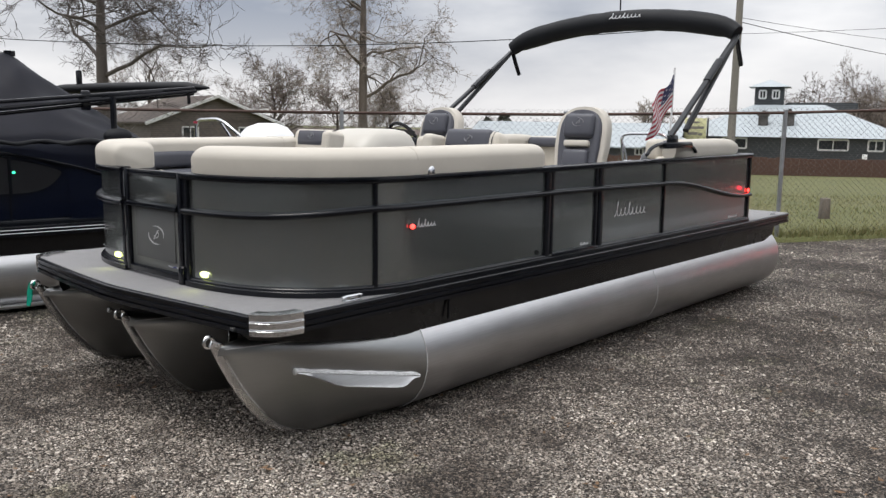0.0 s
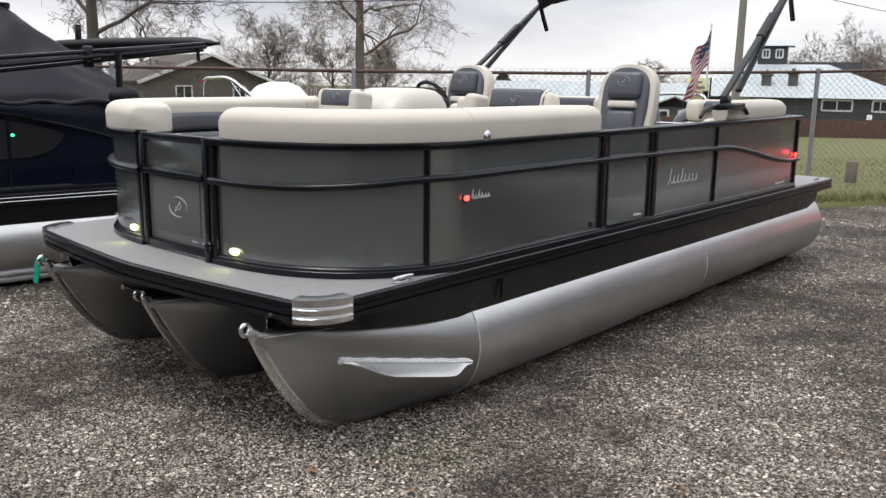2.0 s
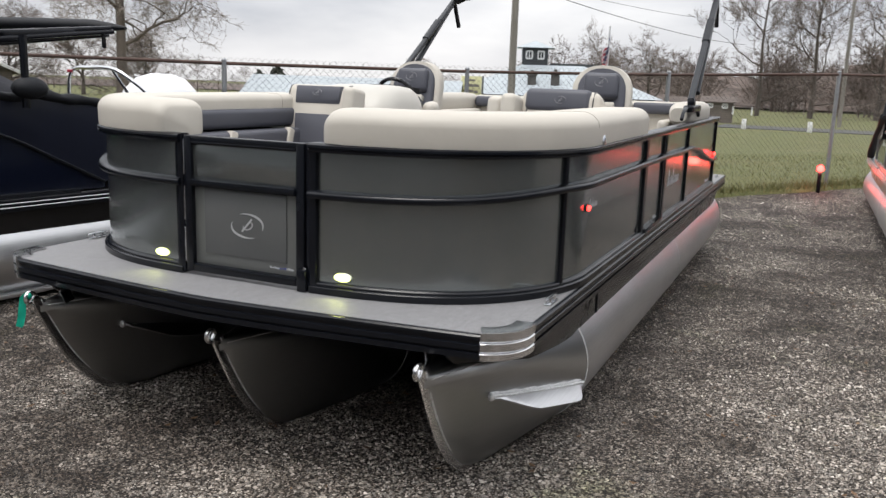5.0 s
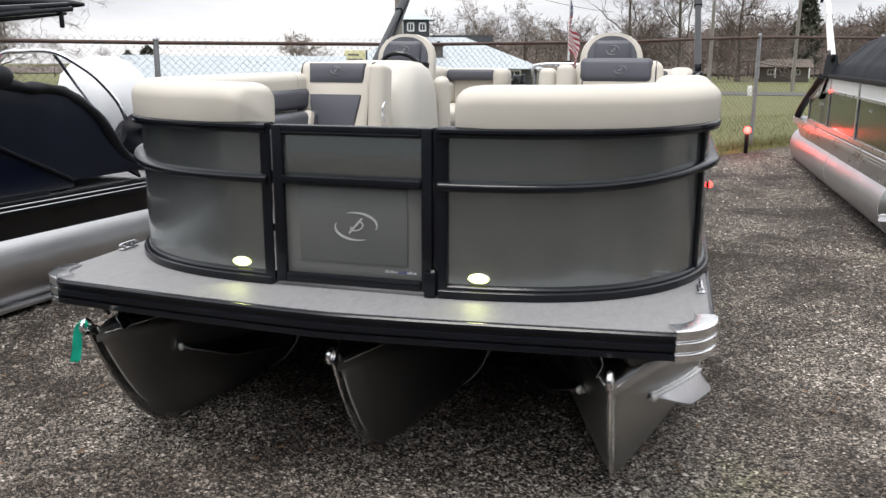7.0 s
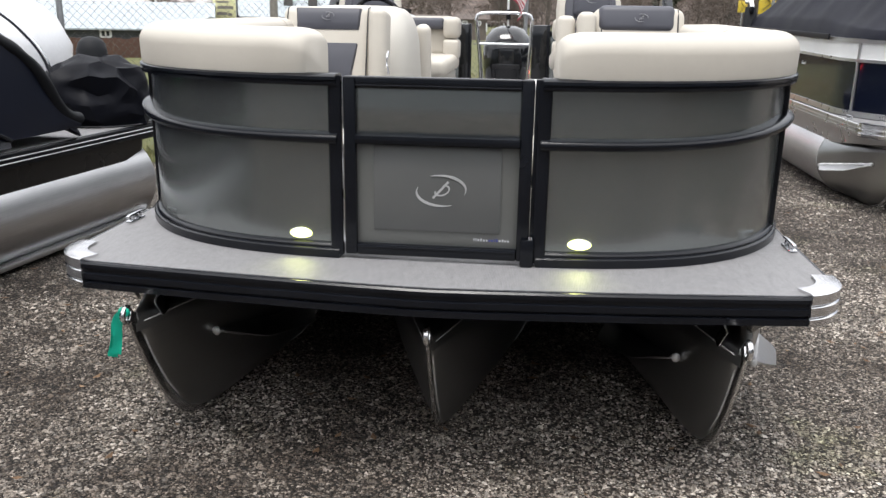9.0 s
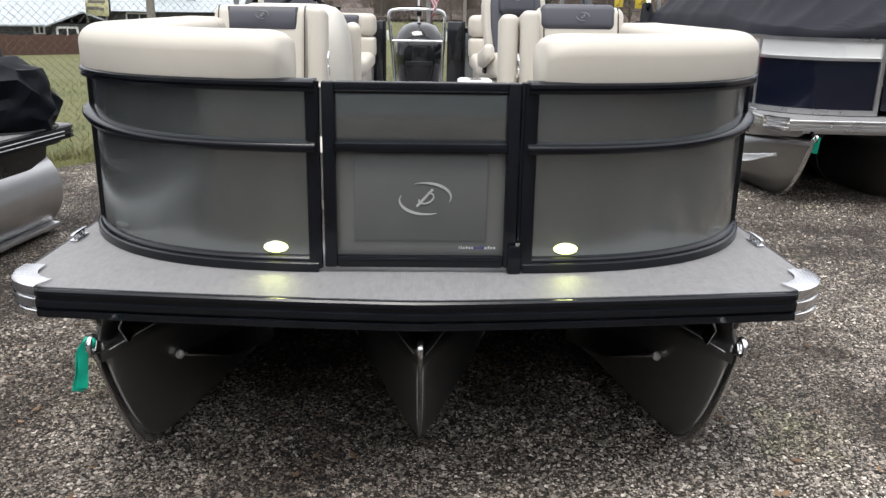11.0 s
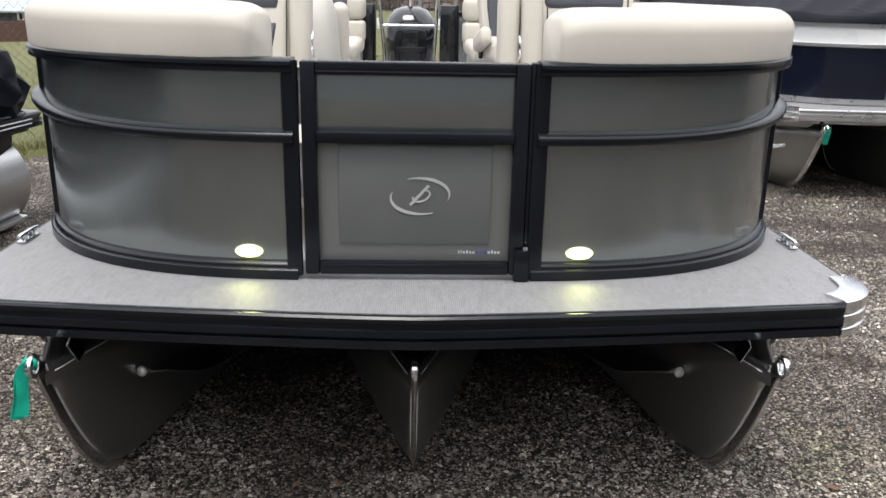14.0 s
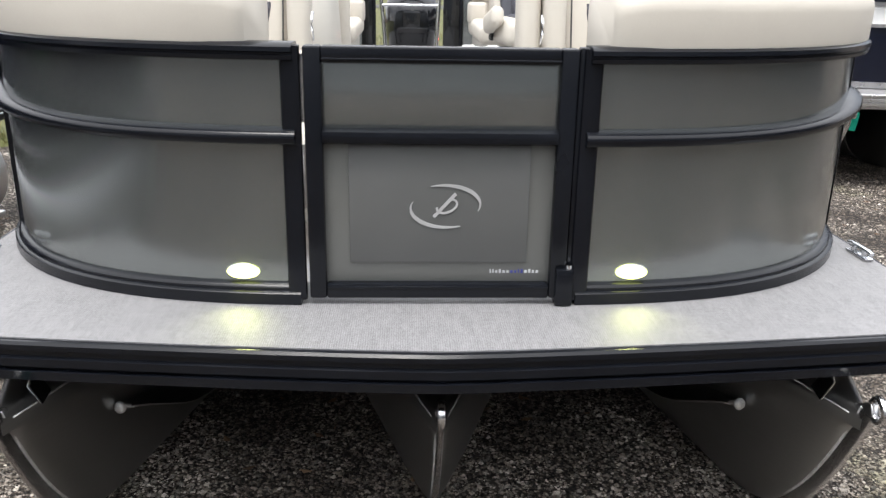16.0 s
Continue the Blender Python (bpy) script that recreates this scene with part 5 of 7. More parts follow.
# ---- the covered navy boat beside it, stern towards the yard's edge ----
YAW_L = radians(-6.5)
corner = Vector((-6.75, 5.85))
ax, ay = math.cos(YAW_L), math.sin(YAW_L)
org = corner - Vector((ax * 1.298 - ay * 6.74, ay * 1.298 + ax * 6.74))
BOAT_L = pose(org.x, org.y, 0, 0, 0, -6.5)
left = thing("pontoon_boat", "navy pontoon boat under a dark canvas cover", "boat", BOAT_L)
hull(left, V_END, TUBE_END, rub=BLACK, strake=True)
NAVY_POSTS = [(0.862, 0.024), (2.33, 0.05), (3.53, 0.02)]
fencing(left, 1, NAVY_POSTS, 4.82, NAVY, BLACK, False)
fencing(left, -1, NAVY_POSTS, 4.82, NAVY, BLACK, False)
part("rail_trim", rod([(1.318, 0.6, 0.700), (1.318, 3.5, 0.700), (1.318, 6.5, 0.700)], 0.004, 6), SILVER_RAIL, left, "thin silver trim line")
part("rail_trim", rod([(1.316, 0.6, 0.672), (1.316, 3.5, 0.672), (1.316, 6.5, 0.672)], 0.004, 6), SILVER_RAIL, left)
# the sloping rail at the stern end, and the curved smoked panel under it
SLOPE = [(3.0, 1.352), (3.50, 1.336), (3.91, 1.248), (4.29, 1.140), (4.62, 0.985), (4.93, 0.835), (5.02, 0.79)]


def slope_z(v):
    """The height of the sloping rail."""
    if v <= SLOPE[0][0]:
        return SLOPE[0][1]
    for (a, za), (b, zb) in zip(SLOPE, SLOPE[1:]):
        if v <= b:
            return lerp(za, zb, (v - a) / (b - a))
    return SLOPE[-1][1]


for sg in (1, -1):
    part("sloping_rail", sweep(curve3([(sg * (HALF + 0.034), v, z) for v, z in SLOPE], 5), rounded(0.024, 0.020, 0.007, k=3), Vector((sg, 0, 0))), BLACK, left, "black rail that slopes down to the stern", 60)
    part("stern_panel", loft([[(sg * a, v, z) for a, z in ((HALF + 0.002, 0.745), (HALF + 0.020, 0.745), (HALF + 0.020, slope_z(v)), (HALF + 0.002, slope_z(v)))] for v in np.linspace(4.0, 5.03, 22)]), NAVY, left, "tapering navy panel at the stern")
wl_pts = curve3([(HALF + 0.016, v, z) for v, z in ((2.9, 1.31), (3.4, 1.308), (3.55, 1.283), (3.75, 1.243), (3.92, 1.192), (3.945, 1.15), (3.88, 1.075), (3.80, 1.028), (3.68, 1.0), (3.5, 0.992), (2.9, 0.985))], 4)
part("window_border", rod(wl_pts, 0.005, 6, Vector((1, 0, 0))), BLACK, left)
wb = bmesh.new()
vs = [wb.verts.new((HALF + 0.012, p.y, p.z)) for p in wl_pts]
vs2 = [wb.verts.new((HALF + 0.006, p.y, p.z)) for p in wl_pts]
wb.faces.new(vs)
wb.faces.new(vs2[::-1])
for i in range(len(vs)):
    wb.faces.new((vs[i], vs[(i + 1) % len(vs)], vs2[(i + 1) % len(vs)], vs2[i]))
part("smoked_panel", wb, TINT, left, "smoked grey curved side panel")
part("green_lamp", dome((HALF + 0.02, 3.572, 1.17), 0.006, 0.014, 0.012, 10, 6), GREEN_LED, left, "small green lamp")
part("panel_divider", box((HALF + 0.020, 3.545, 1.14), (0.012, 0.016, 0.30)), BLACK, left)

cover = thing("boat_cover", "dark grey canvas cover pitched over the navy boat", "cover", BOAT_L)


def hem_z(v):
    """The height of the cover's edge, which drops to the deck at the stern."""
    return 1.40 - 0.06 * smoothstep(4.6, 5.1, v) - 0.52 * smoothstep(5.0, 5.66, v)


rows = []
for i, v in enumerate(np.linspace(0.27, 5.62, 60)):
    peak = 1.45 + 0.80 * max(0.0, 1 - (3.92 - v) / 2.8) if v < 3.92 else lerp(2.25, 1.0, (v - 3.92) / 1.72)
    edge = hem_z(v)
    hw = plan_half(v + 0.03) + 0.04 + 0.012 * math.sin(7 * v) * smoothstep(4.2, 5.2, v)
    row = []
    for j in range(49):
        q = j / 48 * 2 - 1
        z = edge + (peak - edge) * (1 - abs(q) ** 1.25) - 0.05 * math.sin(math.pi * abs(q)) + 0.10 * (0.22 - abs(noise.noise(Vector((q * 3.0 + v * 0.8, v * 1.1 - q, 2.0))))) * (1 - abs(q) ** 5) + 0.05 * noise.noise(Vector((q * 5, v * 3, 9))) * smoothstep(4.2, 5.2, v) * (1 - abs(q) ** 8)
        if abs(q) > 0.97:
            z = edge - 0.08
        row.append((hw * q, v, z))
    row += [(hw * 0.985, v, row[-1][2] - 0.01), (hw * 0.9, v, edge - 0.05), (-hw * 0.9, v, edge - 0.05), (-hw * 0.985, v, row[-1][2] - 0.01)]
    rows.append(row)
part("canvas", loft(rows), CANVAS_GREY, cover, "taut grey-black canvas", 60)
part("vent_cap", cyl((0, 3.92, 2.215), 0.05, 0.05, n=16), BLACK, cover)
for sg in (1, -1):
    flap = []
    for v in np.linspace(2.2, 5.62, 60):
        top, low = hem_z(v), slope_z(v) + 0.004
        flap.append([(sg * (1.291 + 0.016 * math.sin(math.pi * (0.25 + 0.75 * q)) + 0.005 * noise.noise(Vector((v * 4, q * 3, 1)))), v, lerp(low, top, 1 - q)) for q in np.linspace(0, 1, 9)] + [(sg * 1.262, v, low), (sg * 1.258, v, top)])
    part("side_flap", loft(flap), NAVY_CLOTH, cover, "smooth navy canvas side flap", 60)
    hem = [Vector((sg * (1.285 + 0.012 * math.sin(11 * v)), v, hem_z(v) + 0.015 + 0.012 * math.sin(17 * v))) for v in np.linspace(1.5, 5.64, 92)]
    part("bunched_hem", sweep(hem, lambda i: [(x * (1 + 0.35 * noise.noise(Vector((i * 0.55, x * 30, 3)))), y * (1 + 0.4 * noise.noise(Vector((i * 0.45, y * 30, 8))))) for x, y in circle(0.055, 12, 0.045)], scales=[(0.35 + 0.45 * smoothstep(50, 66, i)) + 0.35 * abs(noise.noise(Vector((i * 0.4, 0, 5)))) * smoothstep(20, 60, i) for i in range(92)]), CANVAS, cover, "bunched canvas along the hem", 70)

inv_l = BOAT_L.inverted()
tip, foot = inv_l @ Vector((-7.03, 4.50, 1.93)), inv_l @ Vector((-6.90, 3.46, 1.50))
rack = thing("bimini_top", "folded black canopy frame lying above the cover", "canopy", BOAT_L)
bt = []
for q in np.linspace(0, 1, 21):
    s = math.sin(math.pi * q) ** 0.6
    bt.append((lerp(tip.x, -tip.x, q), tip.y - 0.02 - 0.06 * s - 0.70 * q, tip.z + 0.012 * s))
part("rolled_canvas", sweep(bt, circle(0.095, 12, 0.052), scales=[0.22, 0.66] + [1] * 17 + [0.66, 0.22]), CANVAS, rack, "rolled canvas in a dark boot", 60)
for sg in (1, -1):
    for k, (dz, du) in enumerate(((0.0, 0.0), (-0.07, 0.03), (-0.125, -0.03))):
        a = Vector((sg * (tip.x + du), tip.y - 0.16, tip.z - 0.01 + dz * 0.4))
        b = Vector((sg * (tip.x + du + 0.03), tip.y - 2.9, tip.z - 0.30 + dz))
        part("frame_tube", sweep([b, b.lerp(a, 0.5), a], rounded(0.034, 0.034, 0.012, k=2)), BLACK, rack, "long black frame tube")
    part("sleeve", box((sg * tip.x, tip.y - 0.75, tip.z - 0.085), (0.06, 0.55, 0.05), 0.012, rot=(5, 0, 0)), BLACK, rack)
    part("support_post", rod([(sg * foot.x, foot.y, 1.34), (sg * foot.x, foot.y, tip.z - 0.12)], 0.026, 10, Vector((0, 1, 0))), BLACK, rack, "short black support post")
    part("post_socket", dome((sg * foot.x, foot.y + 0.03, 1.47), 0.085, 0.125, 0.075), CANVAS, rack)
    part("bracket", box((sg * (tip.x - 0.01), tip.y - 1.16, tip.z - 0.155), (0.075, 0.075, 0.17), 0.018), BLACK, rack, "chunky black bracket")
    part("hanging_clip", box((sg * tip.x, tip.y - 0.22, tip.z - 0.10), (0.02, 0.03, 0.12), 0.006), BLACK, rack)
part("mast_stub", box((-0.6, 4.74, 2.02), (0.06, 0.055, 0.22), 0.015), BLACK, rack)

arch_l = thing("tow_bar", "bent stainless tow arch at the stern of the navy boat", "tow bar", BOAT_L)
pw = [inv_l @ Vector(p) for p in ((-8.62, 5.34, 0.75), (-8.60, 5.30, 1.35), (-8.50, 5.26, 1.60), (-8.2, 5.2, 1.635), (-7.9, 5.16, 1.63), (-7.72, 5.18, 1.55), (-7.55, 5.25, 1.40), (-7.42, 5.33, 1.15), (-7.38, 5.36, 0.75))]
part("arch", rod(curve3(pw, 6), 0.019, 10, Vector((0, 1, 0))), STEEL, arch_l, "polished bent tube")
part("brace", rod([pw[4], (pw[4] + pw[6]) / 2 + Vector((-0.12, 0.1, -0.15)), pw[7] + Vector((-0.3, 0.2, -0.2))], 0.013, 8), STEEL, arch_l)
part("red_tip", box(pw[2] + Vector((0, -0.02, 0.0)), (0.05, 0.04, 0.025), 0.008), FLAG_RED, arch_l)

wm = thing("outboard_motor", "outboard motor wrapped in white film at the stern", "motor", BOAT_L @ pose(0.05, 6.62, 0.70))
rings = []
for z, wu, wv in ((0.05, 0.22, 0.24), (0.25, 0.36, 0.36), (0.55, 0.37, 0.38), (0.75, 0.30, 0.32), (0.86, 0.20, 0.22), (0.905, 0.08, 0.10)):
    row = []
    for j in range(26):
        a = 2 * math.pi * j / 26
        k = (abs(math.cos(a)) ** 2.6 + abs(math.sin(a)) ** 2.6) ** (1 / 2.6)
        f = 1 + 0.03 * math.sin(5 * a + 9 * z)
        row.append((wu * math.cos(a) / k * f, wv * math.sin(a) / k * f, z))
    rings.append(row)
part("wrapped_cowling", loft(rings), WHITE_WRAP, wm, "white wrapped cowling", 60)
part("midsection", box((0, 0, -0.2), (0.16, 0.24, 0.5), 0.05), BLACK, wm)


def crumpled(label, m, sx, sy, sz, seed, mat):
    """A heap of stiff folded canvas: slanting facets that meet in sharp ridges and creases."""
    t = thing("folded_cover", label, "cover", m)
    b = bmesh.new()
    bmesh.ops.create_icosphere(b, subdivisions=3, radius=1.0)
    rng = random.Random(seed)
    off = Vector((seed * 3.1, seed * 1.7, 0))
    for v in b.verts:
        d = v.co.normalized()
        # ridges that run down and outwards from the top
        a = math.atan2(d.y, d.x) + 0.9 * d.z
        fold = abs(math.sin(2.6 * a + 2.0 * noise.noise(d * 1.4 + off))) - 0.5
        r = 0.97 + 0.16 * noise.noise(d * 1.3 + off) + 0.13 * fold * (1 - abs(d.z) ** 3) + rng.uniform(-0.06, 0.06)
        side = Vector((noise.noise(d * 3 + off), noise.noise(d * 3 - off), noise.noise(d * 3 + off * 2))) * 0.16
        p = d * r + side
        v.co = Vector((p.x * sx, p.y * sy, (max(p.z, -0.5) + 0.5) * sz))
    bmesh.ops.subdivide_edges(b, edges=b.edges[:], cuts=2, smooth=0.2, use_grid_fill=True)
    for v in b.verts:
        v.co += 0.006 * Vector((noise.noise(v.co * 14), noise.noise(v.co * 14 + off), noise.noise(v.co * 14 - off)))
        v.co.z = max(v.co.z, 0.0)
    part("canvas_folds", b, mat, t, "", 34)
    hem = [(sx * (0.93 + 0.05 * math.sin(5 * a)) * math.cos(a), sy * (0.93 + 0.05 * math.sin(4 * a)) * math.sin(a), 0.010) for a in np.linspace(0, 2 * math.pi, 49)[:-1]]
    part("hem_cord", sweep(hem, circle(0.007, 6), Z, closed=True), BLACK, t, "thin black hem cord")
    return t


hp = Vector((-7.15, 5.45, DECK_Z))
crumpled("heap of crumpled black canvas on the stern deck", pose(hp.x, hp.y, hp.z, 0, 0, 20), 0.405, 0.33, 0.335, 4, NYLON)
roll = thing("rolled_cover", "round black canvas roll standing on the stern deck", "cover", pose(-7.262, 5.62, DECK_Z - 0.01, -5, 0, 0))
rr = [(0.11, 0.0), (0.118, 0.20), (0.112, 0.40), (0.108, 0.52), (0.094, 0.575), (0.066, 0.607), (0.02, 0.620)]
part("roll_body", loft([[(r * (1 + 0.04 * math.sin(3 * a + 9 * z)) * math.cos(a), r * math.sin(a), z) for a in np.linspace(0, 2 * math.pi, 25)[:-1]] for r, z in rr]), CANVAS, roll, "", 60)
part("roll_tie", ring((0, 0, 0.36), 0.114, 0.008, "Z", 24, 6), BLACK, roll, "thin black tie")


# ---- the navy and white boat on the other side ----
BOAT_R = pose(-0.085, 6.43, 0.0, 0.75, 0, 1.0)
R_END, R_TUBE, R_RAIL = 6.75, 6.75, 5.5
right = thing("pontoon_boat", "navy and white pontoon boat with silver rails under a black cover", "boat", BOAT_R)
hull(right, R_END, R_TUBE, rub=SILVER_RAIL, skin=SILVER_RAIL)
R_POSTS = [(0.80, 0.022), (2.56, 0.045), (4.10, 0.018), (5.47, 0.03)]


def band_z(v, low):
    """The white band, which bends down and thins out towards the stern."""
    return 1.205 - 0.145 * smoothstep(4.1, 5.5, v) if low else 1.36 - 0.28 * smoothstep(4.25, 5.5, v)


for sg in (1, -1):
    base = fence_line(sg, R_RAIL)
    flip = (lambda p: p) if sg > 0 else (lambda p: p[::-1])
    s0 = where(base, lambda p: abs(p.x) >= 0.335)
    marks = [where(base, lambda p, v=v: p.y >= v) for v, w in R_POSTS]
    total = where(base, lambda p: False)
    for a, b in zip([s0, *marks], [*marks, total]):
        if b - a < 0.05:
            continue
        panel_on(flip(stretch_of(base, a, b, 0.07)), DECK_Z + 0.05, lambda v: band_z(v, True) - 0.012, 0.018, NAVY, right)
        band = flip(stretch_of(base, a, b, 0.07))
        panel_on(band, lambda v: band_z(v, True), lambda v: band_z(v, False), 0.022, WHITE_PAINT, right, "white_band")
    whole = flip(stretch_of(base, s0, total, 0.08))
    for z_of, h, nm in ((lambda v: band_z(v, True) - 0.006, 0.026, "mid_rail"), (lambda v: DECK_Z + 0.03, 0.045, "bottom_rail"), (lambda v: band_z(v, False), 0.036, "top_rail")):
        rail_on(whole, z_of, [(0.016, -h / 2), (0.016, h / 2), (-0.03, h / 2), (-0.03, -h / 2)], nm, SILVER_RAIL, right)
    for (v, w), s in zip(R_POSTS, marks):
        seg = stretch_of(base, max(0, s - 0.01), min(total, s + 0.01), 0.01)
        out = (seg[-1] - seg[0]).normalized().cross(Z) * sg
        upright("fence_post", seg[len(seg) // 2], out, w, 0.016, DECK_Z + 0.02, band_z(v, False), SILVER_RAIL, right)
    seg = stretch_of(base, s0, s0 + 0.03, 0.01)
    upright("fence_post", seg[1], Vector((0, -1, 0)), 0.04, 0.03, DECK_Z + 0.012, 1.37, SILVER_RAIL, right)
part("bow_gate", box((0, FRONT + 0.01, 1.03), (0.60, 0.018, 0.50), 0.003), NAVY, right)
part("gate_band", box((0, FRONT + 0.006, 1.32), (0.60, 0.02, 0.10), 0.003), WHITE_PAINT, right)
part("badge", box((-0.46, FRONT + 0.022, 0.86), (0.07, 0.012, 0.03), 0.004), SILVER_MARK, right, "small silver badge")
scrawl(0.26, 0.07, (-HALF - 0.004, 4.6, 1.03), (0, -1, 0), (-1, 0, 0), SILVER_MARK, right, 7)
scrawl(0.12, 0.03, (-HALF - 0.004, 2.0, 1.10), (0, -1, 0), (-1, 0, 0), SILVER_MARK, right, 5)
part("side_lamp", dome((-HALF - 0.02, 4.05, 1.20), 0.02, 0.03, 0.02), RED_NAV, right, "small red lamp")

rcover = thing("boat_cover", "black canvas cover with soft wrinkles over the white boat", "cover", BOAT_R)
rows = []
CAPS = ((-0.79, 2.2), (-0.39, 2.25), (0.06, 2.25), (0.62, 2.3))


def creases(u, v):
    """Long slanting folds drawn from the crest to the rails, and shallow sags between them."""
    bend = 0.35 * noise.noise(Vector((u * 0.7, v * 0.7, 4.0)))
    w = 0.9 * abs(u) + v + bend
    z = 0.0
    for f, ph, h in ((4.3, 0.3, 0.030), (7.1, 1.9, 0.016), (11.7, 0.8, 0.008)):
        z += h * (1 - abs(math.sin(f * w + ph + 1.3 * noise.noise(Vector((u, v * 0.5, f)))))) ** 2.2
    return z * smoothstep(0.02, 0.35, abs(u) + 0.12) + 0.05 * (0.2 - abs(noise.noise(Vector((u * 0.9 + v * 0.6, v * 1.5 - u * 1.2, 4.0)))))


for v in [*np.linspace(0.27, 1.2, 22), *np.linspace(1.26, 4.72, 58)]:
    d = min(1.0, (v - 0.1) / 1.7)
    drop = smoothstep(4.2, 4.72, v)
    peak = 1.46 + 0.53 * smoothstep(0.0, 1.0, d) ** 0.8 - 0.10 * smoothstep(3.0, 4.2, v) - 0.50 * drop
    edge = 1.42 - 0.30 * drop
    hw = plan_half(v + 0.035) + 0.035
    row = []
    for j in range(71):
        q = j / 70 * 2 - 1
        flat = 0.40 * smoothstep(0.5, 2.0, v)
        z = edge + (peak - edge) * (1 - max(0.0, (abs(q) - flat) / (1 - flat)) ** 1.5)
        z += creases(hw * q, v) * (1 - abs(q) ** 6) * (1 - 0.6 * drop)
        if abs(q) > 0.97:
            z = edge - 0.045
        row.append((hw * q, v, z))
    row += [(hw * 0.94, v, edge - 0.048), (-hw * 0.94, v, edge - 0.048)]
    rows.append(row)
part("canvas", loft(rows), CANVAS_GREY, rcover, "black canvas with soft wrinkles", 60)
for u, v in CAPS:
    part("support_cap", cyl((u, v, 1.42 + 0.57 * (1 - max(0.0, abs(u / 1.28) - 0.4) ** 1.5) + 0.03), 0.045, 0.05, n=12, bevel=0.012), BLACK, rcover)
part("hem", sweep([(-1.286, v, 1.375) for v in np.linspace(1.3, 4.25, 14)], rounded(0.014, 0.05, 0.006, k=2)), CANVAS, rcover)
rtop, _ = bimini("black bimini canopy on bright metal legs", BOAT_R, ((-1.26, 5.2, 2.56), (1.32, 5.2, 2.56)), ((-1.24, 4.25, 1.60), (1.24, 4.25, 1.60)), 0.12, 0.07, WHITE_PAINT, CANVAS, mark=False, sleeve_mat=WHITE_PAINT)
for sg in (1, -1):
    part("foot_sleeve", sweep([(sg * 1.24, 4.27, 1.36), (sg * 1.24, 4.30, 1.50), (sg * 1.24, 4.33, 1.62)], rounded(0.10, 0.16, 0.04, k=3), Vector((1, 0, 0)), scales=[1.2, 1.0, 0.75]), CANVAS, rtop, "black canvas sleeve round the foot", 60)
    part("tie_strap", sweep(curve3([(sg * 1.27, 4.50, 1.36), (sg * 1.27, 5.05, 1.22), (sg * 1.27, 5.55, 1.06), (sg * 1.27, 6.1, 0.86), (sg * 1.26, 6.35, 0.745)], 3), rounded(0.05, 0.11, 0.02, k=2), Vector((1, 0, 0)), scales=[1.3, 1.2, 1.1, *[0.9] * 9, 0.8][:13]), CANVAS, rcover, "black strap drawn down to the deck", 60)
rib2 = thing("ribbon", "short green plastic ribbon on the mooring eye", "ribbon", BOAT_R)
part("ribbon_tail", sweep(curve3([(-0.955, 0.018, 0.60), (-0.95, 0.03, 0.55), (-0.945, 0.06, 0.46)], 4), [(0.022, 0.0015), (-0.022, 0.0015), (-0.022, -0.0015), (0.022, -0.0015)], Vector((0.3, 1, 0))), TAPE, rib2)

# a further boat behind it: only its cover and canopy show
BOAT_F = pose(3.6, 8.2, 0.05, 0.6, 0, 2.0)
far_boat = thing("pontoon_boat", "far pontoon boat under a black cover", "boat", BOAT_F)
hull(far_boat, R_END, R_TUBE, rub=SILVER_RAIL, skin=SILVER_RAIL)
for sg in (1, -1):
    flip = (lambda p: p) if sg > 0 else (lambda p: p[::-1])
    ln = flip(fence_line(sg, R_RAIL))
    panel_on(ln, DECK_Z + 0.02, lambda v: 1.36, 0.02, NAVY, far_boat)
    rail_on(ln, lambda v: 1.37, rounded(0.05, 0.05, 0.01, k=2), "top_rail", SILVER_RAIL, far_boat)
copy_thing(rcover, BOAT_F)
copy_thing(rtop, BOAT_F)
fl2 = copy_thing(flag, pose(0.34, 14.05, 0.2, 0, 0, 72))
tagged(fl2, "small striped flag on the stern of the white boat")


# ---- ground ----
def sheet(name, xs, ys, z_of, mat, label):
    verts = [(x, y, z_of(x, y)) for y in ys for x in xs]
    nx = len(xs)
    faces = [(j * nx + i, j * nx + i + 1, (j + 1) * nx + i + 1, (j + 1) * nx + i) for j in range(len(ys) - 1) for i in range(nx - 1)]
    me = bpy.data.meshes.new(name)
    me.from_pydata(verts, [], faces)
    for p in me.polygons:
        p.use_smooth = True
    me.materials.append(mat)
    return tagged(new(name, me), label, kind="structure")


def ticks(a, b, inner_a, inner_b, fine, coarse):
    left = list(np.linspace(a, inner_a, coarse, endpoint=False))
    mid = list(np.linspace(inner_a, inner_b, fine, endpoint=False))
    return left + mid + list(np.linspace(inner_b, b, coarse))


def bumpy(x, y):
    near = 1.0 if -14 < x < 10 and -4 < y < 16 else 0.0
    past = (x + 8.59) * -0.694 + (y - 7.53) * 0.72
    return ground_z(x, y) + near * 0.018 * noise.noise(Vector((x * 0.9, y * 0.9, 0))) - 0.012 - 0.12 * smoothstep(0.2, 1.0, past) - 0.5 * smoothstep(1.0, 10.0, past)


sheet("ground", ticks(-900, 900, -30, 40, 230, 14), ticks(-500, 1500, -6, 60, 220, 14), bumpy, GRAVEL, "grey brown gravel yard")

# the boundary fence runs slantwise across the yard
F1, F2 = Vector((-8.59, 7.53, 0)), Vector((-6.38, 9.66, 0))
F_DIR = (F2 - F1).normalized()
F_OUT = Vector((-F_DIR.y, F_DIR.x, 0))
BAY = 3.06


def along(s, off=0.0):
    """A plan point at s metres along the fence from its second post, off metres beyond it."""
    p = F1 + F_DIR * s + F_OUT * off
    return Vector((p.x, p.y, ground_z(p.x, p.y)))


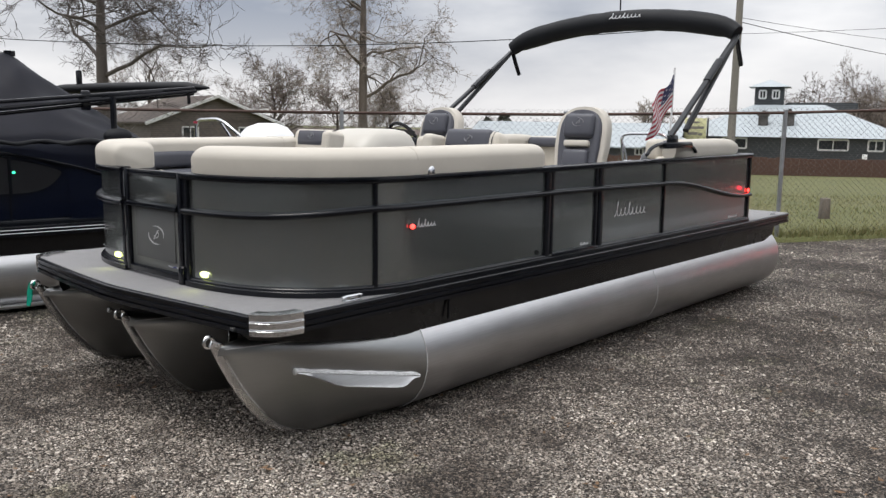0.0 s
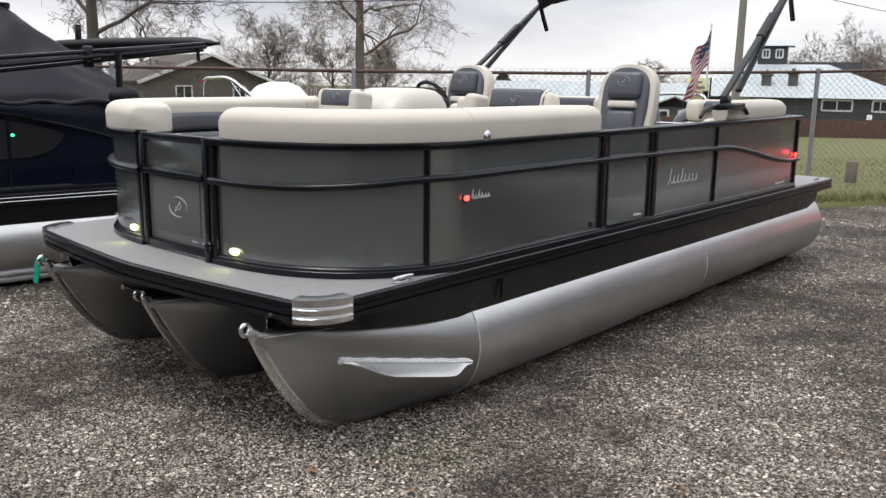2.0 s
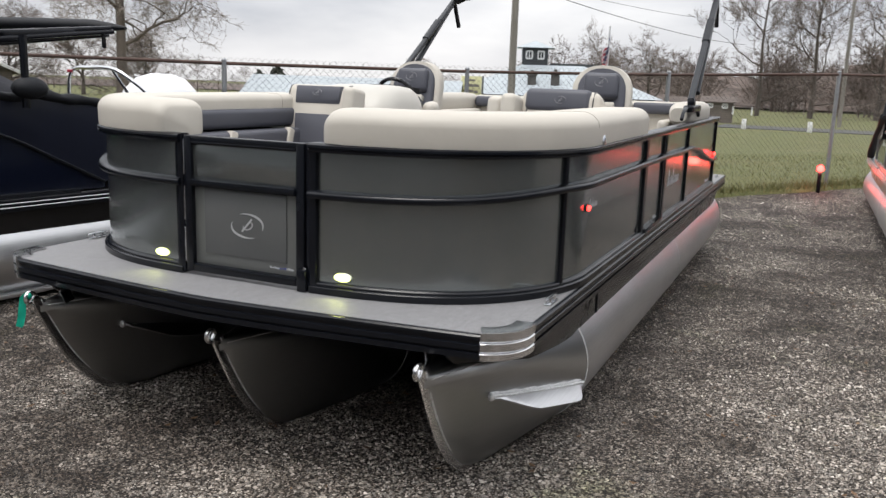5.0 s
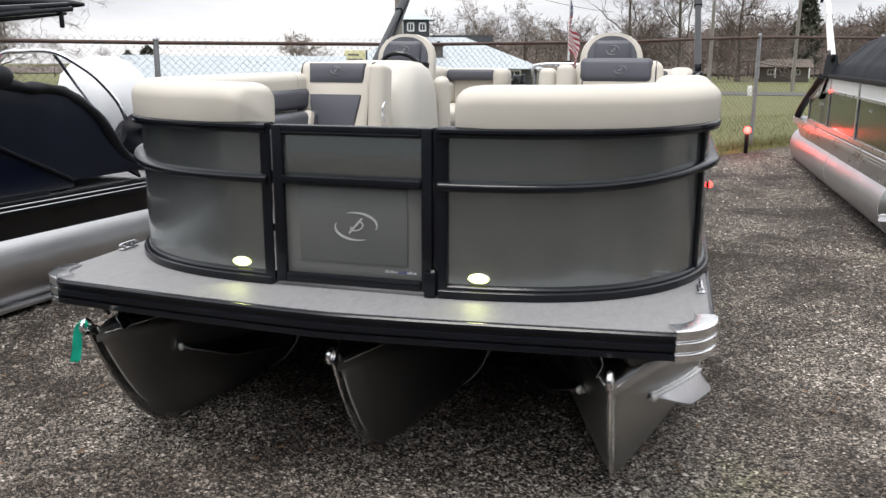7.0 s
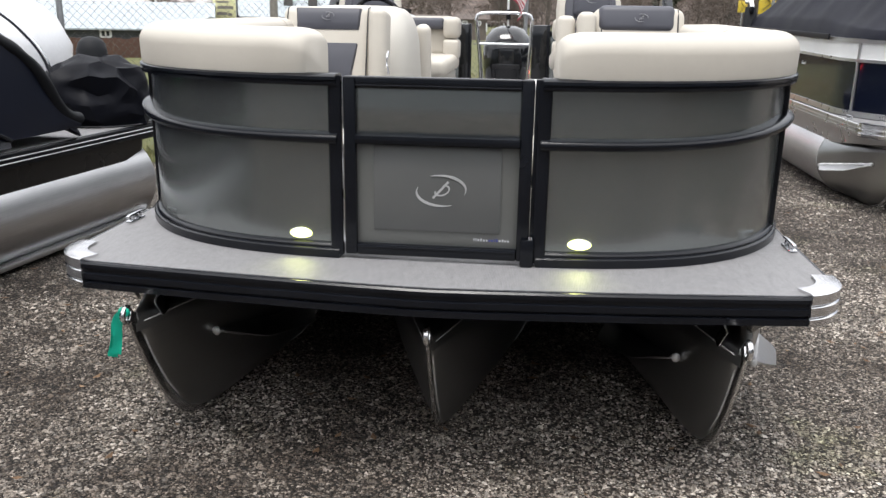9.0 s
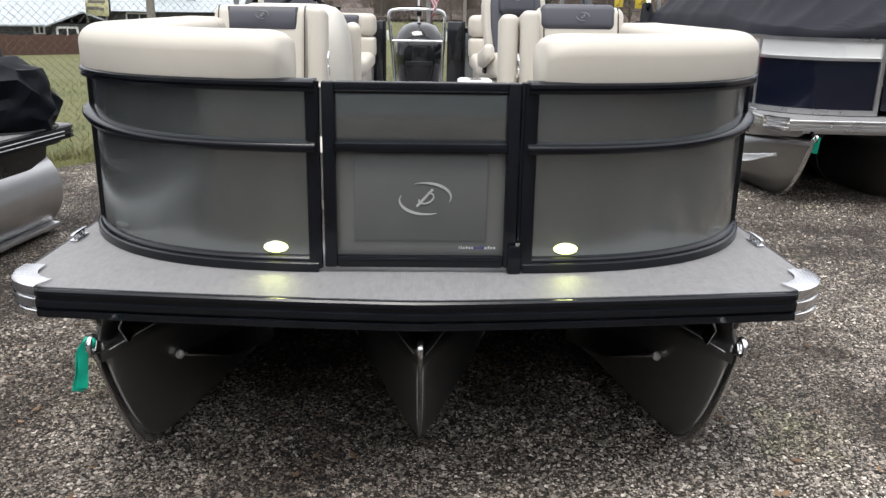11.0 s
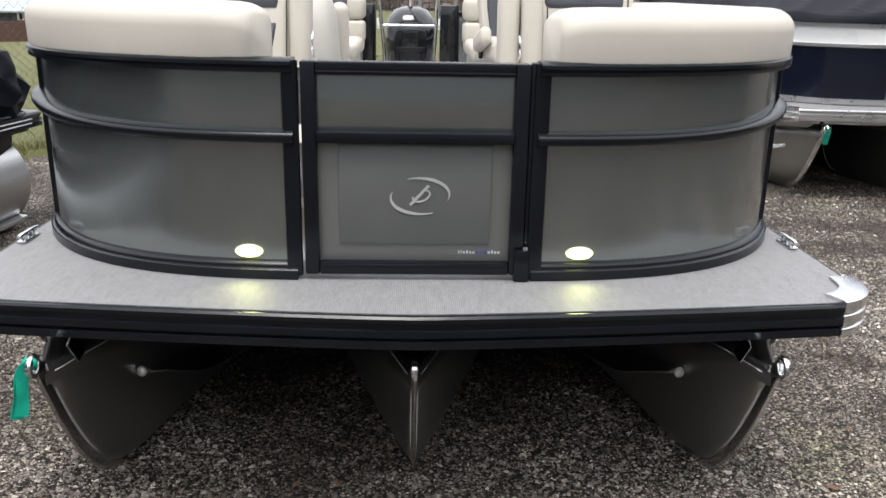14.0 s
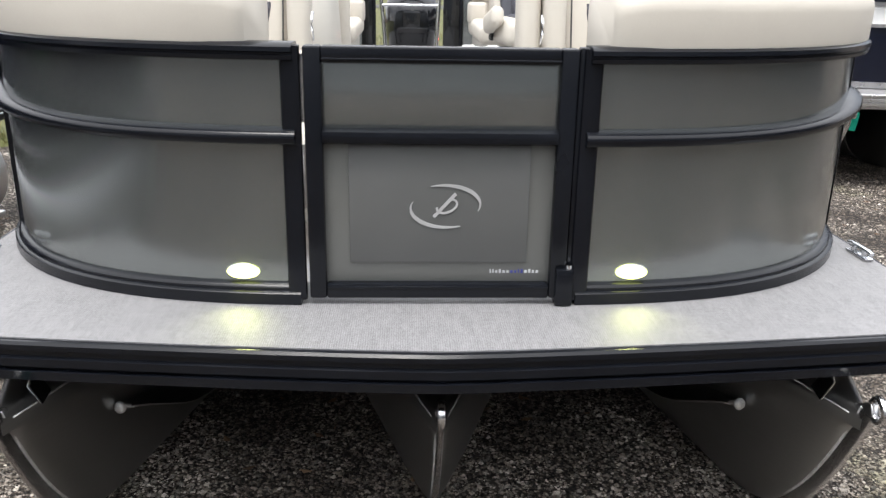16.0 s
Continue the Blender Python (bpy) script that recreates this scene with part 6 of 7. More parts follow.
LAWN_DROP = 0.42
rows = []
for i in range(220):
    s = lerp(-60, 170, i / 219)
    edge = -0.16 + 0.14 * noise.noise(Vector((s * 0.9, 3, 0))) + 0.06 * noise.noise(Vector((s * 3.1, 7, 0)))
    row = []
    for off in (edge, edge + 0.05, 0.5, 1.5, 4, 8, 13, 20, 60, 900):
        p = F1 + F_DIR * s * (1 + max(0, off - 10) * 0.02) + F_OUT * off
        z = ground_z(p.x, p.y) + (0.004 if off == edge else 0.03) - LAWN_DROP * smoothstep(1.0, 18.0, off)
        row.append((p.x, p.y, z - (0.02 if off == edge else 0)))
    rows.append(row)
lv = [v for r in rows for v in r]
lf = [(i * 10 + j, (i + 1) * 10 + j, (i + 1) * 10 + j + 1, i * 10 + j + 1) for i in range(219) for j in range(9)]
lm = bpy.data.meshes.new("lawn")
lm.from_pydata(lv, [], lf)
for p in lm.polygons:
    p.use_smooth = True
lm.materials.append(GRASS)
tagged(new("lawn", lm), "dull winter lawn beyond the fence", kind="structure")

# tufts and blades at the foot of the fence and on the near lawn
rg = np.random.default_rng(4)
NB = 42000
ss = rg.uniform(-10, 24, NB)
oo = np.where(rg.random(NB) < 0.35, rg.normal(0.0, 0.10, NB), rg.uniform(0.0, 1, NB) ** 1.6 * 7.0)
hh = rg.uniform(0.03, 0.10, NB) * np.where(np.abs(oo) < 0.2, 1.9, 1.0)
bx, by = F1.x + F_DIR.x * ss + F_OUT.x * oo, F1.y + F_DIR.y * ss + F_OUT.y * oo
bt_ = np.clip((oo - 1.0) / 17.0, 0, 1)
bz = 0.0055 * np.maximum(0, np.minimum(by, 14.5) - 7.5) ** 2 + 0.015 - LAWN_DROP * bt_ * bt_ * (3 - 2 * bt_)
an = rg.uniform(0, 2 * np.pi, NB)
wd = rg.uniform(0.003, 0.008, NB)
lx, ly = rg.normal(0, 0.4, NB) * hh, rg.normal(0, 0.4, NB) * hh
V3 = np.empty((NB, 3, 3))
V3[:, 0] = np.stack([bx - np.cos(an) * wd, by - np.sin(an) * wd, bz], 1)
V3[:, 1] = np.stack([bx + np.cos(an) * wd, by + np.sin(an) * wd, bz], 1)
V3[:, 2] = np.stack([bx + lx, by + ly, bz + hh], 1)


def quick_mesh(name, verts, loops_per, mat, smooth=False):
    """A mesh from arrays: verts (n, 3) and faces (m, k)."""
    me = bpy.data.meshes.new(name)
    faces = loops_per
    me.vertices.add(len(verts))
    me.vertices.foreach_set("co", np.asarray(verts, np.float32).ravel())
    k = faces.shape[1]
    me.loops.add(faces.size)
    me.loops.foreach_set("vertex_index", faces.astype(np.int32).ravel())
    me.polygons.add(len(faces))
    me.polygons.foreach_set("loop_start", np.arange(0, faces.size, k, dtype=np.int32))
    me.polygons.foreach_set("use_smooth", np.full(len(faces), smooth))
    me.update(calc_edges=True)
    me.materials.append(mat)
    return me


me = quick_mesh("grass_blades", V3.reshape(-1, 3), np.arange(NB * 3).reshape(-1, 3), BLADE)
tagged(new("grass_blades", me), "ragged winter grass along the fence", "grass", kind="stuff")


# loose stones: squashed, jittered eight-sided pebbles
def stones(count, x0, x1, y0, y1, smin, smax, seed, name):
    r = np.random.default_rng(seed)
    base = np.array([(1, 0.1, -0.3), (0.1, 1, -0.3), (-1, 0, -0.3), (0, -1, -0.3), (0.35, 0.3, 0.62), (-0.35, -0.3, 0.62)], float)
    tri = np.array([(4, 0, 1), (4, 1, 2), (4, 2, 5), (5, 2, 3), (5, 3, 0), (5, 0, 4)])
    x, y = r.uniform(x0, x1, count), r.uniform(y0, y1, count)
    lim = (x - F1.x) * F_OUT.x + (y - F1.y) * F_OUT.y
    rim = np.minimum(np.minimum(x - x0, x1 - x), np.minimum(y - y0, y1 - y))
    keep = (lim < -0.05) & (r.random(count) < 0.05 + rim / 0.9)
    x, y = x[keep], y[keep]
    n = len(x)
    size = smin + (smax - smin) * r.random(n) ** 2.6
    pts = base[None] + r.normal(0, 0.20, (n, 6, 3))
    pts *= np.stack([r.uniform(0.7, 1.25, n), r.uniform(0.7, 1.25, n), r.uniform(0.45, 0.9, n)], 1)[:, None, :]
    pts *= size[:, None, None]
    tx, tz = r.normal(0, 0.35, n), r.uniform(0, 2 * np.pi, n)
    cy, sy = np.cos(tx)[:, None], np.sin(tx)[:, None]
    yy, zz = pts[..., 1] * cy - pts[..., 2] * sy, pts[..., 1] * sy + pts[..., 2] * cy
    ca, sa = np.cos(tz)[:, None], np.sin(tz)[:, None]
    xx, yy = pts[..., 0] * ca - yy * sa, pts[..., 0] * sa + yy * ca
    gz = 0.0055 * np.maximum(0, np.minimum(y, 14.5) - 7.5) ** 2
    bump = np.array([noise.noise(Vector((a * 0.9, b * 0.9, 0))) for a, b in zip(x, y)]) * 0.018
    z0 = gz + bump - 0.012 + size * 0.12
    out = np.stack([xx + x[:, None], yy + y[:, None], zz + z0[:, None]], -1).reshape(-1, 3)
    faces = (tri[None] + 6 * np.arange(n)[:, None, None]).reshape(-1, 3)
    tagged(new(name, quick_mesh(name, out, faces, STONE)), "loose grey and tan gravel stones", "gravel", kind="stuff")


stones(196000, -6.6, 1.0, 0.5, 4.5, 0.0032, 0.0115, 1, "gravel_stones")
stones(84000, -9.4, 2.0, 3.6, 9.2, 0.0045, 0.014, 2, "gravel_stones")
stones(26000, -8.4, 2.8, 8.2, 15.0, 0.007, 0.018, 3, "gravel_stones")
stones(16000, -9.8, -5.7, 0.5, 4.5, 0.007, 0.018, 5, "gravel_stones")

# dry leaves and bark scraps blown over the yard
rl = np.random.default_rng(12)
NL = 700
lx0, ly0 = rl.uniform(-7.0, 1.0, NL), rl.uniform(0.8, 9.0, NL)
la, ls = rl.uniform(0, 2 * np.pi, NL), rl.uniform(0.008, 0.026, NL)
lz0 = np.array([bumpy(a, b) for a, b in zip(lx0, ly0)]) + 0.016
LV = np.empty((NL, 4, 3))
for k, (p, q, dz) in enumerate(((1.2, 0, 0.2), (0, 0.55, 0.0), (-1.1, 0.1, 0.25), (0, -0.5, 0.05))):
    LV[:, k, 0] = lx0 + ls * (p * np.cos(la) - q * np.sin(la))
    LV[:, k, 1] = ly0 + ls * (p * np.sin(la) + q * np.cos(la))
    LV[:, k, 2] = lz0 + ls * dz * rl.uniform(0.3, 1.5, NL)
tagged(new("dry_leaves", quick_mesh("dry_leaves", LV.reshape(-1, 3), np.arange(NL * 4).reshape(-1, 4), DRY_LEAF)), "scattered dry brown leaf scraps on the gravel", "leaves", kind="stuff")

# ---- chain-link fence ----
fence = thing("chain_link_fence", "chain-link fence with rusty top rail and steel posts", "fence", kind="structure")
HGT = 1.76


def link_bay(length, height):
    b = bmesh.new()
    d = 0.082
    for sg in (1, -1):
        c = -height if sg > 0 else 0.0
        while c < length + (0 if sg > 0 else height):
            x0, x1 = (max(0, c), min(length, c + height)) if sg > 0 else (max(0, c - height), min(length, c))
            if x1 - x0 > 0.02:
                z0, z1 = (x0 - c, x1 - c) if sg > 0 else (c - x0, c - x1)
                rod([(x0, 0.003 * sg, z0 + 0.04), (x1, 0.003 * sg, z1 + 0.04)], 0.0017, 3, bm=b)
            c += d
    return b


bay_mesh = None
for k in range(-4, 14):
    p, q = along(BAY * k), along(BAY * (k + 1))
    b = cyl((0, 0, HGT / 2), 0.03, HGT + 0.06, n=14)
    dome((0, 0, HGT + 0.03), 0.034, 0.034, 0.03, 12, 6, bm=b)
    post = part("fence_post", b, GALV, fence, "galvanised steel post")
    post.matrix_basis = pose(p.x, p.y, p.z)
    ang = math.degrees(math.atan2(q.y - p.y, q.x - p.x))
    tilt = math.degrees(math.asin(max(-1, min(1, (q.z - p.z) / BAY))))
    if bay_mesh is None:
        net = part("wire_mesh", link_bay(BAY, HGT + 0.03), WIRE, fence, "diamond wire mesh", 0)
        bay_mesh = net.data
    else:
        net = new("wire_mesh", bay_mesh)
        net.parent = fence
    net.matrix_basis = pose(p.x, p.y, p.z) @ pose(0, 0, 0, 0, 0, ang) @ pose(0, 0, 0, 0, -tilt, 0)
    part("top_rail", rod([p + Z * HGT, q + Z * HGT], 0.021, 10), RUST_RAIL, fence, "rusty brown top rail")
    part("twist", rod([p + Z * (HGT - 0.35), p + Z * (HGT - 0.33)], 0.036, 10, Vector((0, 1, 0))), GALV, fence)

# red lens-flare spot at the fence, built as a lit lamp with its glow
mk = Vector((-2.08, 13.50, ground_z(-2, 13.5)))
flare = thing("marker_lamp", "bright red lens-flare spot built as a lamp on a short dark stake", "lamp", pose(mk.x, mk.y, mk.z))
part("stake", box((0, 0, 0.14), (0.06, 0.05, 0.30), 0.008), BLACK, flare)
part("housing", cyl((0, -0.01, 0.36), 0.065, 0.05, "Y", 20), BLACK, flare)
part("lens", dome((0, -0.035, 0.36), 0.058, 0.03, 0.058), RED_FLARE, flare, "glowing red disc of the flare spot")
ml = new("flare_glow", bpy.data.lights.new("flare_glow", "POINT"))
ml.data.energy, ml.data.color, ml.data.shadow_soft_size = 4.0, (1.0, 0.06, 0.05), 0.06
ml.location = (mk.x, mk.y - 0.12, mk.z + 0.36)

st = Vector((-4.18, 13.8, ground_z(-4.18, 13.8) + 0.02))
stump = thing("stump", "short weathered wooden stump in the grass", "stump", pose(st.x, st.y, st.z))
part("trunk", cyl((0, 0, 0.15), 0.088, 0.36, n=14, r2=0.078, bevel=0.015), STUMP, stump)


# ---- distance: trees, houses, poles ----
def limb_mesh(bm, p, d, length, r, depth, rng, spread, droop, sides, minr, twigs):
    """Grows a limb and its branches as tapered tubes."""
    n = 4 if depth > 2 else 3
    pts, rad = [p.copy()], [r]
    q, dd = p.copy(), d.copy()
    for i in range(n):
        dd = (dd + Vector((rng.gauss(0, 0.34), rng.gauss(0, 0.34), rng.gauss(0.02, 0.24) - droop))).normalized()
        q = q + dd * (length / n)
        pts.append(q.copy())
        rad.append(max(minr, r * lerp(1, 0.55, (i + 1) / n)))
    target = bm if depth > 1 else twigs
    k = sides if depth > 1 else 3
    up = Vector((0.3, 1, 0.1)).normalized()
    rings = []
    for i, a in enumerate(pts):
        t = (pts[min(i + 1, n)] - pts[max(i - 1, 0)]).normalized()
        sd = t.cross(up)
        sd = sd.normalized() if sd.length > 1e-3 else Vector((1, 0, 0))
        u2 = sd.cross(t)
        rings.append([a + sd * (rad[i] * math.cos(2 * math.pi * j / k)) + u2 * (rad[i] * math.sin(2 * math.pi * j / k)) for j in range(k)])
    base = len(target[0])
    for rg_ in rings:
        target[0].extend(rg_)
    for i in range(len(rings) - 1):
        for j in range(k):
            target[1].append((base + i * k + j, base + i * k + (j + 1) % k, base + (i + 1) * k + (j + 1) % k, base + (i + 1) * k + j))
    if depth == 0:
        return
    count = rng.randint(3, 4) if depth > 1 else rng.randint(4, 6)
    for c in range(count):
        f = rng.uniform(0.35, 1.0) if c else 1.0
        i = min(n - 1, int(f * n))
        at = pts[i].lerp(pts[i + 1], f * n - i)
        sidev = Vector((rng.gauss(0, 1), rng.gauss(0, 1), rng.gauss(0.1, 0.6))).normalized()
        nd = (dd * (1 - spread) + sidev * spread * (0.6 if c == 0 else 1.1)).normalized()
        limb_mesh(bm, at, nd, length * rng.uniform(0.55, 0.8), max(minr, rad[i] * rng.uniform(0.45, 0.68)), depth - 1, rng, spread, droop, sides, minr, twigs)


def tree_arrays(seed, trunk_h, r, depth, spread, droop, limb_len, minr, sides=6, limbs=9, first=0.35):
    rng = random.Random(seed)
    bm, twigs = ([], []), ([], [])
    n = 9
    pts = [Vector((0.008 * trunk_h * math.sin(i * 0.9), 0.008 * trunk_h * math.cos(i * 0.7 + seed), trunk_h * i / n)) for i in range(n + 1)]
    pts[0] = Vector((0, 0, -0.75))
    k = 12
    for i, p in enumerate(pts):
        rr = r * lerp(1.0, 0.28, i / n) * (1.35 if i == 0 else 1)
        bm[0].extend([p + Vector((rr * math.cos(2 * math.pi * j / k), rr * math.sin(2 * math.pi * j / k), 0)) for j in range(k)])
    for i in range(n):
        for j in range(k):
            bm[1].append((i * k + j, i * k + (j + 1) % k, (i + 1) * k + (j + 1) % k, (i + 1) * k + j))
    for c in range(limbs):
        f = lerp(first, 1.0, (c + rng.random() * 0.7) / limbs)
        f = min(f, 0.999)
        i = int(f * n)
        at = pts[i].lerp(pts[i + 1], f * n - i)
        a = c * 2.4 + rng.uniform(-0.4, 0.4)
        d = Vector((math.cos(a), math.sin(a), rng.uniform(0.15, 0.75) + 0.5 * f)).normalized()
        limb_mesh(bm, at, d, limb_len * rng.uniform(0.75, 1.2) * lerp(1.1, 0.7, f), r * lerp(0.42, 0.2, f), depth, rng, spread, droop, sides, minr, twigs)
    return bm, twigs


def raw_part(name, arrays, mat, parent, label="", smooth=True):
    me = bpy.data.meshes.new(name)
    me.from_pydata(arrays[0], [], arrays[1])
    me.polygons.foreach_set("use_smooth", [smooth] * len(me.polygons))
    me.materials.append(mat)
    ob = new(name, me)
    ob.parent = parent
    if label:
        tagged(ob, label)
    return ob


def bare_tree(at, seed, trunk_h, r, depth, spread, droop, limb_len, minr, bark, label, limbs=9, first=0.35, twig=TWIG):
    t = thing("bare_tree", label, "tree", pose(*at))
    big, tw = tree_arrays(seed, trunk_h, r, depth, spread, droop, limb_len, minr, limbs=limbs, first=first)
    raw_part("trunk", big, bark, t, "furrowed trunk with bare limbs")
    raw_part("crown", tw, twig, t, "open crown of bare twigs")
    return t


FAR_Z = 0.27
bare_tree((-41.3, 38.1, FAR_Z), 21, 15.0, 0.34, 5, 0.62, 0.07, 3.9, 0.010, BARK_PALE, "tall bare tree with mottled bark and hanging twigs", 15, 0.20, PALE_TWIG)
bare_tree((-52.0, 25.5, FAR_Z), 8, 15.0, 0.44, 5, 0.60, 0.02, 4.9, 0.013, DARK_TWIG, "broad dark bare tree behind the covered boat", 11, 0.26, DARK_TWIG)
bare_tree((-54.2, 40.5, FAR_Z), 31, 3.2, 0.18, 4, 0.46, -0.05, 2.5, 0.009, BARK, "rounded bare tree with fine upright twigs", 24, 0.05)
bare_tree((-53.5, 52.6, FAR_Z), 33, 2.6, 0.16, 4, 0.45, -0.06, 1.9, 0.011, BARK, "low rounded bare tree", 13, 0.08)
bare_tree((-60.5, 52.5, FAR_Z), 35, 3.4, 0.16, 4, 0.45, -0.06, 2.2, 0.011, BARK, "low rounded bare tree", 13, 0.08)
bare_tree((-65.0, 35.8, FAR_Z), 37, 5.6, 0.20, 4, 0.36, -0.08, 2.9, 0.009, BARK, "slender bare tree with upright twigs", 9, 0.2)
bare_tree((2.5, 92.0, FAR_Z), 41, 9.0, 0.26, 4, 0.45, -0.03, 3.6, 0.013, BARK, "bare roadside tree on the lawn", 12, 0.15)
bare_tree((-3.5, 88.0, FAR_Z), 43, 13.0, 0.22, 4, 0.35, -0.06, 4.0, 0.013, BARK, "clump of upright bare stems", 13, 0.08)
bare_tree((-8.5, 90.0, FAR_Z), 45, 12.0, 0.2, 4, 0.35, -0.06, 3.8, 0.013, BARK, "clump of upright bare stems", 13, 0.08)
bare_tree((-22.6, 82.0, FAR_Z), 47, 4.2, 0.2, 4, 0.45, -0.04, 2.4, 0.010, BARK, "bare tree behind the low house", 10, 0.15)
bare_tree((-18.0, 82.0, FAR_Z), 49, 4.2, 0.2, 4, 0.45, -0.04, 2.3, 0.010, BARK, "bare tree behind the low house", 10, 0.15)
bare_tree((-33.0, 62.0, FAR_Z), 51, 2.6, 0.12, 3, 0.5, -0.02, 1.4, 0.02, BARK, "low bare tree beyond the roofs", 11, 0.1, PALE_TWIG)
bare_tree((14.0, 75.0, FAR_Z), 53, 3.4, 0.15, 3, 0.45, -0.02, 1.8, 0.02, BARK, "bare roadside tree on the lawn", 12, 0.15)
bare_tree((26.0, 78.0, FAR_Z), 55, 4.4, 0.15, 3, 0.45, -0.02, 2.2, 0.02, BARK, "bare roadside tree on the lawn", 12, 0.15)


def joined_woods(name, spots, seeds, label):
    """Far brush and trees as one mesh."""
    V, F = [], []
    lib = []
    for sd in seeds:
        big, tw = tree_arrays(sd, 7.5, 0.14, 2, 0.5, -0.03, 3.2, 0.03, 3, 13, 0.04)
        pts = big[0] + tw[0]
        fs = big[1] + [tuple(i + len(big[0]) for i in f) for f in tw[1]]
        lib.append((np.array([tuple(p) for p in pts]), np.array(fs)))
    rr = random.Random(77)
    off = 0
    for x, y, s in spots:
        pts, fs = lib[rr.randrange(len(lib))]
        a = rr.uniform(0, 6.28)
        q = pts * s
        q = np.stack([q[:, 0] * math.cos(a) - q[:, 1] * math.sin(a) + x, q[:, 0] * math.sin(a) + q[:, 1] * math.cos(a) + y, q[:, 2] + FAR_Z], 1)
        V.append(q)
        F.append(fs + off)
        off += len(q)
    me = quick_mesh(name, np.concatenate(V), np.concatenate(F), WOOD_TWIG)
    return tagged(new(name, me), label, "woods", kind="stuff")


rf = random.Random(9)
spots = []
for i in range(110):
    a = rf.uniform(-38, 19)
    d = rf.uniform(105, 150)
    spots.append((-4 + d * math.sin(radians(-a)), d * math.cos(radians(a)), rf.uniform(0.45, 0.78)))
for i in range(34):
    a = rf.uniform(-15, 3)
    d = rf.uniform(126, 138)
    spots.append((-4 + d * math.sin(radians(-a)), d * math.cos(radians(a)), rf.uniform(0.7, 0.95)))
for i in range(36):
    a = rf.uniform(19, 66)
    d = rf.uniform(95, 140)
    spots.append((-4 + d * math.sin(radians(-a)), d * math.cos(radians(a)), rf.uniform(0.2, 0.38)))
for i in range(14):
    a = rf.uniform(95, 265)
    d = rf.uniform(60, 90)
    spots.append((-4 - d * math.sin(radians(a)), d * math.cos(radians(a)), rf.uniform(0.8, 1.3)))
joined_woods("far_woods", spots, (61, 62, 63, 64), "brown leafless woods along the horizon")

# hillside behind the woods
rows = []
for i in range(300):
    a = radians(lerp(-75, 75, i / 299))
    row = []
    for d, h in ((138, 0.2), (144, 3.0 + 0.8 * noise.noise(Vector((i * 0.06, 1, 0))) + 0.9 * noise.noise(Vector((i * 0.9, 1, 0)))), (150, 5.3 + 1.2 * noise.noise(Vector((i * 0.05, 5, 0))) + 1.3 * noise.noise(Vector((i * 0.8, 5, 0)))), (300, 3.0)):
        lift = 1.0 + 0.5 * (1 - smoothstep(-0.06, 0.06, a)) if d in (144, 150) else 1.0
        row.append((-4 - d * math.sin(a), d * math.cos(a), h * lift if a < 0.30 else h * 0.12))
    rows.append(row)
hm = bpy.data.meshes.new("far_hillside")
hm.from_pydata([p for r in rows for p in r], [], [(i * 4 + j, (i + 1) * 4 + j, (i + 1) * 4 + j + 1, i * 4 + j + 1) for i in range(299) for j in range(3)])
hm.materials.append(WOOD_TWIG)
tagged(new("backdrop_hillside", hm), "brown brushy hillside", kind="structure")


def conifer(at, h, r, seed, label):
    t = thing("conifer", label, "tree", pose(*at))
    part("trunk", cyl((0, 0, h * 0.08 - 0.25), r * 0.15, h * 0.2 + 0.5, n=8), BARK, t)
    rng = np.random.default_rng(seed)
    n = 800
    q = rng.random(n) ** 0.8
    prof = np.sin(np.pi * np.clip(q * 0.9 + 0.10, 0, 1)) ** 0.7
    a = rng.uniform(0, 2 * np.pi, n)
    rad = r * prof * rng.uniform(0.6, 1.08, n)
    c = np.stack([rad * np.cos(a), rad * np.sin(a), h * (0.05 + 0.95 * q)], 1)
    tri = c[:, None, :] + rng.normal(0, 0.11 * h / 3, (n, 3, 3))
    me = quick_mesh("foliage", tri.reshape(-1, 3), np.arange(n * 3).reshape(-1, 3), CONIFER)
    ob = new("foliage", me)
    ob.parent = t
    tagged(ob, "dense dark evergreen foliage")
    return t


for i, (x, y, h, r) in enumerate(((-37.8, 47.0, 2.0, 0.65), (-36.6, 47.4, 2.3, 0.7), (-34.6, 47.6, 1.6, 0.6), (-33.4, 48.2, 1.7, 0.6), (-32.6, 48.0, 1.5, 0.5))):
    conifer((x, y, FAR_Z), h, r, i, "small dark evergreen clipped to a column")
conifer((9.6, 98.0, FAR_Z), 8.4, 1.35, 9, "tall dark evergreen among bare trees")


# houses
def window_on(parent, c, w, h, face, bars=1):
    """A window: white frame, dark pane, bars. face: 'x' or 'y' normal with sign."""
    t = Vector((1, 0, 0)) if abs(face[1]) else Vector((0, 1, 0))
    f = Vector((face[0], face[1], 0))
    fr = bmesh.new()
    for sx, sz, ww, hh in ((0, h / 2, w, 0.1), (0, -h / 2, w, 0.1), (w / 2, 0, 0.1, h), (-w / 2, 0, 0.1, h), (0, 0, 0.06, h)):
        size = (abs(t.x) * ww + abs(f.x) * 0.08, abs(t.y) * ww + abs(f.y) * 0.08, hh)
        box(Vector(c) + t * sx + Z * sz + f * 0.02, size, bm=fr)
    win = part("window", fr, TRIM_WHITE, parent, "white framed window")
    size = (abs(t.x) * w + abs(f.x) * 0.04, abs(t.y) * w + abs(f.y) * 0.04, h)
    part("pane", box(c, size), GLASS_DARK, win)


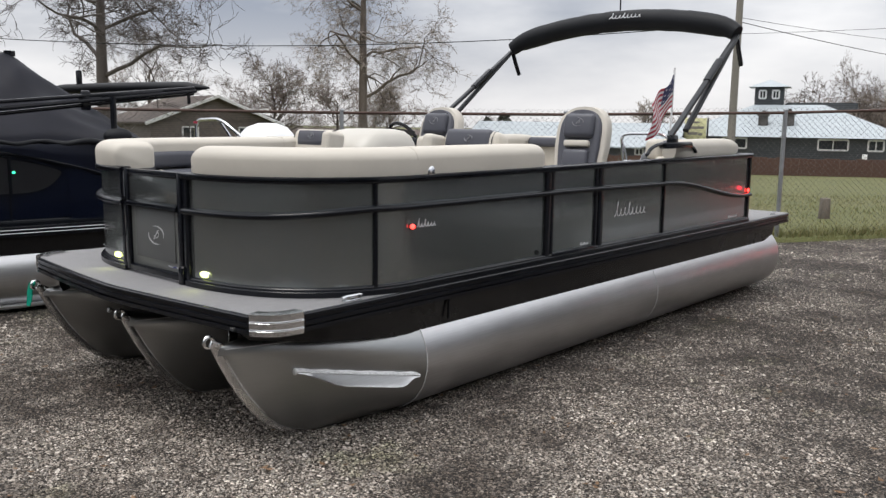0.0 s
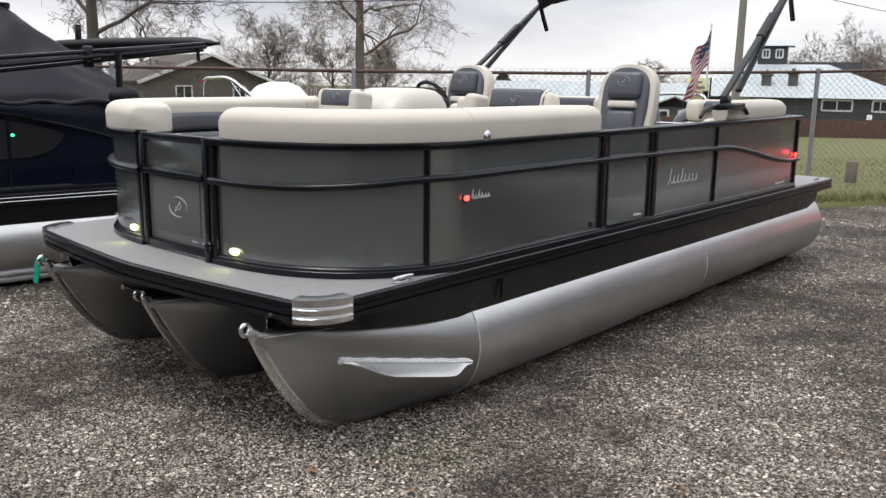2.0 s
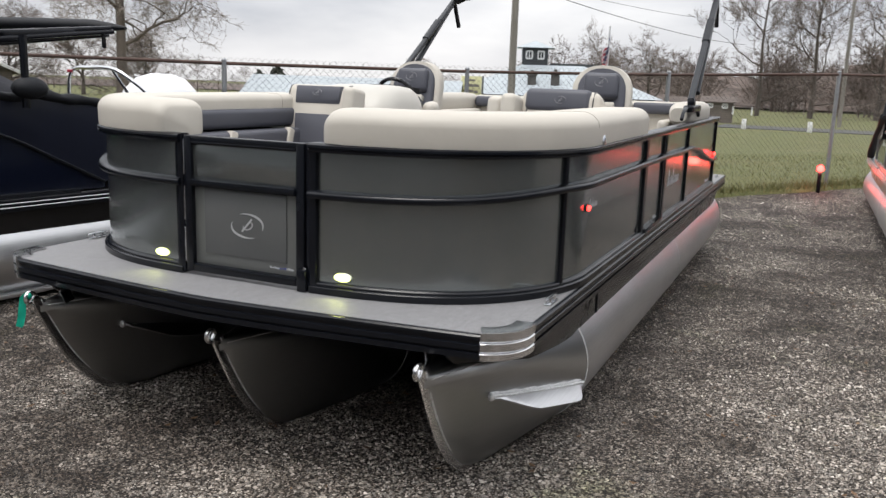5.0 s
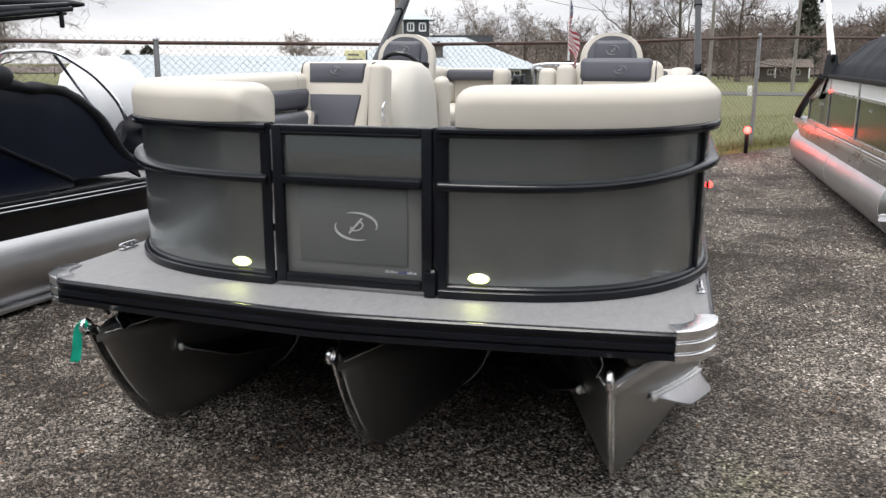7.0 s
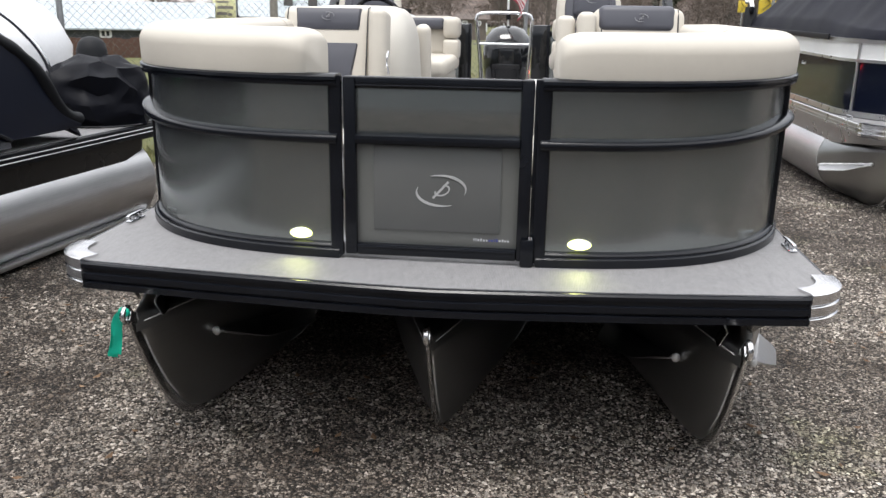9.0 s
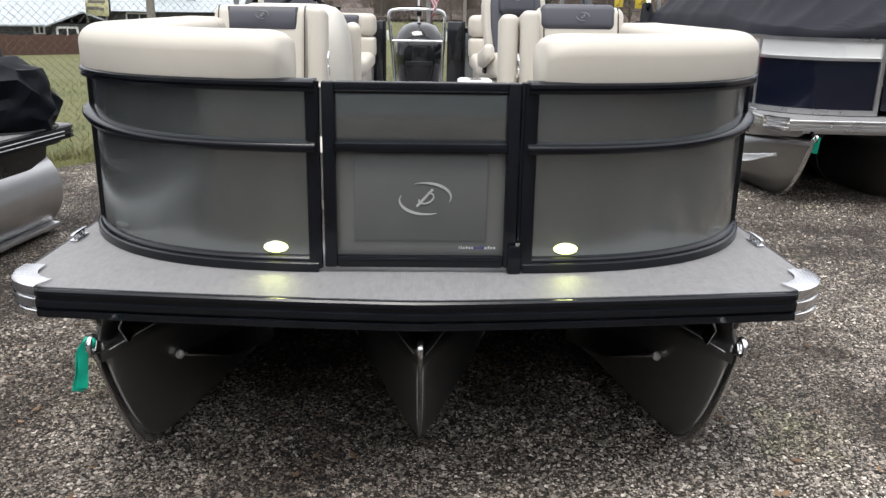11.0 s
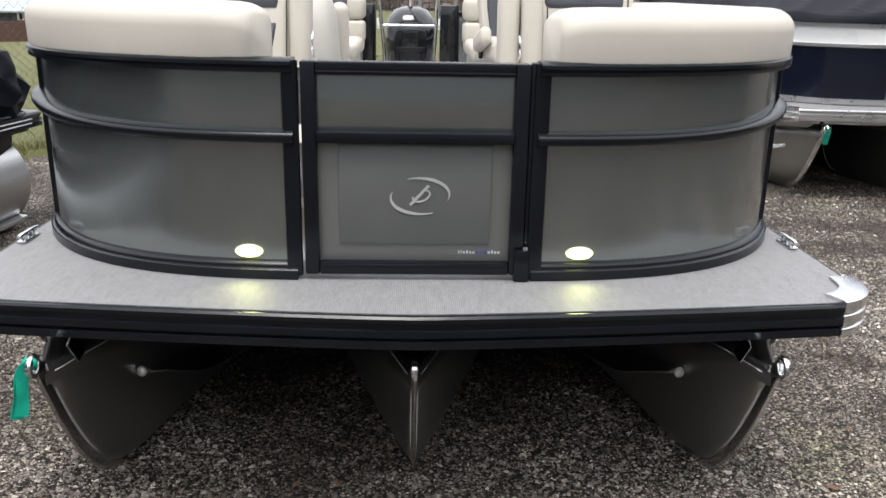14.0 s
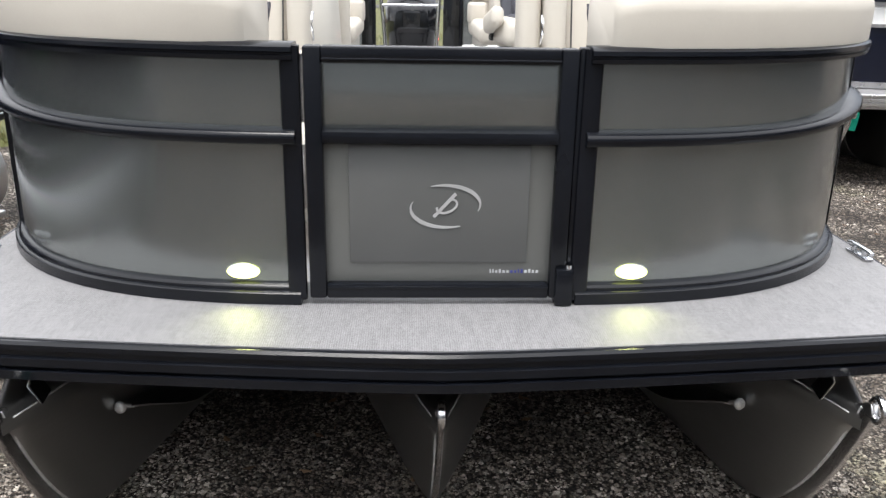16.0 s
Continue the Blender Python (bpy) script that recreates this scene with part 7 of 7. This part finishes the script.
def gable_roof(w, d, z, rise, over, thick, ridge="x"):
    if ridge == "x":
        pr = [(-d / 2 - over, z - over * rise / (d / 2)), (0, z + rise), (d / 2 + over, z - over * rise / (d / 2)), (d / 2 + over, z - over * rise / (d / 2) + thick), (0, z + rise + thick), (-d / 2 - over, z - over * rise / (d / 2) + thick)]
        return loft([[(x, y, zz) for y, zz in pr] for x in (-w / 2 - over, w / 2 + over)])
    pr = [(-w / 2 - over, z - over * rise / (w / 2)), (0, z + rise), (w / 2 + over, z - over * rise / (w / 2)), (w / 2 + over, z - over * rise / (w / 2) + thick), (0, z + rise + thick), (-w / 2 - over, z - over * rise / (w / 2) + thick)]
    return loft([[(x, y, zz) for x, zz in pr] for y in (-d / 2 - over, d / 2 + over)])


def hip_roof(w, d, z, rise, over, ridge):
    b = bmesh.new()
    lo = [(-w / 2 - over, -d / 2 - over, z), (w / 2 + over, -d / 2 - over, z), (w / 2 + over, d / 2 + over, z), (-w / 2 - over, d / 2 + over, z)]
    v = [b.verts.new(p) for p in lo] + [b.verts.new((-ridge / 2, 0, z + rise)), b.verts.new((ridge / 2, 0, z + rise))]
    for f in ((0, 1, 5, 4), (1, 2, 5), (2, 3, 4, 5), (3, 0, 4), (3, 2, 1, 0)):
        b.faces.new([v[i] for i in f])
    return b


def house(label, m, w, d, h, wall_mat, roof, roof_mat, windows):
    t = thing("house", label, "house", m)
    part("wall", box((0, 0, h / 2 - 0.3), (w, d, h + 0.6)), wall_mat, t)
    part("roof", roof, roof_mat, t, "", 20)
    for c, ww, hh, face in windows:
        window_on(t, c, ww, hh, face)
    return t


# low house with a lookout turret
SX, SY = -18.3, 55.5
TURN_H = 18
hs = house("long low slate-grey house with pale metal roof and turret", pose(SX, SY, FAR_Z, 0, 0, TURN_H) @ pose(-1.15, 0, 0), 12.7, 9.0, 1.05, SIDING, hip_roof(12.7, 9.0, 1.0, 2.05, 0.5, 4.2), METAL_ROOF, [((-2.85, -4.52, 0.6), 1.4, 0.6, (0, -1)), ((2.65, -4.52, 0.6), 1.6, 0.6, (0, -1)), ((4.9, -4.52, 0.6), 0.8, 0.6, (0, -1))])
part("turret", box((-1.25, 1.0, 3.45), (1.75, 1.75, 1.5)), SIDING, hs, "square slate-grey turret")
rt = hip_roof(1.75, 1.75, 4.2, 0.5, 0.4, 0.05)
bmesh.ops.translate(rt, vec=(-1.25, 1.0, 0), verts=rt.verts)
part("turret_roof", rt, METAL_ROOF, hs, "pale turret roof", 20)
for u in (-1.65, -0.85):
    window_on(hs, (u, 0.11, 3.72), 0.4, 0.5, (0, -1))
window_on(hs, (-2.14, 1.2, 3.72), 0.55, 0.7, (-1, 0))
part("flat_wing", box((1.9, 1.6, 2.95), (4.2, 2.6, 0.5)), SIDING, hs)
for u, h in ((-1.35, 0.85), (0.15, 0.95)):
    stack = part("chimney", box((u, -3.1, 1.45 + h / 2), (0.55, 0.5, h), 0.03), CHIMNEY, hs, "squat stained masonry chimney")
    part("chimney_cap", box((u, -3.1, 1.47 + h), (0.70, 0.64, 0.12), 0.02), CHIMNEY, stack)
    part("flue", cyl((u, -3.1, 1.64 + h), 0.13, 0.26, n=12, r2=0.10), CHIMNEY, stack)

house("long shed with blue-grey metal roof", pose(-29.0, 45.2, FAR_Z, 0, 0, 20), 12.5, 6.0, 0.45, SIDING, gable_roof(12.5, 6.0, 0.4, 1.25, 0.4, 0.08), METAL_ROOF, [((-3.2, -3.02, 0.05), 1.0, 0.36, (0, -1)), ((1.0, -3.02, 0.05), 0.5, 0.36, (0, -1)), ((4.4, -3.02, 0.05), 0.45, 0.4, (0, -1))])
house("small gabled outbuilding with pale roof", pose(-21.4, 43.4, FAR_Z, 0, 0, 22), 2.9, 4.0, 0.42, SIDING, gable_roof(2.9, 4.0, 0.36, 0.58, 0.3, 0.08, "y"), METAL_ROOF, [((-0.75, -2.02, 0.0), 0.9, 0.5, (0, -1)), ((0.7, -2.02, 0.0), 0.9, 0.5, (0, -1))])
h2 = house("taupe house with a brown gabled roof and white eaves", pose(-54.0, 32.9, FAR_Z - 0.62, 0, 0, 82), 9.0, 8.0, 2.1, SIDING_TAUPE, gable_roof(9.0, 8.0, 2.0, 1.7, 0.5, 0.12, "y"), SHINGLE, [((-1.8, -4.02, 1.2), 1.1, 0.9, (0, -1)), ((2.2, -4.02, 1.2), 0.9, 0.9, (0, -1))])
gw = bmesh.new()
v = [gw.verts.new(p) for p in ((-4.5, -4.0, 2.0), (4.5, -4.0, 2.0), (0, -4.0, 3.7), (-4.5, -3.9, 2.0), (4.5, -3.9, 2.0), (0, -3.9, 3.7))]
for f in ((0, 1, 2), (5, 4, 3), (0, 3, 4, 1), (1, 4, 5, 2), (2, 5, 3, 0)):
    gw.faces.new([v[i] for i in f])
part("gable_wall", gw, SIDING_TAUPE, h2)
for sg in (1, -1):
    part("eave_board", sweep([(sg * 5.05, -4.56, 1.83), (0, -4.56, 3.74)], rounded(0.06, 0.22, 0.02, k=1)), TRIM_WHITE, h2, "white eave board")
house("white cottage with grey roof", pose(-11.9, 60, FAR_Z + 0.2, 0, 0, 12), 2.3, 2.0, 0.62, SIDING_WHITE, gable_roof(2.3, 2.0, 0.6, 0.42, 0.15, 0.06), SHINGLE, [((-0.7, -1.02, 0.38), 0.3, 0.28, (0, -1)), ((0, -1.02, 0.38), 0.3, 0.28, (0, -1)), ((0.7, -1.02, 0.38), 0.3, 0.28, (0, -1))])
h3 = house("tan two-part house among the trees", pose(-8.9, 60, FAR_Z + 0.2, 0, 0, 5), 2.0, 1.8, 0.85, SIDING_TAUPE, gable_roof(2.0, 1.8, 0.83, 0.3, 0.2, 0.06), SHINGLE, [((-0.5, -0.92, 0.55), 0.3, 0.25, (0, -1)), ((0.45, -0.92, 0.55), 0.3, 0.25, (0, -1))])
part("porch_roof", box((1.6, -0.3, 0.62), (1.6, 1.6, 0.08), 0.02), SHINGLE, h3, "low porch roof")
for du in (1.0, 2.2):
    part("porch_post", box((du, -1.0, 0.3), (0.1, 0.1, 0.6)), TRIM_WHITE, h3)

h4 = house("low tan house with an open porch under the woods", pose(7.2, 95, FAR_Z, 0, 0, -4), 5.0, 3.0, 1.05, SIDING_TAUPE, gable_roof(5.2, 3.2, 1.1, 0.75, 0.25, 0.08), BARK_PALE, [((-1.2, -1.52, 0.6), 0.6, 0.5, (0, -1)), ((1.3, -1.52, 0.6), 0.6, 0.5, (0, -1))])
part("porch_roof", box((0, -2.2, 1.12), (5.2, 1.5, 0.1), 0.02), BARK_PALE, h4, "pale lean-to porch roof")
for du in (-2.4, -0.8, 0.8, 2.4):
    part("porch_post", box((du, -2.85, 0.55), (0.12, 0.12, 1.1)), TRIM_WHITE, h4)

# board fence before the low house
bf = thing("board_fence", "weathered red-brown board fence before the low house", "fence", kind="structure")
bmesh_board = box((0, 0, 0.36), (0.303, 0.03, 0.80), 0.006, 1)
first = part("board", bmesh_board, FENCE_WOOD, bf)
A0, A1 = Vector((-24.0, 25.0, FAR_Z - 0.47)), Vector((-8.2, 36.0, FAR_Z - 0.47))
nb = 63
first.matrix_basis = pose(A0.x, A0.y, A0.z, 0, 0, 35)
for i in range(1, nb):
    p = A0.lerp(A1, i / nb)
    o = new("board", first.data)
    o.parent = bf
    o.matrix_basis = pose(p.x, p.y, p.z + random.uniform(-0.03, 0.03), 0, random.uniform(-0.6, 0.6), 35)

# road, guard posts and sign
rd = loft([[(-8, 50, FAR_Z - LAWN_DROP + 0.06), (-8, 56, FAR_Z - LAWN_DROP + 0.06), (-8, 56, FAR_Z - LAWN_DROP + 0.03), (-8, 50, FAR_Z - LAWN_DROP + 0.03)], [(80, 50, FAR_Z - LAWN_DROP + 0.06), (80, 56, FAR_Z - LAWN_DROP + 0.06), (80, 56, FAR_Z - LAWN_DROP + 0.03), (80, 50, FAR_Z - LAWN_DROP + 0.03)]])
structure("road", rd, ASPHALT, "grey country road")
gp = thing("guard_post", "short white roadside post", "post", pose(-13, 49, FAR_Z - LAWN_DROP), "roadside posts")
part("body", cyl((0, 0, 0.3), 0.13, 0.6, n=10, bevel=0.03), TRIM_WHITE, gp)
for i in range(1, 9):
    copy_thing(gp, pose(-13 + i * 3.4, 49 + 0.2 * (i % 2), FAR_Z - LAWN_DROP))
sg_ = thing("road_sign", "pale yellow sign board on two posts by the low house", "sign", pose(-22.6, 48.5, FAR_Z - 0.35, 0, 0, 22))
part("board", box((0, 0, 1.75), (1.3, 0.06, 1.35), 0.01), SIGN_PALE, sg_)
part("side_panel", box((0.72, 0, 1.7), (0.10, 0.08, 1.5), 0.01), SIGN_BLACK, sg_)
for k, (du, dz, w, h) in enumerate(((-0.1, 0.42, 0.7, 0.14), (0.05, 0.1, 0.9, 0.2), (-0.15, -0.25, 0.6, 0.22), (0.3, -0.3, 0.24, 0.2))):
    part("lettering_bar", box((du, -0.035, 1.75 + dz), (w, 0.012, h * 0.8)), POLE_WOOD, sg_)
for du in (-0.5, 0.5):
    part("post", cyl((du, 0.03, 0.45), 0.05, 1.3, n=8), POLE_WOOD, sg_)
for x, y, s in ((6.1, 40.0, 1.0), (7.7, 52.0, 0.7)):
    cs = thing("curve_sign", "yellow road sign with a black arrow mark", "sign", pose(x, y, FAR_Z))
    part("post", cyl((0, 0.03, 0.75), 0.04, 2.5, n=8), GALV, cs)
    part("plate", box((0, 0, 2.0), (0.75 * s, 0.02, 0.95 * s), 0.01), SIGN_YELLOW, cs)
    part("arrow", sweep([(-0.18 * s, -0.014, 2.3), (0.15 * s, -0.014, 2.0), (-0.18 * s, -0.014, 1.7)], rounded(0.02, 0.16 * s, 0.004, k=1), Vector((0, 1, 0))), SIGN_BLACK, cs)


# poles and wires
def utility_pole(at, h, r, label, lamp=False, mat=POLE_WOOD):
    t = thing("utility_pole", label, "pole", pose(*at))
    part("shaft", cyl((0, 0, h / 2 - 0.25), r, h + 0.5, n=14, r2=r * 0.75), mat, t)
    if lamp:
        part("lamp_arm", rod([(0, 0, h - 0.6), (-0.5, -0.2, h - 0.35), (-0.8, -0.35, h - 0.40)], 0.03), GALV, t)
        part("lamp_head", box((-0.95, -0.4, h - 0.45), (0.4, 0.2, 0.14), 0.04), GALV, t)
        part("transformer", cyl((0.05, -0.30, h - 0.7), 0.14, 0.5, n=14, bevel=0.03), GALV, t)
    return t


utility_pole((-17.3, 41.3, FAR_Z), 9.5, 0.21, "weathered wooden utility pole with lamp and wires", True)
utility_pole((-1.2, 62.0, FAR_Z), 9.0, 0.14, "far wooden utility pole")
utility_pole((7.85, 33.0, FAR_Z), 9.0, 0.15, "dark wooden utility pole behind the boats", mat=DARK_TWIG)
utility_pole((4.1, 60.0, FAR_Z), 10.0, 0.12, "far wooden utility pole")


def wire(a, b, sag, r, name="overhead_wire"):
    a, b = Vector(a), Vector(b)
    pts = [a.lerp(b, q) - Z * (sag * 4 * q * (1 - q)) for q in np.linspace(0, 1, 24)]
    t = thing(name, "thin black overhead wire", "wire")
    part("cable", rod(pts, r, 5), BLACK, t)


PT = Vector((-17.3, 41.3, 0))
wire(PT + Z * 6.9, (-59.8, 11.4, 6.9), 1.2, 0.024)
wire(PT + Z * 9.3, (-62.0, 16.0, 10.6), 0.6, 0.014)
wire(PT + Z * 7.0, (-10.8, 97.0, 7.3), 0.5, 0.022)
wire(PT + Z * 7.2, (-11.0, 97.0, 9.8), 0.5, 0.014)
wire(PT + Z * 8.4, (30.0, 44.0, 12.5), 0.6, 0.014)
wire(PT + Z * 6.4, (30.0, 40.0, 8.5), 1.0, 0.010)

# plain grey block added unseen behind the walk to hold back low sky
sky_block = thing("workshop", "plain grey block added out of view to hold back low sky", "building", pose(-3.0, -12.0, 0))
part("wall", box((0, 0, 2.8), (44.0, 6.0, 5.6)), CONCRETE, sky_block)
part("roof", box((0, 0, 5.7), (44.8, 6.8, 0.2), 0.03), METAL_ROOF, sky_block)
# unseen dark block added beyond the last boat to dim the side reflections
side_block = thing("workshop", "dark grey block added out of view to darken side reflections", "building", pose(9.5, -2.0, 0))
part("wall", box((0, 0, 2.3), (5.0, 13.0, 4.6)), SIDING, side_block)
part("roof", box((0, 0, 4.7), (5.8, 13.8, 0.2), 0.03), METAL_ROOF, side_block)
